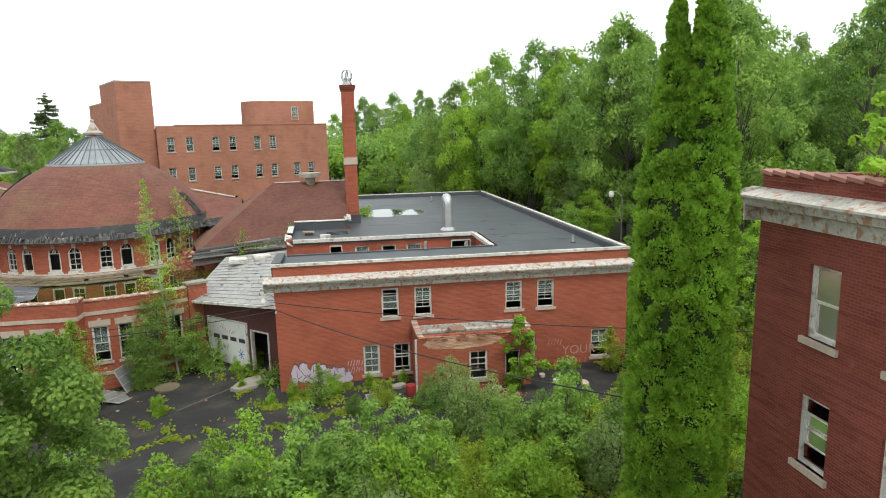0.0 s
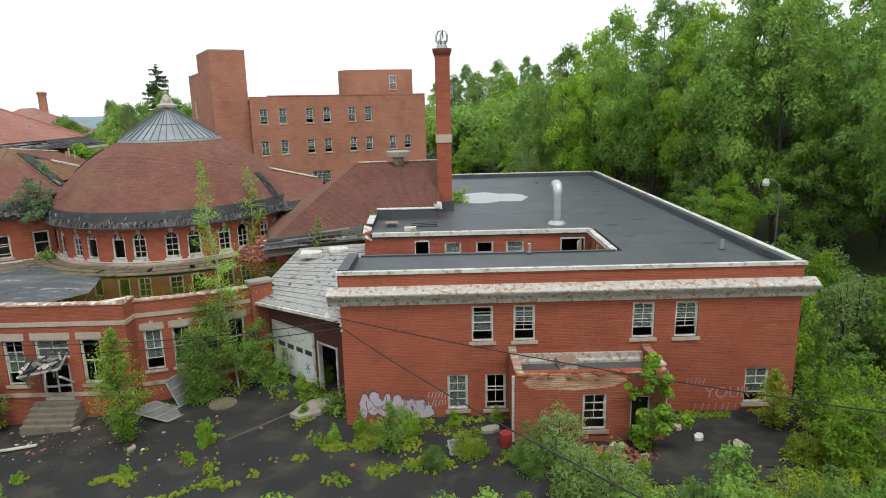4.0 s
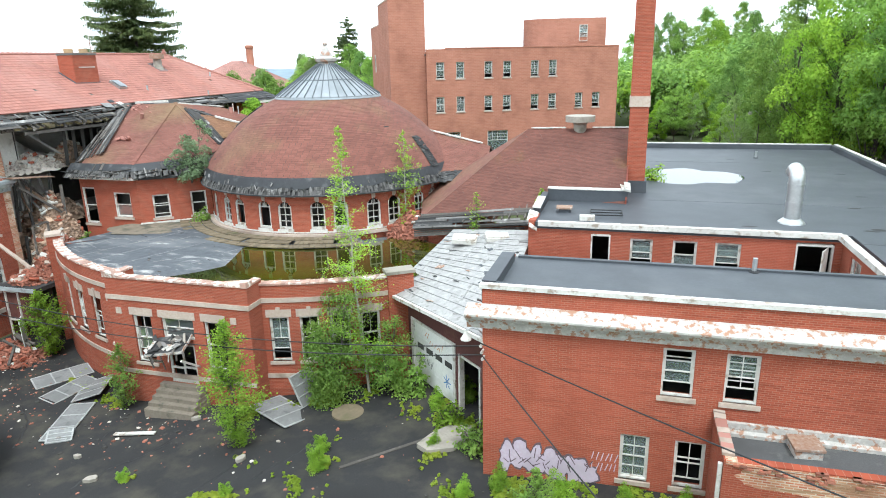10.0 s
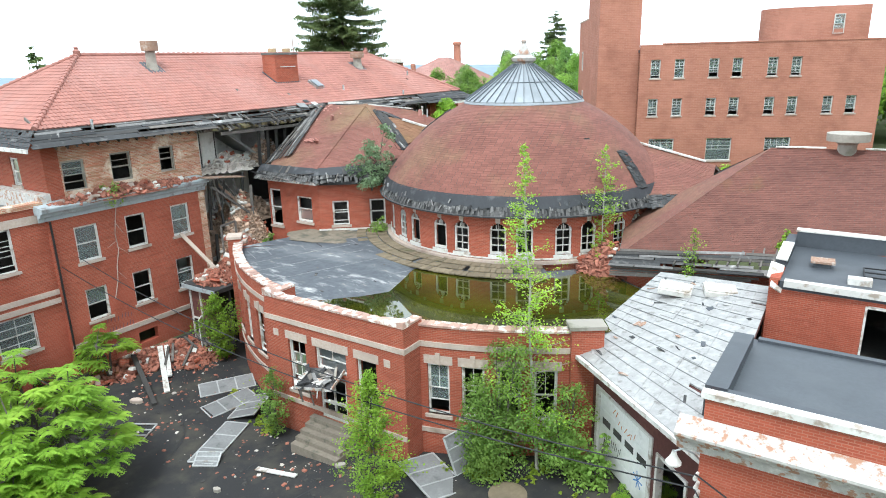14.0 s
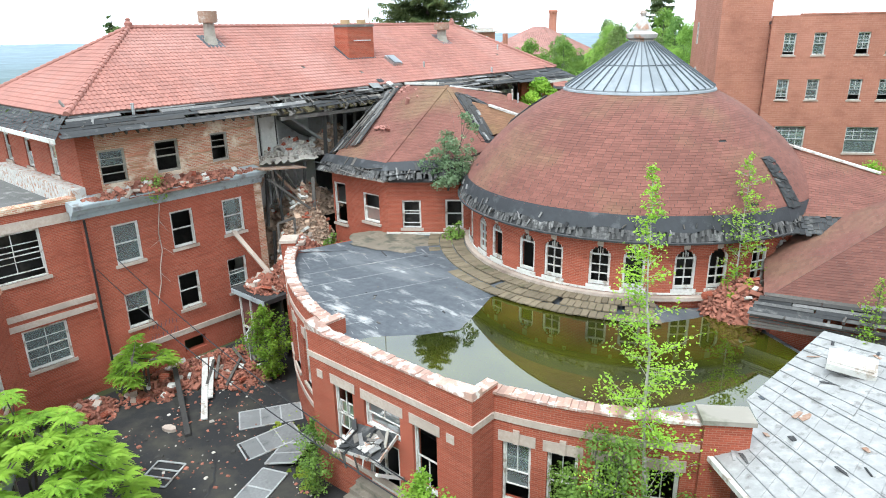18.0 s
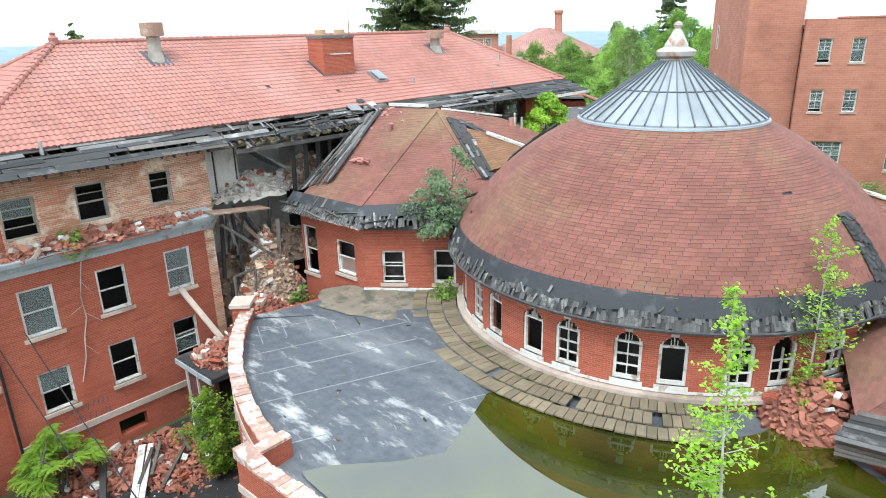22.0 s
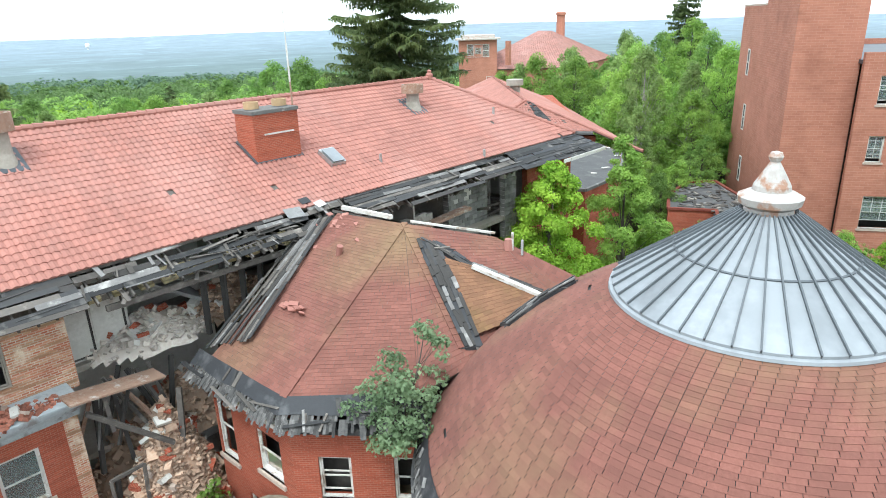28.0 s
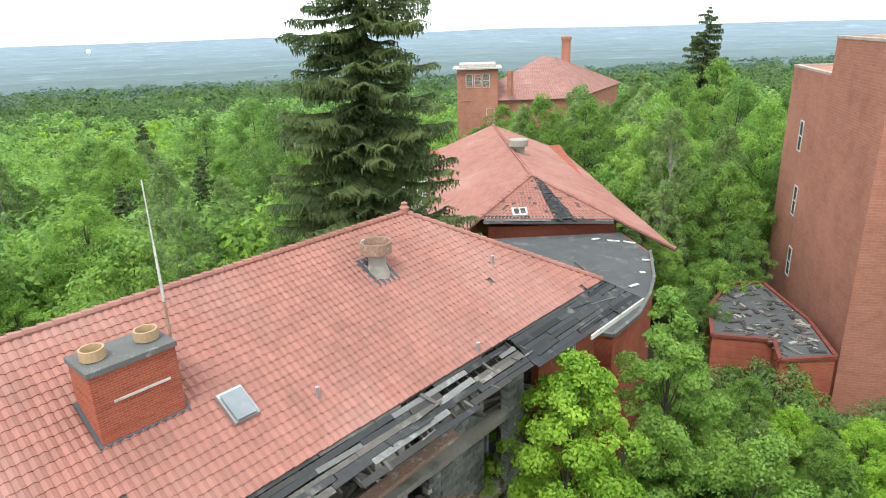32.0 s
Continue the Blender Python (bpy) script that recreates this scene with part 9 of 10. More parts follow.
        timber((-38.6, y, 8.2), (-38.5, y + 0.05, 11.3), 0.16, 0.2, "dark charred post under the open eave", TARREDWOOD)
    for k in range(24):
        y = 50.6 + rng.random() * 11
        timber((-37.4 + rng.uniform(-0.3, 0.3), y, 11.2 + rng.uniform(-0.2, 0.3)), (-38.4, y + rng.uniform(-1.6, 1.6), 11.7 + rng.uniform(-0.2, 0.3)), 0.14, 0.04)
    for k in range(26):
        y = 62.5 + rng.random() * 16
        z = rng.choice((8.2, 4.6, 10.5))
        timber((-38.9 + rng.uniform(-0.8, 0.4), y, z + rng.random()), (-40.4 + rng.uniform(-1, 1), y + rng.uniform(-2.5, 2.5), z + rng.uniform(-1.5, 1.5)), 0.12, 0.16)
    timber((-38.3, 63.5, 9.4), (-38.2, 70.8, 9.8), 0.5, 0.18, "long brown plank sagging under the eave", RUST)
    # court timbers
    timber((-36.6, 43.9, -1.35), (-31.8, 41.05, -1.8), 0.3, 0.08, "long white board lying on the asphalt", WHITE)
    timber((-36.4, 44.2, -1.35), (-33.2, 42.2, -1.7), 0.24, 0.08, "white board lying on the asphalt", WHITE)
    timber((-36.7, 42.2, -1.3), (-31.2, 39.9, -1.85), 0.25, 0.2, "dark charred beam on the asphalt", TARREDWOOD)
    for k in range(8):
        x, y = rng.uniform(-37, -34), rng.uniform(42.5, 47)
        timber((x, y, -1.3), (x + rng.uniform(0.8, 2.2), y + rng.uniform(-1.8, 0.6), -1.6), 0.14, 0.1)
    timber((-19.9, 39.1, -1.5), (-21.9, 38.7, -1.62), 0.22, 0.06, "white board by the steps", WHITE)
    # loose tiles and vent on the pyramid roof
    for k in range(7):
        o = thing("slipped_tile", "slipped red clay tile on the shingles", "tile", "slipped tiles")
        bm = bmesh.new()
        slab(bm, pose(-35.0 + 0.18 * k, 56.2 + 0.1 * (k % 3), 10.0 + 0.05 * (k % 3), 28, 6 * k, 25 * k), 0.34, 0.2, 0.06)
        part("body", bm, TILE, o)
    o = thing("valley_flashing", "torn grey lead flashing where the roofs meet", "flashing")
    for x, y, w, d, mt in ((-38.75, 60.3, 0.35, 0.5, TAR_FELT), (-38.2, 60.6, 0.4, 0.3, TARRED_GREY), (-38.4, 60.85, 0.35, 0.5, DOORPAINT), (-38.3, 59.4, 0.6, 0.8, GRATE)):
        bm = bmesh.new()
        slab(bm, pose(x, y, 12.2 + (-38.5 - x) * 4.0 / 7.0 + 0.13, 4 * (y - 60), 29.7, 14 * (y - 60)), w, d, 0.02)
        part("sheet", bm, mt, o)
    rt = random.Random(131)
    for k in range(16):
        o = thing("slipped_tile", "broken red clay tile at the roof junction", "tile", "slipped tiles")
        x, y = -36.6 + rt.gauss(0, 0.55), 60.3 + rt.gauss(0, 0.5)
        bm = bmesh.new()
        slab(bm, pose(x, y, min(12.3, 12.18 - (60.9 - y) * 0.52 + 0.1) if y < 60.9 else 12.2, 28, rt.uniform(-12, 12), rt.uniform(0, 180)), rt.uniform(0.2, 0.4), 0.18, 0.05)
        part("body", bm, TILE, o)
    for k in range(11):
        o = thing("insulation_batt", "yellowed insulation between the exposed rafters", "insulation", "insulation batts")
        y = 51.0 + 0.86 * k
        bm = bmesh.new()
        slab(bm, pose(-38.25, y, 11.28, rt.uniform(-6, 6), 24, rt.uniform(-6, 6)), rt.uniform(0.4, 0.8), rt.uniform(0.4, 0.65), 0.14)
        part("batt", bm, INSULATION, o)
    o = thing("roof_pipe", "red clay vent pipe on the pyramid roof", "vent pipe")
    bm = bmesh.new()
    rod(bm, (-35.0, 58.9, 11.0), (-34.8, 58.9, 11.6), 0.13, 0.13, 10)
    part("pipe", bm, TILE, o)
    o = thing("ridge_vent", "red clay vent stub with a white pipe at the roof edge", "vent pipe")
    bm = bmesh.new()
    rod(bm, (-29.75, 62.95, 11.35), (-29.75, 62.95, 11.78), 0.2, 0.15, 8)
    part("base", bm, TILE, o)
    for x, h, mt in ((-29.6, 12.05, WHITE), (-29.15, 11.85, GALVBAR)):
        bm = bmesh.new()
        rod(bm, (x, 63.0, 11.25), (x, 63.0, h), 0.05, 0.05, 8)
        part("pipe", bm, mt, o)


INSULATION = material("yellowed_insulation", (0.42, 0.36, 0.20), (0.30, 0.25, 0.14), (0.20, 0.17, 0.12), rough=1.0, fine=12, stain_scale=2.0)
PLASTER_GREY = material("grey_stained_plaster", (0.36, 0.36, 0.34), (0.26, 0.26, 0.245), (0.15, 0.145, 0.13), rough=0.95, stain_scale=0.8)
RUBBLE_PALE = material("pale_plaster_rubble", (0.62, 0.58, 0.52), (0.50, 0.42, 0.35), rough=0.95, vary=0.3, island=True)
collapse()


# ---- court furniture and entrance ----
def mesh_panel(x, y, w, l, turn, tx=0.0, ty=0.0, lift=0.05, solid=True):
    t = thing("mesh_panel", "fallen grey window guard lying on the asphalt", "window guard", "fallen window guards", at=(x, y, ground_z(x, y) + 0.08 + lift), turn=turn)
    m = pose(0, 0, 0, tx, ty, 0)
    for a, b in (((-w, -l), (w, -l)), ((w, -l), (w, l)), ((w, l), (-w, l)), ((-w, l), (-w, -l)), ((-w, -l * 0.33), (w, -l * 0.33)), ((-w, l * 0.33), (w, l * 0.33))):
        bm = bmesh.new()
        beam(bm, m @ Vector((a[0] / 2, a[1] / 2, 0)), m @ Vector((b[0] / 2, b[1] / 2, 0)), 0.07, 0.05)
        part("bar", bm, GALVBAR, t)
    if solid:
        bm = bmesh.new()
        slab(bm, m, w - 0.05, l - 0.05, 0.012)
        part("mesh", bm, GRATE, t)


def court():
    mesh_panel(-29.6, 43.3, 1.3, 2.9, -32, 0, 6)
    mesh_panel(-27.9, 42.1, 1.4, 2.6, -15, 4, 0)
    mesh_panel(-26.5, 42.3, 1.5, 2.2, 24, 0, -14, 0.2)
    mesh_panel(-25.3, 39.4, 1.2, 3.4, 22, 0, 0)
    mesh_panel(-14.6, 41.6, 1.7, 2.9, 64, 0, 5, 0.1)
    mesh_panel(-29.5, 37.8, 1.3, 1.5, 30, 0, 0, solid=False)
    mesh_panel(-13.9, 43.1, 1.8, 1.6, 74, 62, 0, 0.7)
    mesh_panel(-24.5, 38.1, 1.1, 0.7, 30, 25, 0, 0.15)
    mesh_panel(1.7, 35.0, 1.4, 1.2, 5, 0, 0, 0.1)
    # steps
    t = thing("entrance_steps", "worn concrete entrance steps to the annex door", "steps")
    for k in range(5):
        bm = bmesh.new()
        box(bm, -21.5 - 0.03 * k, 41.95 - 0.30 * (k + 1) + 0.004 * k, -2.3, -19.0 + 0.03 * k, 41.96, -0.45 - 0.2 * k)
        part("step", bm, STEP_STONE, t)
    # canopy broken over the door
    c = thing("door_canopy", "broken slate canopy sagging over the door", "canopy")
    bm = bmesh.new()
    m = pose(-20.4, 41.4, 1.9, 22, -10, 3)
    slab(bm, m, 2.1, 1.15, 0.08)
    part("deck", bm, TARRED, c)
    for a, b in (((-1.05, -0.58), (1.05, -0.58)), ((1.05, -0.58), (1.05, 0.58)), ((-1.05, -0.58), (-1.05, 0.58))):
        bm = bmesh.new()
        beam(bm, m @ Vector((*a, -0.03)), m @ Vector((*b, -0.03)), 0.07, 0.13)
        part("edge_board", bm, CORNICE, c)
    rng = random.Random(95)
    for k in range(26):
        bm = bmesh.new()
        slab(bm, m @ pose(rng.uniform(-0.95, 0.95), rng.uniform(-0.5, 0.5), rng.uniform(0.06, 0.22), rng.uniform(-18, 18), rng.uniform(-18, 18), rng.uniform(0, 180)), rng.uniform(0.25, 0.8), rng.uniform(0.08, 0.26), 0.03)
        part("loose_board", bm, rng.choice((WOOD, CONCRETE, TARRED, TARRED, CORNICE, TARRED_GREY)), c)
    for k in range(5):
        bm = bmesh.new()
        p = m @ Vector((rng.uniform(-1, 1), -0.6, -0.05))
        beam(bm, p, p + Vector((rng.uniform(-0.2, 0.2), rng.uniform(-0.1, 0.1), -rng.uniform(0.3, 0.8))), 0.08, 0.03)
        part("hanging_lath", bm, rng.choice((WHITE, WOOD)), c)
    for x in (-21.4, -19.2):
        bm = bmesh.new()
        beam(bm, (x, 41.95, 0.6), (x, 40.7, 1.5), 0.1, 0.1)
        part("brace", bm, WHITE, c)
    # broken concrete pieces, manhole and slab
    for x, y, s, col in ((-6.0, 40.1, 1.5, CONCRETE), (-14.4, 37.7, 0.35, CONCRETE), (-20.2, 35.5, 0.4, CONCRETE), (-22.3, 36.9, 0.25, CONCRETE), (-32.4, 39.6, 0.5, STONE), (-18.7, 40.6, 0.3, CONCRETE), (12.2, 35.4, 0.4, WHITE), (13.6, 34.6, 0.5, STONE), (11.6, 36.4, 0.35, STONE), (3.0, 36.6, 0.6, CONCRETE)):
        o = thing("concrete_piece", "broken pale concrete piece on the asphalt", "concrete piece", "broken concrete pieces", at=(x, y, ground_z(x, y) + 0.09), turn=rng.uniform(0, 90))
        bm = bmesh.new()
        k = 7
        prism(bm, [(s * rng.uniform(0.6, 1) * math.cos(2 * math.pi * i / k), 0.6 * s * rng.uniform(0.6, 1) * math.sin(2 * math.pi * i / k)) for i in range(k)], -0.05, 0.1 + 0.05 * s)
        part("piece", bm, col, o)
    o = thing("manhole_lid", "round brown manhole lid in the asphalt", "manhole", at=(-11.3, 41.9, ground_z(-11.3, 41.9) + 0.09))
    bm = bmesh.new()
    lathe(bm, 0, 0, [(0.75, -0.05), (0.75, 0.05), (0.6, 0.08), (0.0, 0.1)], 24)
    part("lid", bm, PAVER, o)
    o = thing("red_drum", "small crushed red drum on the asphalt", "drum", at=(3.5, 35.2, 0.1), turn=20)
    bm = bmesh.new()
    lathe(bm, 0, 0, [(0.0, 0.0), (0.28, 0.0), (0.3, 0.3), (0.28, 0.6), (0.0, 0.58)], 16)
    part("body", bm, REDPAINT, o)
    # timber joint line in the asphalt and long cracks
    timber((-7.0, 40.1, -0.52), (-9.8, 37.7, -0.74), 0.16, 0.04, "flat brown board on the asphalt")
    for pts in (((-20.7, 34.8), (-20.0, 36.4), (-19.2, 37.4), (-18.6, 38.9), (-17.0, 39.9), (-15.8, 40.4)), ((-16, 34.5), (-14.8, 36.2), (-14.2, 38.0)), ((-24, 37), (-22.5, 38.6), (-22.0, 40.2)), ((-13.2, 36.4), (-12.0, 38.6), (-11.6, 40.8)), ((-29, 40), (-27.2, 38.8), (-25.8, 36.6))):
        bm = bmesh.new()
        prev = None
        dense = []
        for (ax, ay), (bx, by) in zip(pts, pts[1:]):
            dense += [(ax + (bx - ax) * f / 6 + rng.gauss(0, 0.06), ay + (by - ay) * f / 6 + rng.gauss(0, 0.06)) for f in range(6)]
        vs = [[bm.verts.new((x + s * rng.uniform(0.02, 0.05), y + s * 0.02, ground_z(x, y) + 0.06 + 0.03 * noise.noise((x * 0.21, y * 0.21, 3)) + 0.006)) for s in (-1, 1)] for x, y in dense]
        for p, q in zip(vs, vs[1:]):
            bm.faces.new((p[0], p[1], q[1], q[0]))
        tagged(part("asphalt_crack", bm, BLACK), "dark open crack across the asphalt", "crack", "cracks in the asphalt")
    # enclosed porch below the tiled wing
    p = thing("side_porch", "small brown boarded porch between wing and annex", "porch")
    bm = bmesh.new()
    box(bm, -36.8, 46.5, -2.1, -36.68, 48.6, 1.8)
    box(bm, -36.68, 46.5, -0.2, -33.9, 46.62, 1.8)
    part("boarding", bm, MAROON, p)
    bm = bmesh.new()
    box(bm, -37.0, 46.2, 1.8, -33.7, 51.0, 2.05)
    part("roof", bm, TARRED, p)
    bm = bmesh.new()
    beam(bm, (-36.9, 46.2, 1.92), (-33.7, 46.2, 1.92), 0.1, 0.26)
    part("fascia", bm, CORNICE_GREY, p)
    bm = bmesh.new()
    for a, b, c2, d in ((-36.6, -36.5, -2.0, 1.7), (-35.6, -35.5, -2.0, 1.7), (-36.5, -35.6, 1.6, 1.7), (-36.5, -35.6, -0.3, -0.2), (-36.5, -35.6, -2.0, -1.9)):
        box(bm, a, 46.42, c2, b, 46.5, d)
    part("door_frame", bm, WHITE, p)
    bm = bmesh.new()
    slab(bm, pose(-35.25, 46.05, -0.95, 0, 4, -52), 0.85, 0.05, 2.1)
    part("door_leaf", bm, DOORPAINT, p, "white door hanging open")
    bm = bmesh.new()
    box(bm, -36.3, 47.4, -2.1, -33.9, 47.5, 1.7)
    part("shade_backing", bm, DARK, p)


STEP_STONE = material("dirty_stone_steps", (0.23, 0.195, 0.15), (0.16, 0.135, 0.105), (0.09, 0.085, 0.06), rough=0.95, stain_scale=1.4)
REDPAINT = material("red_paint", (0.32, 0.03, 0.03), (0.22, 0.025, 0.025), rough=0.6)
court()


# ---- left wings of the tiled building ----
def left_wings():
    t = thing("left_wing", "lower brick wing with stone bands and a flat roof", "building")
    rng = random.Random(96)
    f = Line((-38.65, 28.0), (-38.65, 39.7))
    u = lambda y: y - 28.0
    holes = [(u(35.5), u(37.9), 4.95, 7.3), (u(36.2), u(38.2), 0.4, 2.5), (u(31.0), u(33.2), 4.95, 7.3)]
    wall("wall", f, -2.6, 8.15, BRICK, t, holes, thick=0.4)
    for h in holes:
        window(f, *h, t, rng, bars=(2, 2), glazed=0.5)
    for z0, z1 in ((7.3, 7.75), (3.1, 3.4), (2.6, 2.9)):
        strip("stone_band", f, 0, f.length, z0, z1, -0.05, 0.05, STONE, t)
    strip("coping", f, 0, f.length, 8.15, 8.4, -0.6, 0.1, BRICK_OLD, t)
    bm = bmesh.new()
    box(bm, -50, 28.0, 7.5, -39.05, 39.9, 7.8)
    part("roof", bm, GRAVEL, t)
    bm = bmesh.new()
    box(bm, -50, 39.6, 7.8, -38.7, 40.25, 8.75)
    part("upstand_wall", bm, CORNICE, t, "chalky stepped roof upstand")
    bm = bmesh.new()
    box(bm, -41.0, 28.2, -2.5, -40.8, 39.4, 7.5)
    part("shade_backing", bm, DARK, t)
    s = thing("side_wing", "low brick side wing with a worn flat roof edge", "building")
    p, q = Vector((-38.9, 35.9)), Vector((-26.6, 29.9))
    g = Line(q, p)
    wall("wall", g, -2.6, 4.7, BRICK, s, [(6.5, 7.6, 0.6, 2.6), (9.6, 10.7, 0.6, 2.6)], thick=0.35)
    for h in ((6.5, 7.6, 0.6, 2.6), (9.6, 10.7, 0.6, 2.6)):
        window(g, *h, s, rng, bars=(1, 1), glazed=0.5)
    strip("coping", g, -0.1, g.length, 4.7, 4.95, -0.45, 0.1, BRICK_OLD, s)
    n = g.n
    bm = bmesh.new()
    prism(bm, [tuple(v) for v in (q - n * 0.4, p - n * 0.4, p - n * 7, q - n * 7)], 4.2, 4.4)
    part("roof", bm, FELT_PLAIN, s)
    wall("wall", Line(q - n * 7, q), -2.6, 4.7, BRICK, s, thick=0.35, u1=6.6)
    o = thing("porch_hood", "grey metal porch hood on posts", "porch hood")
    bm = bmesh.new()
    m = g.stand(2.6, 0.75, 1.35)
    slab(bm, m @ pose(0, 0, 0, 14, 0, 0), 2.6, 1.6, 0.08)
    part("hood", bm, CORNICE_GREY, o)
    for k in (-1.2, 1.2):
        bm = bmesh.new()
        a = m @ Vector((k, -0.65, -0.1))
        rod(bm, a, (a.x, a.y, -2.2), 0.05, 0.05, 8)
        part("post", bm, WHITE, o)


left_wings()


# ---- things on the tile roof ----
def roof_z(x):
    return 12.2 + (-38.5 - x) * 4.0 / 7.0


def tile_roof_things():
    def flue(x, y, h, wide, label):
        t = thing("roof_ventilator", label, "ventilator", "ventilators on the tile roof", at=(x, y, roof_z(x)))
        bm = bmesh.new()
        lathe(bm, 0, 0, [(wide * 0.9, -0.35), (wide * 0.62, 0.25), (wide * 0.6, h * 0.6)], 20)
        part("neck", bm, CONCRETE, t)
        bm = bmesh.new()
        lathe(bm, 0, 0, [(wide * 0.65, h * 0.6), (wide * 1.05, h * 0.62), (wide * 1.05, h), (wide * 0.95, h), (wide * 0.9, h * 0.72), (0.0, h * 0.7)], 20)
        part("cap", bm, RUST, t)
        bm = bmesh.new()
        slab(bm, pose(0, 0, -0.02, 0, 29.7, 0), wide * 2.6, wide * 2.2, 0.07)
        part("apron", bm, MEMBRANE, t)
    flue(-43.9, 50.9, 1.75, 0.55, "squat chimney-like metal ventilator on red tiles")
    flue(-43.3, 72.0, 1.25, 0.62, "round rusty-capped ventilator on red tiles")
    t = thing("brick_chimney", "square brick chimney with clay pots on red tiles", "chimney", at=(-42.1, 61.1, 0))
    bm = bmesh.new()
    box(bm, -0.72, -1.2, 13.6, 0.72, 1.2, 16.0)
    part("shaft", bm, BRICK, t)
    bm = bmesh.new()
    box(bm, -0.77, -1.25, 16.0, 0.77, 1.25, 16.16)
    part("cap", bm, GRAVEL, t)
    for y in (-0.75, 0.75):
        bm = bmesh.new()
        lathe(bm, 0, y, [(0.34, 16.2), (0.34, 16.5), (0.28, 16.5), (0.25, 16.25)], 14)
        part("chimney_pot", bm, CLAYPOT, t)
    bm = bmesh.new()
    box(bm, 0.73, -0.7, 15.05, 0.76, 0.9, 15.12)
    part("repair_strip", bm, WHITE, t)
    bm = bmesh.new()
    slab(bm, pose(0, 0, 14.27, 0, 29.7, 0), 1.75, 2.6, 0.1)
    part("base_flashing", bm, MEMBRANE, t)
    m = thing("antenna_mast", "thin white antenna mast strapped to the chimney", "antenna", at=(-41.9, 62.45, 14.0))
    for a, b, r, mt in ((0, 3.2, 0.05, RUST), (3.2, 4.9, 0.045, WHITE), (4.9, 6.8, 0.025, WHITE)):
        bm = bmesh.new()
        rod(bm, (0, 0, a), (0, 0, b), r, r * 0.8, 8)
        part("mast_section", bm, mt, m)
    s = thing("skylight", "small grey metal skylight on red tiles", "skylight", at=(-40.75, 63.6, roof_z(-40.75)))
    bm = bmesh.new()
    slab(bm, pose(0, 0, 0.12, 0, 29.7, 0), 1.15, 0.85, 0.22)
    part("curb", bm, GALV, s)
    bm = bmesh.new()
    slab(bm, pose(0.13, 0, 0.25, 0, 29.7, 0), 1.0, 0.72, 0.04)
    part("cover", bm, ZINC, s)
    for x, y in ((-39.9, 66.0), (-41.5, 77.5), (-38.6, 72.8), (-38.3, 43.0)):
        p = thing("vent_stub", "short metal vent stub on the tile roof", "vent", "vent stubs", at=(x, y, roof_z(x)))
        bm = bmesh.new()
        rod(bm, (0, 0, -0.1), (0, 0, 0.45), 0.08, 0.08, 8)
        part("pipe", bm, GALV, p)


CLAYPOT = material("buff_clay_pot", (0.45, 0.31, 0.17), (0.36, 0.24, 0.13), rough=0.9)
tile_roof_things()


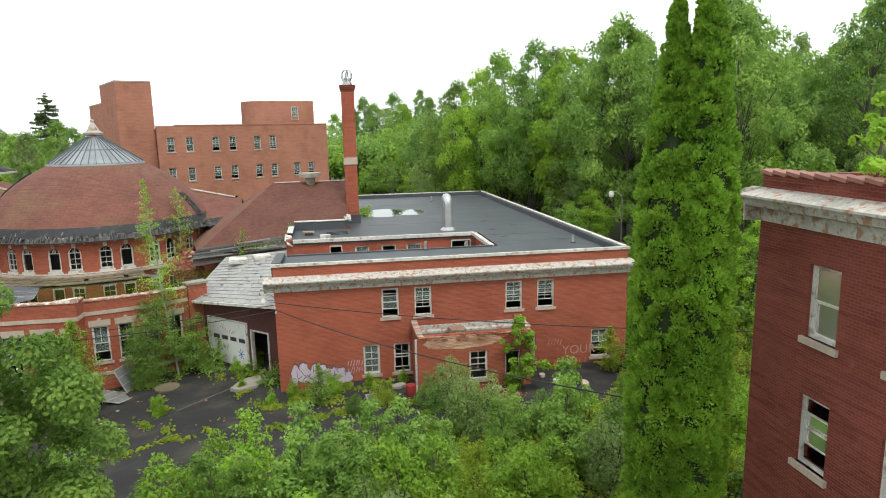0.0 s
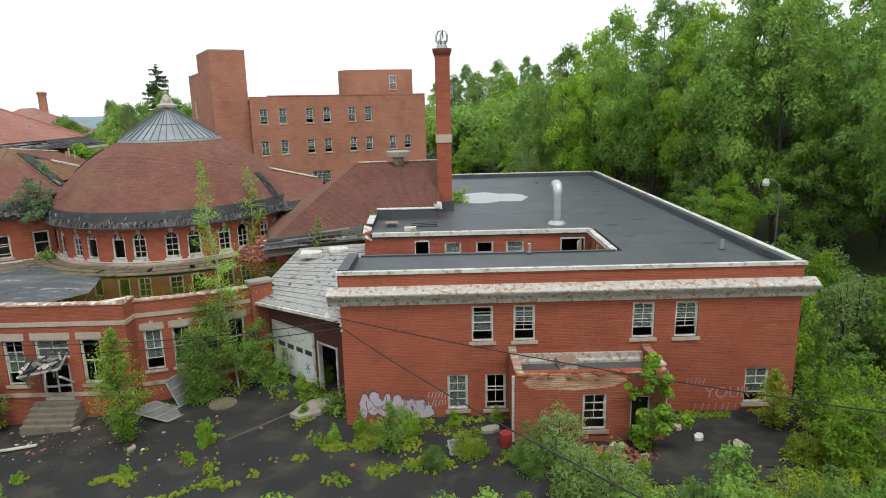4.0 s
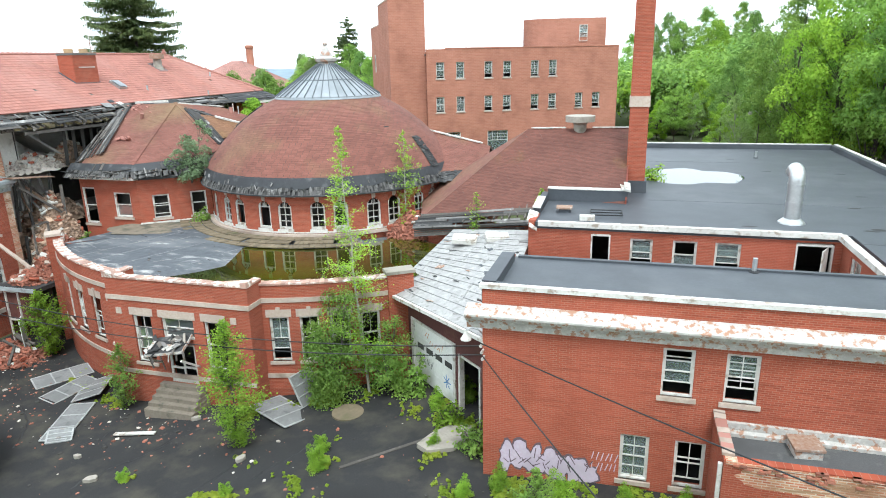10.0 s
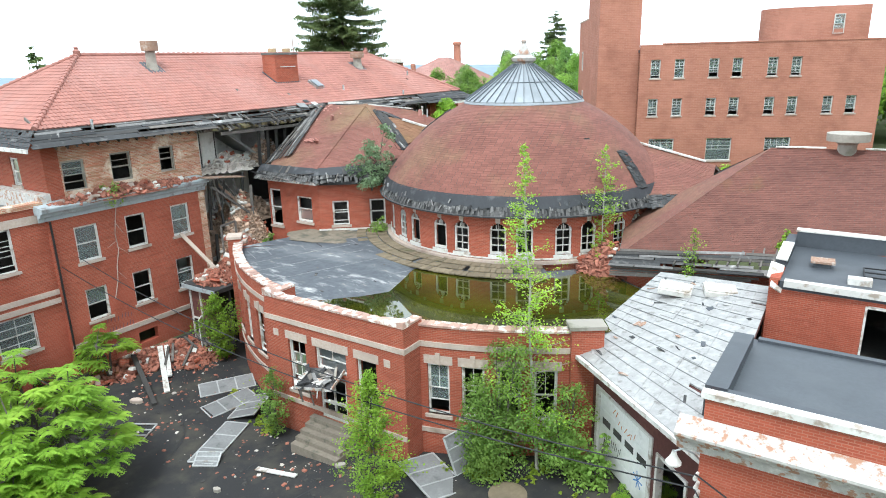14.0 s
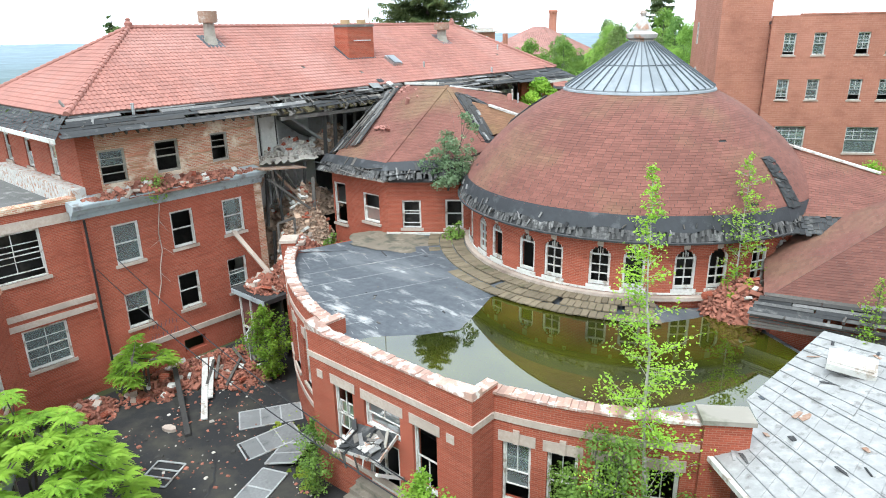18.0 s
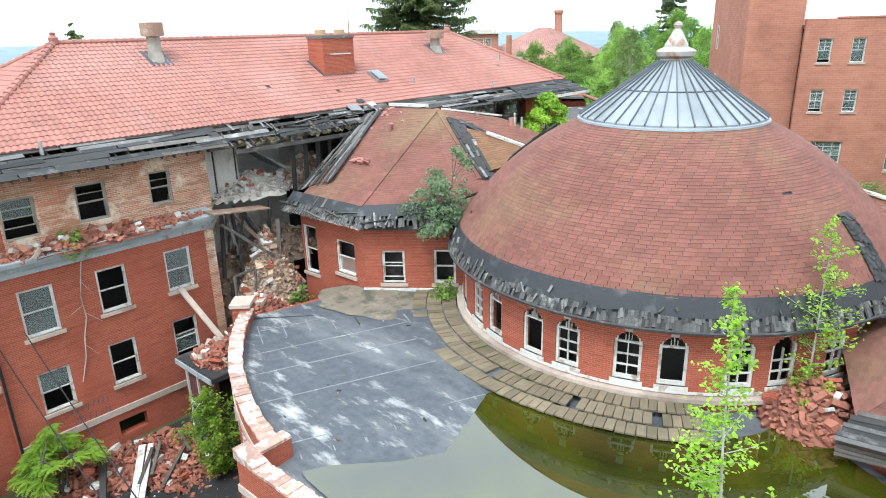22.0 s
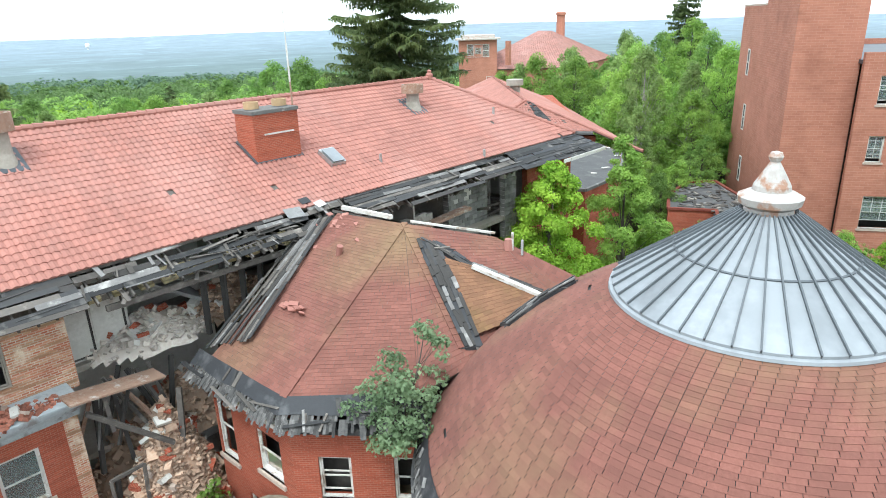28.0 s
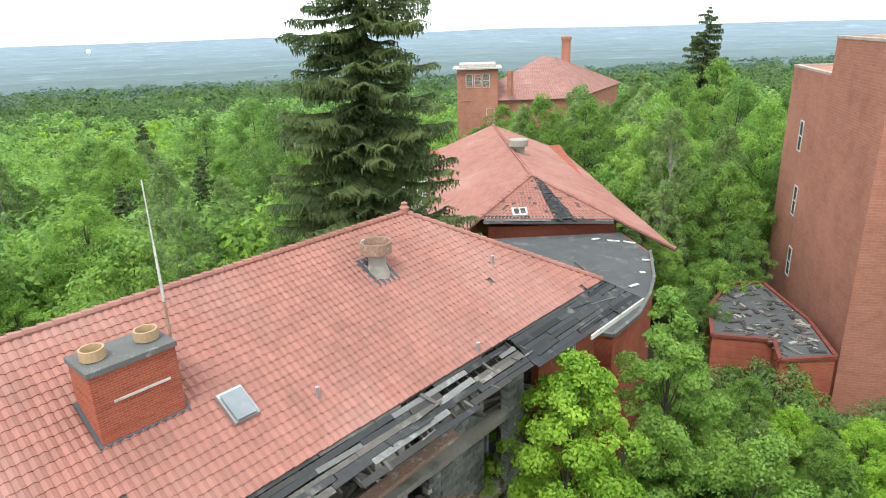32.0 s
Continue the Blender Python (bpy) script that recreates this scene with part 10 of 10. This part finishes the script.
# ---- roofs beyond the tiled wing ----
def far_roofs():
    t = thing("second_tiled_wing", "further wing with a long red tile roof", "building")
    # ridge runs away from the hip top to the far end
    H, E = Vector((-57.6, 104.5, 11.0)), Vector((-80.2, 128.2, 11.0))
    a, b = Vector((-43.0, 103.5, 7.0)), Vector((-57.2, 89.9, 7.0))
    c, d = Vector((-73.1, 135.0, 7.0)), Vector((-87.3, 121.4, 7.0))
    roof_patch("tiles", a, c, E, H, TILE, t, 0.5, 0.4, 0.03, seed=61, arch=0.06)
    roof_patch("tiles", d, b, H, E, TILE, t, 0.5, 0.4, 0.03, seed=62, arch=0.06)
    a2, b2 = a.lerp(H, 0.38), b.lerp(H, 0.45)
    roof_patch("tiles", b2, a2, H, H, TILE, t, 0.4, 0.32, 0.03, seed=63, arch=0.06, missing=0.06)
    for p, q in ((H, E), (a, H), (b, H)):
        n = round((q - p).length / 0.6)
        bm = bmesh.new()
        for i in range(n):
            rod(bm, p.lerp(q, i / n) + Vector((0, 0, 0.1)), p.lerp(q, (i + 1.08) / n) + Vector((0, 0, 0.07)), 0.18, 0.15, 6)
        part("ridge_tiles", bm, TILE, t)
    bm = bmesh.new()
    prism(bm, [(a2.x - 0.3, a2.y + 0.8), (c.x, c.y - 0.4), (d.x + 0.5, d.y), (b2.x + 0.3, b2.y + 0.8)], -20, 7.9)
    part("wall", bm, BRICK, t)
    torn_edge("valley_strip", (-52.2, 100.3, 8.66), (-51.0, 101.5, 8.66), (-56.9, 104.6, 11.03), (-57.3, 104.3, 11.03), t, 64, 12, 0.3, TARRED, 0.1, 0.05)
    plank_eave(b2 + Vector((0.5, -0.3, -0.3)), a2 + Vector((0.1, -0.5, -0.3)), a2 + Vector((-0.4, 0.2, 0.12)), b2 + Vector((0, 0.4, 0.12)), t, 65, 3, (1.5, 4.0), 0.1)
    bm = bmesh.new()
    m = Matrix.Translation((-55.2, 99.25, 9.1)) @ Vector((0.24, -0.25, 0.938)).to_track_quat("Z", "Y").to_matrix().to_4x4()
    slab(bm, m, 1.3, 1.1, 0.3)
    light = part("roof_light", bm, WHITE, t, "small white-framed roof light")
    for k in (-0.28, 0.28):
        bm = bmesh.new()
        slab(bm, m @ pose(k, 0, 0.16), 0.42, 0.75, 0.02)
        part("pane", bm, DARK, light)
    # curved flat roof between the two tiled wings
    f = thing("curved_flat_roof", "curved gravel flat roof between the tiled wings", "building")
    bm = bmesh.new()
    pts = [(-55.0, 88.6), (-43.0, 85.5), (-39.6, 86.4), (-39.7, 89.9), (-40.5, 93.2), (-41.6, 96.3), (-44.2, 101.3), (-48.4, 104.6), (-57.2, 95.6)]
    prism(bm, pts, -10, 7.2)
    part("wall", bm, BRICK, f)
    bm = bmesh.new()
    mid = Vector((-46, 94))
    prism(bm, [tuple(mid + (Vector(p) - mid) * 0.97) for p in pts], 7.2, 7.28)
    part("roof", bm, GRAVEL_DARK, f)
    for p, q in zip(pts[1:6], pts[2:7]):
        bm = bmesh.new()
        beam(bm, (*p, 7.3), (*q, 7.3), 0.22, 0.22)
        part("coping", bm, GRAVEL, f)
    rng = random.Random(97)
    for x, y in ((-46.4, 102.2), (-47.6, 101.8), (-49.0, 101.4), (-42.6, 96.6), (-42.0, 94.0), (-41.8, 91.6), (-43.4, 99.2)):
        bm = bmesh.new()
        slab(bm, pose(x, y, 7.34, 3, 4, rng.uniform(0, 90)), rng.uniform(0.4, 1.1), 0.25, 0.05)
        part("loose_flashing", bm, WHITE, f)
    # house with a small tower, and the long roof behind it
    # its paler brick and tile carry the haze in their colour
    h = thing("tower_house", "distant brick house with a lookout tower and red roof", "building")
    T = Vector((-121.7, 169.2))
    e = Vector((0.78, 0.62))
    n = Vector((-0.62, 0.78))
    w = 9.3
    bm = bmesh.new()
    prism(bm, [tuple(v) for v in (T, T + e * w, T + e * w + n * w, T + n * w)], -25, 15.0)
    part("tower", bm, BRICK_FAR, h)
    bm = bmesh.new()
    o = 0.9
    q = [T - e * o - n * o, T + e * (w + o) - n * o, T + e * (w + o) + n * (w + o), T - e * o + n * (w + o)]
    prism(bm, [tuple(v) for v in q], 15.0, 15.3)
    mid = T + e * w / 2 + n * w / 2
    prism(bm, [tuple(mid + (v - mid) * 0.75) for v in q], 15.3, 16.1)
    part("tower_roof", bm, CORNICE, h)
    tl = Line(T, T + e * w)
    for k in range(3):
        window(tl, 2.0 + 1.9 * k, 3.6 + 1.9 * k, 11.0, 14.0, h, rng, bars=(1, 1), glazed=0.3, depth=-0.1, sill=False)
    window(tl, 6.6, 8.4, 3.2, 6.4, h, rng, bars=(1, 1), glazed=0.3, depth=-0.1, sill=False)
    low = 8.0
    FL, FR, BR, BL = Vector((-121.0, 169.6, low)), Vector((-101.0, 187.0, low)), Vector((-110.0, 226.0, low)), Vector((-136.0, 206.0, low))
    r0, r1 = Vector((-121.0, 203.0, 16.2)), Vector((-113.0, 197.0, 16.2))
    for k, (p, q, r, s) in enumerate(((FL, FR, r1, r0), (FR, BR, r1, r1), (BR, BL, r0, r1), (BL, FL, r0, r0))):
        roof_patch("tiles", p, q, r, s, TILE_HAZED, h, 0.8, 0.6, 0.03, seed=71 + k, arch=0.06)
    bm = bmesh.new()
    prism(bm, [(-120.4, 171.0), (-102.0, 187.3), (-110.4, 224.6), (-135.0, 205.6)], -40, low)
    part("wall", bm, BRICK_FAR, h)
    bm = bmesh.new()
    lathe(bm, -116.8, 207.4, [(1.25, 6), (1.15, 20.0), (1.4, 20.1), (1.4, 20.7), (1.0, 21.0), (0.0, 21.0)], 14)
    part("round_chimney", bm, BRICK_FAR, h)
    bm = bmesh.new()
    box(bm, -112.4, 175.6, 9, -111.4, 176.6, 14.6)
    part("chimney", bm, BRICK_FAR, h)
    v = thing("roof_ventilator", "pale ventilator on the further red roof", "ventilator", at=(-66.2, 114.6, 10.6))
    bm = bmesh.new()
    lathe(bm, 0, 0, [(0.7, -0.6), (0.7, 0.8), (1.1, 0.9), (1.1, 1.6), (0.0, 1.7)], 16)
    part("body", bm, CONCRETE, v)
    wt = thing("white_roof_house", "pale flat roof half hidden by the spruce", "building", at=(-72, 108, 0))
    bm = bmesh.new()
    box(bm, -6, -4, -20, 6, 5, 6.0)
    part("wall", bm, WHITE, wt)
    bm = bmesh.new()
    box(bm, -6.5, -4.5, 6.0, 6.5, 5.5, 6.4)
    part("roof", bm, WHITE, wt)


far_roofs()


def low_block():
    """Low debris-strewn roof at the foot of the stair tower, and the crumbling roof behind the rotunda."""
    t = thing("low_brick_block", "low brick block with debris on its roof", "building")
    rng = random.Random(98)
    pts = [(-39.8, 107.1), (-39.4, 101.7), (-37.5, 97.2), (-34.0, 98.9), (-32.9, 96.3), (-30.3, 98.9), (-33.0, 103.6), (-37.7, 109.0)]
    bm = bmesh.new()
    prism(bm, pts, -9, 3.6)
    part("wall", bm, BRICK, t)
    bm = bmesh.new()
    mid = Vector((-35.0, 101.8))
    prism(bm, [tuple(mid + (Vector(p) - mid) * 0.96) for p in pts], 3.6, 3.66)
    part("roof", bm, GRAVEL_DARK, t, "dark roof littered with debris")
    for p, q in zip(pts, pts[1:] + pts[:1]):
        bm = bmesh.new()
        beam(bm, (*p, 3.7), (*q, 3.7), 0.26, 0.2)
        part("coping", bm, BRICK_DARK, t)
    for k in range(150):
        f = rng.random()
        k0 = rng.randrange(len(pts))
        g = Vector(pts[k0]).lerp(Vector(pts[(k0 + 1) % len(pts)]), f)
        x, y = Vector((-35.0, 101.8)).lerp(g, 0.88 * math.sqrt(rng.random()))
        bm = bmesh.new()
        slab(bm, pose(x, y, 3.72, rng.uniform(-8, 8), rng.uniform(-8, 8), rng.uniform(0, 180)), rng.uniform(0.25, 1.1), rng.uniform(0.06, 0.28), 0.08)
        part("debris_board", bm, rng.choice((WOOD, WOOD, TARRED_GREY, CONCRETE, TARREDWOOD, TARREDWOOD, TARREDWOOD, WOOD)), t)
    o = thing("rear_terrace", "peeling flat roof terrace with a low stained parapet", "building")
    edge = [(-30.3, 68.4), (-31.2, 73.2), (-30.4, 73.8), (-27.5, 75.7), (-26.6, 75.9), (-24.3, 76.1), (-22.4, 75.6), (-18.0, 75.0), (-12.0, 73.4)]
    bm = bmesh.new()
    prism(bm, edge[::-1] + [(-29.0, 66.0), (-10.0, 65.0)], -2.5, 5.75)
    part("wall", bm, BRICK, o)
    bm = bmesh.new()
    prism(bm, [(x * 0.985 - 0.32, y - 0.25) for x, y in edge[::-1]] + [(-28.6, 66.2), (-10.4, 65.2)], 5.75, 5.8)
    part("deck", bm, PEELED, o, "tan and grey peeled roof deck")
    for i, (p, q) in enumerate(zip(edge, edge[1:])):
        ax = Line(p, q)
        h = 6.5 + rng.uniform(-0.12, 0.12)
        bm = bmesh.new()
        prism(bm, [ax.at(0, -0.02, 0)[:2], ax.at(ax.length, -0.02, 0)[:2], ax.at(ax.length, 0.26, 0)[:2], ax.at(0, 0.26, 0)[:2]], 5.7, [h, h + rng.uniform(-0.15, 0.1), h, h])
        bmesh.ops.recalc_face_normals(bm, faces=bm.faces)
        part("parapet", bm, STUCCO, o)
        bm = bmesh.new()
        prism(bm, [ax.at(0.03, -0.06, 0)[:2], ax.at(ax.length - 0.03, -0.06, 0)[:2], ax.at(ax.length - 0.03, 0.32, 0)[:2], ax.at(0.03, 0.32, 0)[:2]], h + 0.005, h + 0.08)
        bmesh.ops.recalc_face_normals(bm, faces=bm.faces)
        part("coping", bm, COPING if i % 3 else STONE, o)
    for x, y, w in ((-30.9, 73.1, 0.75), (-22.6, 75.5, 0.6)):
        bm = bmesh.new()
        slab(bm, pose(x, y, 6.25, 0, 0, 35), w, w, 1.1)
        part("corner_pier", bm, STUCCO, o)
    for k in range(26):
        x = rng.uniform(-29.5, -14)
        y = rng.uniform(69.5, 73.0 + 0.2 * (x + 29.5) if x < -22 else 72.5)
        bm = bmesh.new()
        slab(bm, pose(x, y, 5.82, rng.uniform(-3, 3), rng.uniform(-3, 3), rng.uniform(0, 180)), rng.uniform(0.3, 1.5), rng.uniform(0.2, 0.8), 0.03)
        part("torn_felt", bm, rng.choice((TAR_FELT, PEELED, FELT_LAP, CONCRETE, TAR_FELT)), o)
    # red shingled link roof east of the dome
    r = thing("link_roof", "short red shingled link roof beside the dome", "building")
    roof_patch("shingles", (-13.0, 58.6, 7.6), (-8.6, 60.6, 7.8), (-8.8, 63.0, 9.0), (-14.6, 63.4, 10.2), SHINGLE, r, 0.16, 0.32, seed=81)
    roof_patch("shingles", (-8.6, 66.6, 7.6), (-14.2, 67.6, 7.8), (-14.6, 63.4, 10.2), (-8.8, 63.0, 9.0), SHINGLE, r, 0.2, 0.36, seed=82)
    torn_edge("rotten_eave", (-12.4, 57.6, 7.1), (-8.4, 59.8, 7.3), (-8.6, 60.7, 7.85), (-13.0, 58.7, 7.65), r, 83, 4)
    bm = bmesh.new()
    prism(bm, [(-13.2, 59.2), (-8.8, 61.4), (-8.8, 66), (-14, 66.6)], 3, 7.2)
    part("wall", bm, BRICK_OLD, r)
    bm = bmesh.new()
    beam(bm, (-14.6, 63.4, 10.32), (-9.4, 63.05, 9.2), 0.22, 0.08)
    part("ridge_cap", bm, WHITE, r)


low_block()


# ---- graffiti ----
def spray(name, strokes, y, mat, label, d=0.008):
    """Sprayed strokes as thin bars on a south face: x0, z0, x1, z1, width."""
    t = thing(name, label, "graffiti")
    for k, (x0, z0, x1, z1, w) in enumerate(strokes):
        bm = bmesh.new()
        a, b = Vector((x0, y - d * (1 + 0.01 * k), z0)), Vector((x1, y - d * (1 + 0.01 * k), z1))
        m = Matrix.Translation((a + b) / 2) @ (b - a).to_track_quat("X", "Y").to_matrix().to_4x4()
        slab(bm, m, (b - a).length + w * 0.7, w, w) if False else beam(bm, a, b, 0.006, w)
        part("stroke", bm, mat, t)
    return t


def graffiti():
    rng = random.Random(99)
    y = 38.05
    # large pale bubble shapes
    t = thing("graffiti", "large pale lilac sprayed bubble shapes on brick", "graffiti")
    for k in range(7):
        cx = -2.95 + 0.47 * k
        for s, mt, off in ((1.0, SPRAY_DARK, 0.004), (0.86, SPRAY_LILAC, 0.007)):
            bm = bmesh.new()
            pts = []
            for i in range(26):
                a = 2 * math.pi * i / 26
                r = (1 + 0.55 * noise.noise((math.cos(a) * 1.9 + k * 3, math.sin(a) * 1.9, k)) + 0.18 * math.cos(3 * a + k)) * s
                pts.append((cx + 0.42 * r * math.cos(a), 0.75 + 0.08 * (k % 2) - 0.06 * k + 0.62 * r * math.sin(a)))
            bm.faces.new([bm.verts.new((px, y - off - 0.0005 * k, pz)) for px, pz in pts])
            part("bubble", bm, mt, t)
        for j in range(4):
            bm = bmesh.new()
            px, pz = cx + rng.uniform(-0.12, 0.12), 0.7 + rng.uniform(-0.2, 0.25)
            beam(bm, (px, y - 0.012, pz - 0.16), (px + rng.uniform(-0.3, 0.3), y - 0.012, pz + rng.uniform(-0.1, 0.3)), 0.003, 0.035)
            part("stroke", bm, SPRAY_DARK, t)
    spray("graffiti", [(0.05 + 0.16 * (k % 6), 0.62 + 0.42 * (k // 6) + rng.uniform(-0.05, 0.05), 0.12 + 0.16 * (k % 6) + rng.uniform(-0.05, 0.05), 0.95 + 0.42 * (k // 6), 0.03) for k in range(12)], y, SPRAY_LILAC, "small unreadable pale tag on brick")
    spray("graffiti", [(12.9 + 0.34 * (k % 7), -0.15 + rng.uniform(-0.05, 0.05), 13.0 + 0.34 * (k % 7) + rng.uniform(-0.1, 0.12), 0.45, 0.04) for k in range(7)], y, SPRAY_PINK, "unreadable pink sprayed line on brick")
    spray("graffiti", [(12.5 + 0.2 * k, 1.35 + 0.1 * (k % 2), 12.62 + 0.2 * k, 1.75 - 0.08 * (k % 2), 0.035) for k in range(5)], y, SPRAY_PINK, "unreadable faded tag on brick")
    cu = bpy.data.curves.new("graffiti_word", "FONT")
    cu.body, cu.size, cu.extrude = "YOUR", 0.8, 0.002
    cu.materials.append(SPRAY_PINK)
    o = new("graffiti_word", cu)
    o.matrix_basis = pose(13.45, y - 0.008, 0.72, 90, 0, 0)
    tagged(o, "pink sprayed word YOUR on the brick wall", "graffiti")
    spray("graffiti", [(5.3 + 0.24 * k, 0.95 + 0.1 * (k % 3), 5.45 + 0.24 * k, 1.45 - 0.12 * (k % 2), 0.03) for k in range(9)], 35.4, SPRAY_DARK, "unreadable dark tag on the lean-to")
    # garage door tags, along the diagonal wall
    g = Line((-10.3, 46.6), (-4.0, 40.9))
    t = thing("graffiti", "black, blue and orange tags on the garage door", "graffiti")
    for k in range(9):
        bm = bmesh.new()
        u, z = 2.2 + 0.13 * k, 0.55 + rng.uniform(-0.1, 0.1)
        beam(bm, g.at(u, -0.052, z), g.at(u + rng.uniform(0.0, 0.14), -0.052, z + rng.uniform(0.2, 0.4)), 0.004, 0.03)
        part("stroke", bm, BLACK, t)
    for k in range(7):
        a = 2 * math.pi * k / 7
        bm = bmesh.new()
        beam(bm, g.at(4.55, -0.05, 0.42), g.at(4.55 + 0.32 * math.cos(a), -0.05, 0.42 + 0.36 * math.sin(a)), 0.004, 0.05)
        part("stroke", bm, SPRAY_BLUE, t)
    for k in range(8):
        bm = bmesh.new()
        u, z = 2.6 + 0.22 * k, 1.75 + rng.uniform(-0.1, 0.1) + (0.3 if k < 2 else 0)
        beam(bm, g.at(u, -0.052, z), g.at(u + rng.uniform(0.0, 0.2), -0.052, z + rng.uniform(0.15, 0.3)), 0.004, 0.035)
        part("stroke", bm, SPRAY_ORANGE, t)
    # faint tags on the tiled wing's wall
    t = thing("graffiti", "faint black unreadable tags low on the wall", "graffiti")
    for k in range(16):
        bm = bmesh.new()
        yy, z = 41.9 + 0.22 * (k % 8), 0.55 - 0.6 * (k // 8) + rng.uniform(-0.06, 0.06)
        beam(bm, (-38.34, yy, z), (-38.34, yy + rng.uniform(0, 0.15), z + rng.uniform(0.2, 0.38)), 0.004, 0.035)
        part("stroke", bm, SPRAY_DARK, t)
    # root-like pale crack with dead creeper on the same wall
    t = thing("dead_creeper", "pale dead creeper stem on the brick wall", "creeper")
    pts = [(43.55, 7.3), (43.4, 6.6), (43.25, 5.8), (43.3, 4.8), (43.05, 3.9), (42.95, 3.0), (42.6, 1.9)]
    for (a, b), (c, d) in zip(pts, pts[1:]):
        bm = bmesh.new()
        rod(bm, (-38.32, a, b), (-38.32, c, d), 0.03, 0.024, 6)
        part("stem", bm, STONE, t)
    for a, b, c, d in ((43.3, 5.0, 43.9, 4.4), (43.3, 5.4, 42.7, 5.1), (43.0, 3.6, 43.5, 2.9), (43.4, 6.4, 43.8, 5.7)):
        bm = bmesh.new()
        rod(bm, (-38.32, a, b), (-38.32, c, d), 0.014, 0.008, 5)
        part("tendril", bm, STONE, t)
    # pipes on walls
    for x, y0, z0, z1 in ((-38.25, 39.75, -1.9, 7.3),):
        p = thing("downpipe", "dark downpipe on the wing corner", "downpipe")
        bm = bmesh.new()
        rod(bm, (x, y0, z0), (x, y0, z1), 0.06, 0.06, 8)
        part("pipe", bm, BLACK, p)


SPRAY_LILAC = material("lilac_spray_paint", (0.55, 0.48, 0.56), (0.48, 0.38, 0.46), rough=0.7, bump=0)
SPRAY_DARK = material("dark_spray_paint", (0.10, 0.07, 0.09), (0.14, 0.09, 0.10), rough=0.7, bump=0)
SPRAY_PINK = material("pink_spray_paint", (0.50, 0.26, 0.24), (0.42, 0.18, 0.16), rough=0.7, bump=0)
SPRAY_BLUE = material("blue_spray_paint", (0.10, 0.25, 0.55), rough=0.7, bump=0)
SPRAY_ORANGE = material("orange_spray_paint", (0.55, 0.20, 0.08), rough=0.7, bump=0)
graffiti()


# ---- broken plaster walls behind the rotunda and under the open eave ----
def ruin_walls():
    rng = random.Random(120)
    # bare block walls of the gutted rooms
    g = thing("gutted_room_wall", "grey block and plaster walls of the gutted rooms", "wall")
    for x, y0, y1, z0, z1 in ((-40.4, 63.2, 66.2, 4.3, 10.6), (-40.4, 67.6, 70.2, 4.3, 9.6), (-40.2, 71.8, 75.0, 1.0, 10.9), (-40.6, 60.4, 62.0, 8.1, 10.8)):
        n = round((y1 - y0) / 0.5)
        for i in range(n):
            top = z1 - abs(rng.gauss(0, 0.35))
            bm = bmesh.new()
            box(bm, x - 0.12, y0 + 0.5 * i, z0, x + 0.12 + rng.uniform(0, 0.02), y0 + 0.5 * i + 0.495, top)
            part("block_stack", bm, rng.choice((PLASTER, CONCRETE, PLASTER)), g)


ruin_walls()


def court_litter():
    """Chips of brick, slate and plaster strewn over the asphalt, as one mass."""
    rng = random.Random(121)
    bm = bmesh.new()
    vs, fs, mi = [], [], []
    for _ in range(1300):
        k = rng.random()
        if k < 0.45:
            x, y = -34 + abs(rng.gauss(0, 4.5)), rng.uniform(37, 47)
        elif k < 0.7:
            x, y = rng.gauss(-20.5, 3.5), 41.2 - abs(rng.gauss(0, 2.0))
        else:
            x, y = rng.uniform(-30, 14), rng.uniform(33, 44)
        if math.hypot(x - CX, y - CY) < 19.2 or (-24.5 < x < -15.8 and y > 41.8) or (x > -4 and y > 37.6) or x < -38 or (y - 46.6) > (x + 10.3) * -0.905 and x > -10.3:
            continue
        z = ground_z(x, y) + 0.06
        s, a = 0.025 + 0.09 * rng.random() ** 3, rng.uniform(0, 3.14)
        d, e = Vector((math.cos(a), math.sin(a), 0)) * s, Vector((-math.sin(a), math.cos(a), 0)) * s * rng.uniform(0.4, 0.9)
        h = Vector((0, 0, s * rng.uniform(0.2, 0.7)))
        p = Vector((x, y, z))
        i = len(vs)
        vs += [p - d - e, p + d - e, p + d + e, p - d + e, p - d * 0.8 - e * 0.8 + h, p + d * 0.8 - e * 0.7 + h, p + d * 0.7 + e * 0.8 + h, p - d * 0.8 + e * 0.8 + h]
        fs += [(i + 4, i + 5, i + 6, i + 7), (i, i + 1, i + 5, i + 4), (i + 1, i + 2, i + 6, i + 5), (i + 2, i + 3, i + 7, i + 6), (i + 3, i, i + 4, i + 7)]
        mi += [rng.choice((0, 0, 0, 0, 1, 2, 2, 2))] * 5
    bm.free()
    me = bpy.data.meshes.new("court_litter")
    me.from_pydata(vs, [], fs)
    for m in (RUBBLE, RUBBLE_PALE, TARREDWOOD):
        me.materials.append(m)
    for f, k in zip(me.polygons, mi):
        f.material_index = k
    tagged(new("court_litter", me), "chips of brick and plaster strewn on the asphalt", "litter", kind="stuff")


court_litter()


def water_tower():
    t = thing("water_tower", "far white water tower on the hazy plain", "water tower", at=(-3095, 1213, -58))
    bm = bmesh.new()
    lathe(bm, 0, 0, [(3, -20), (3, 12), (9, 16), (9.5, 26), (7, 31), (0, 33)], 16)
    part("tank", bm, DOORPAINT, t)


water_tower()
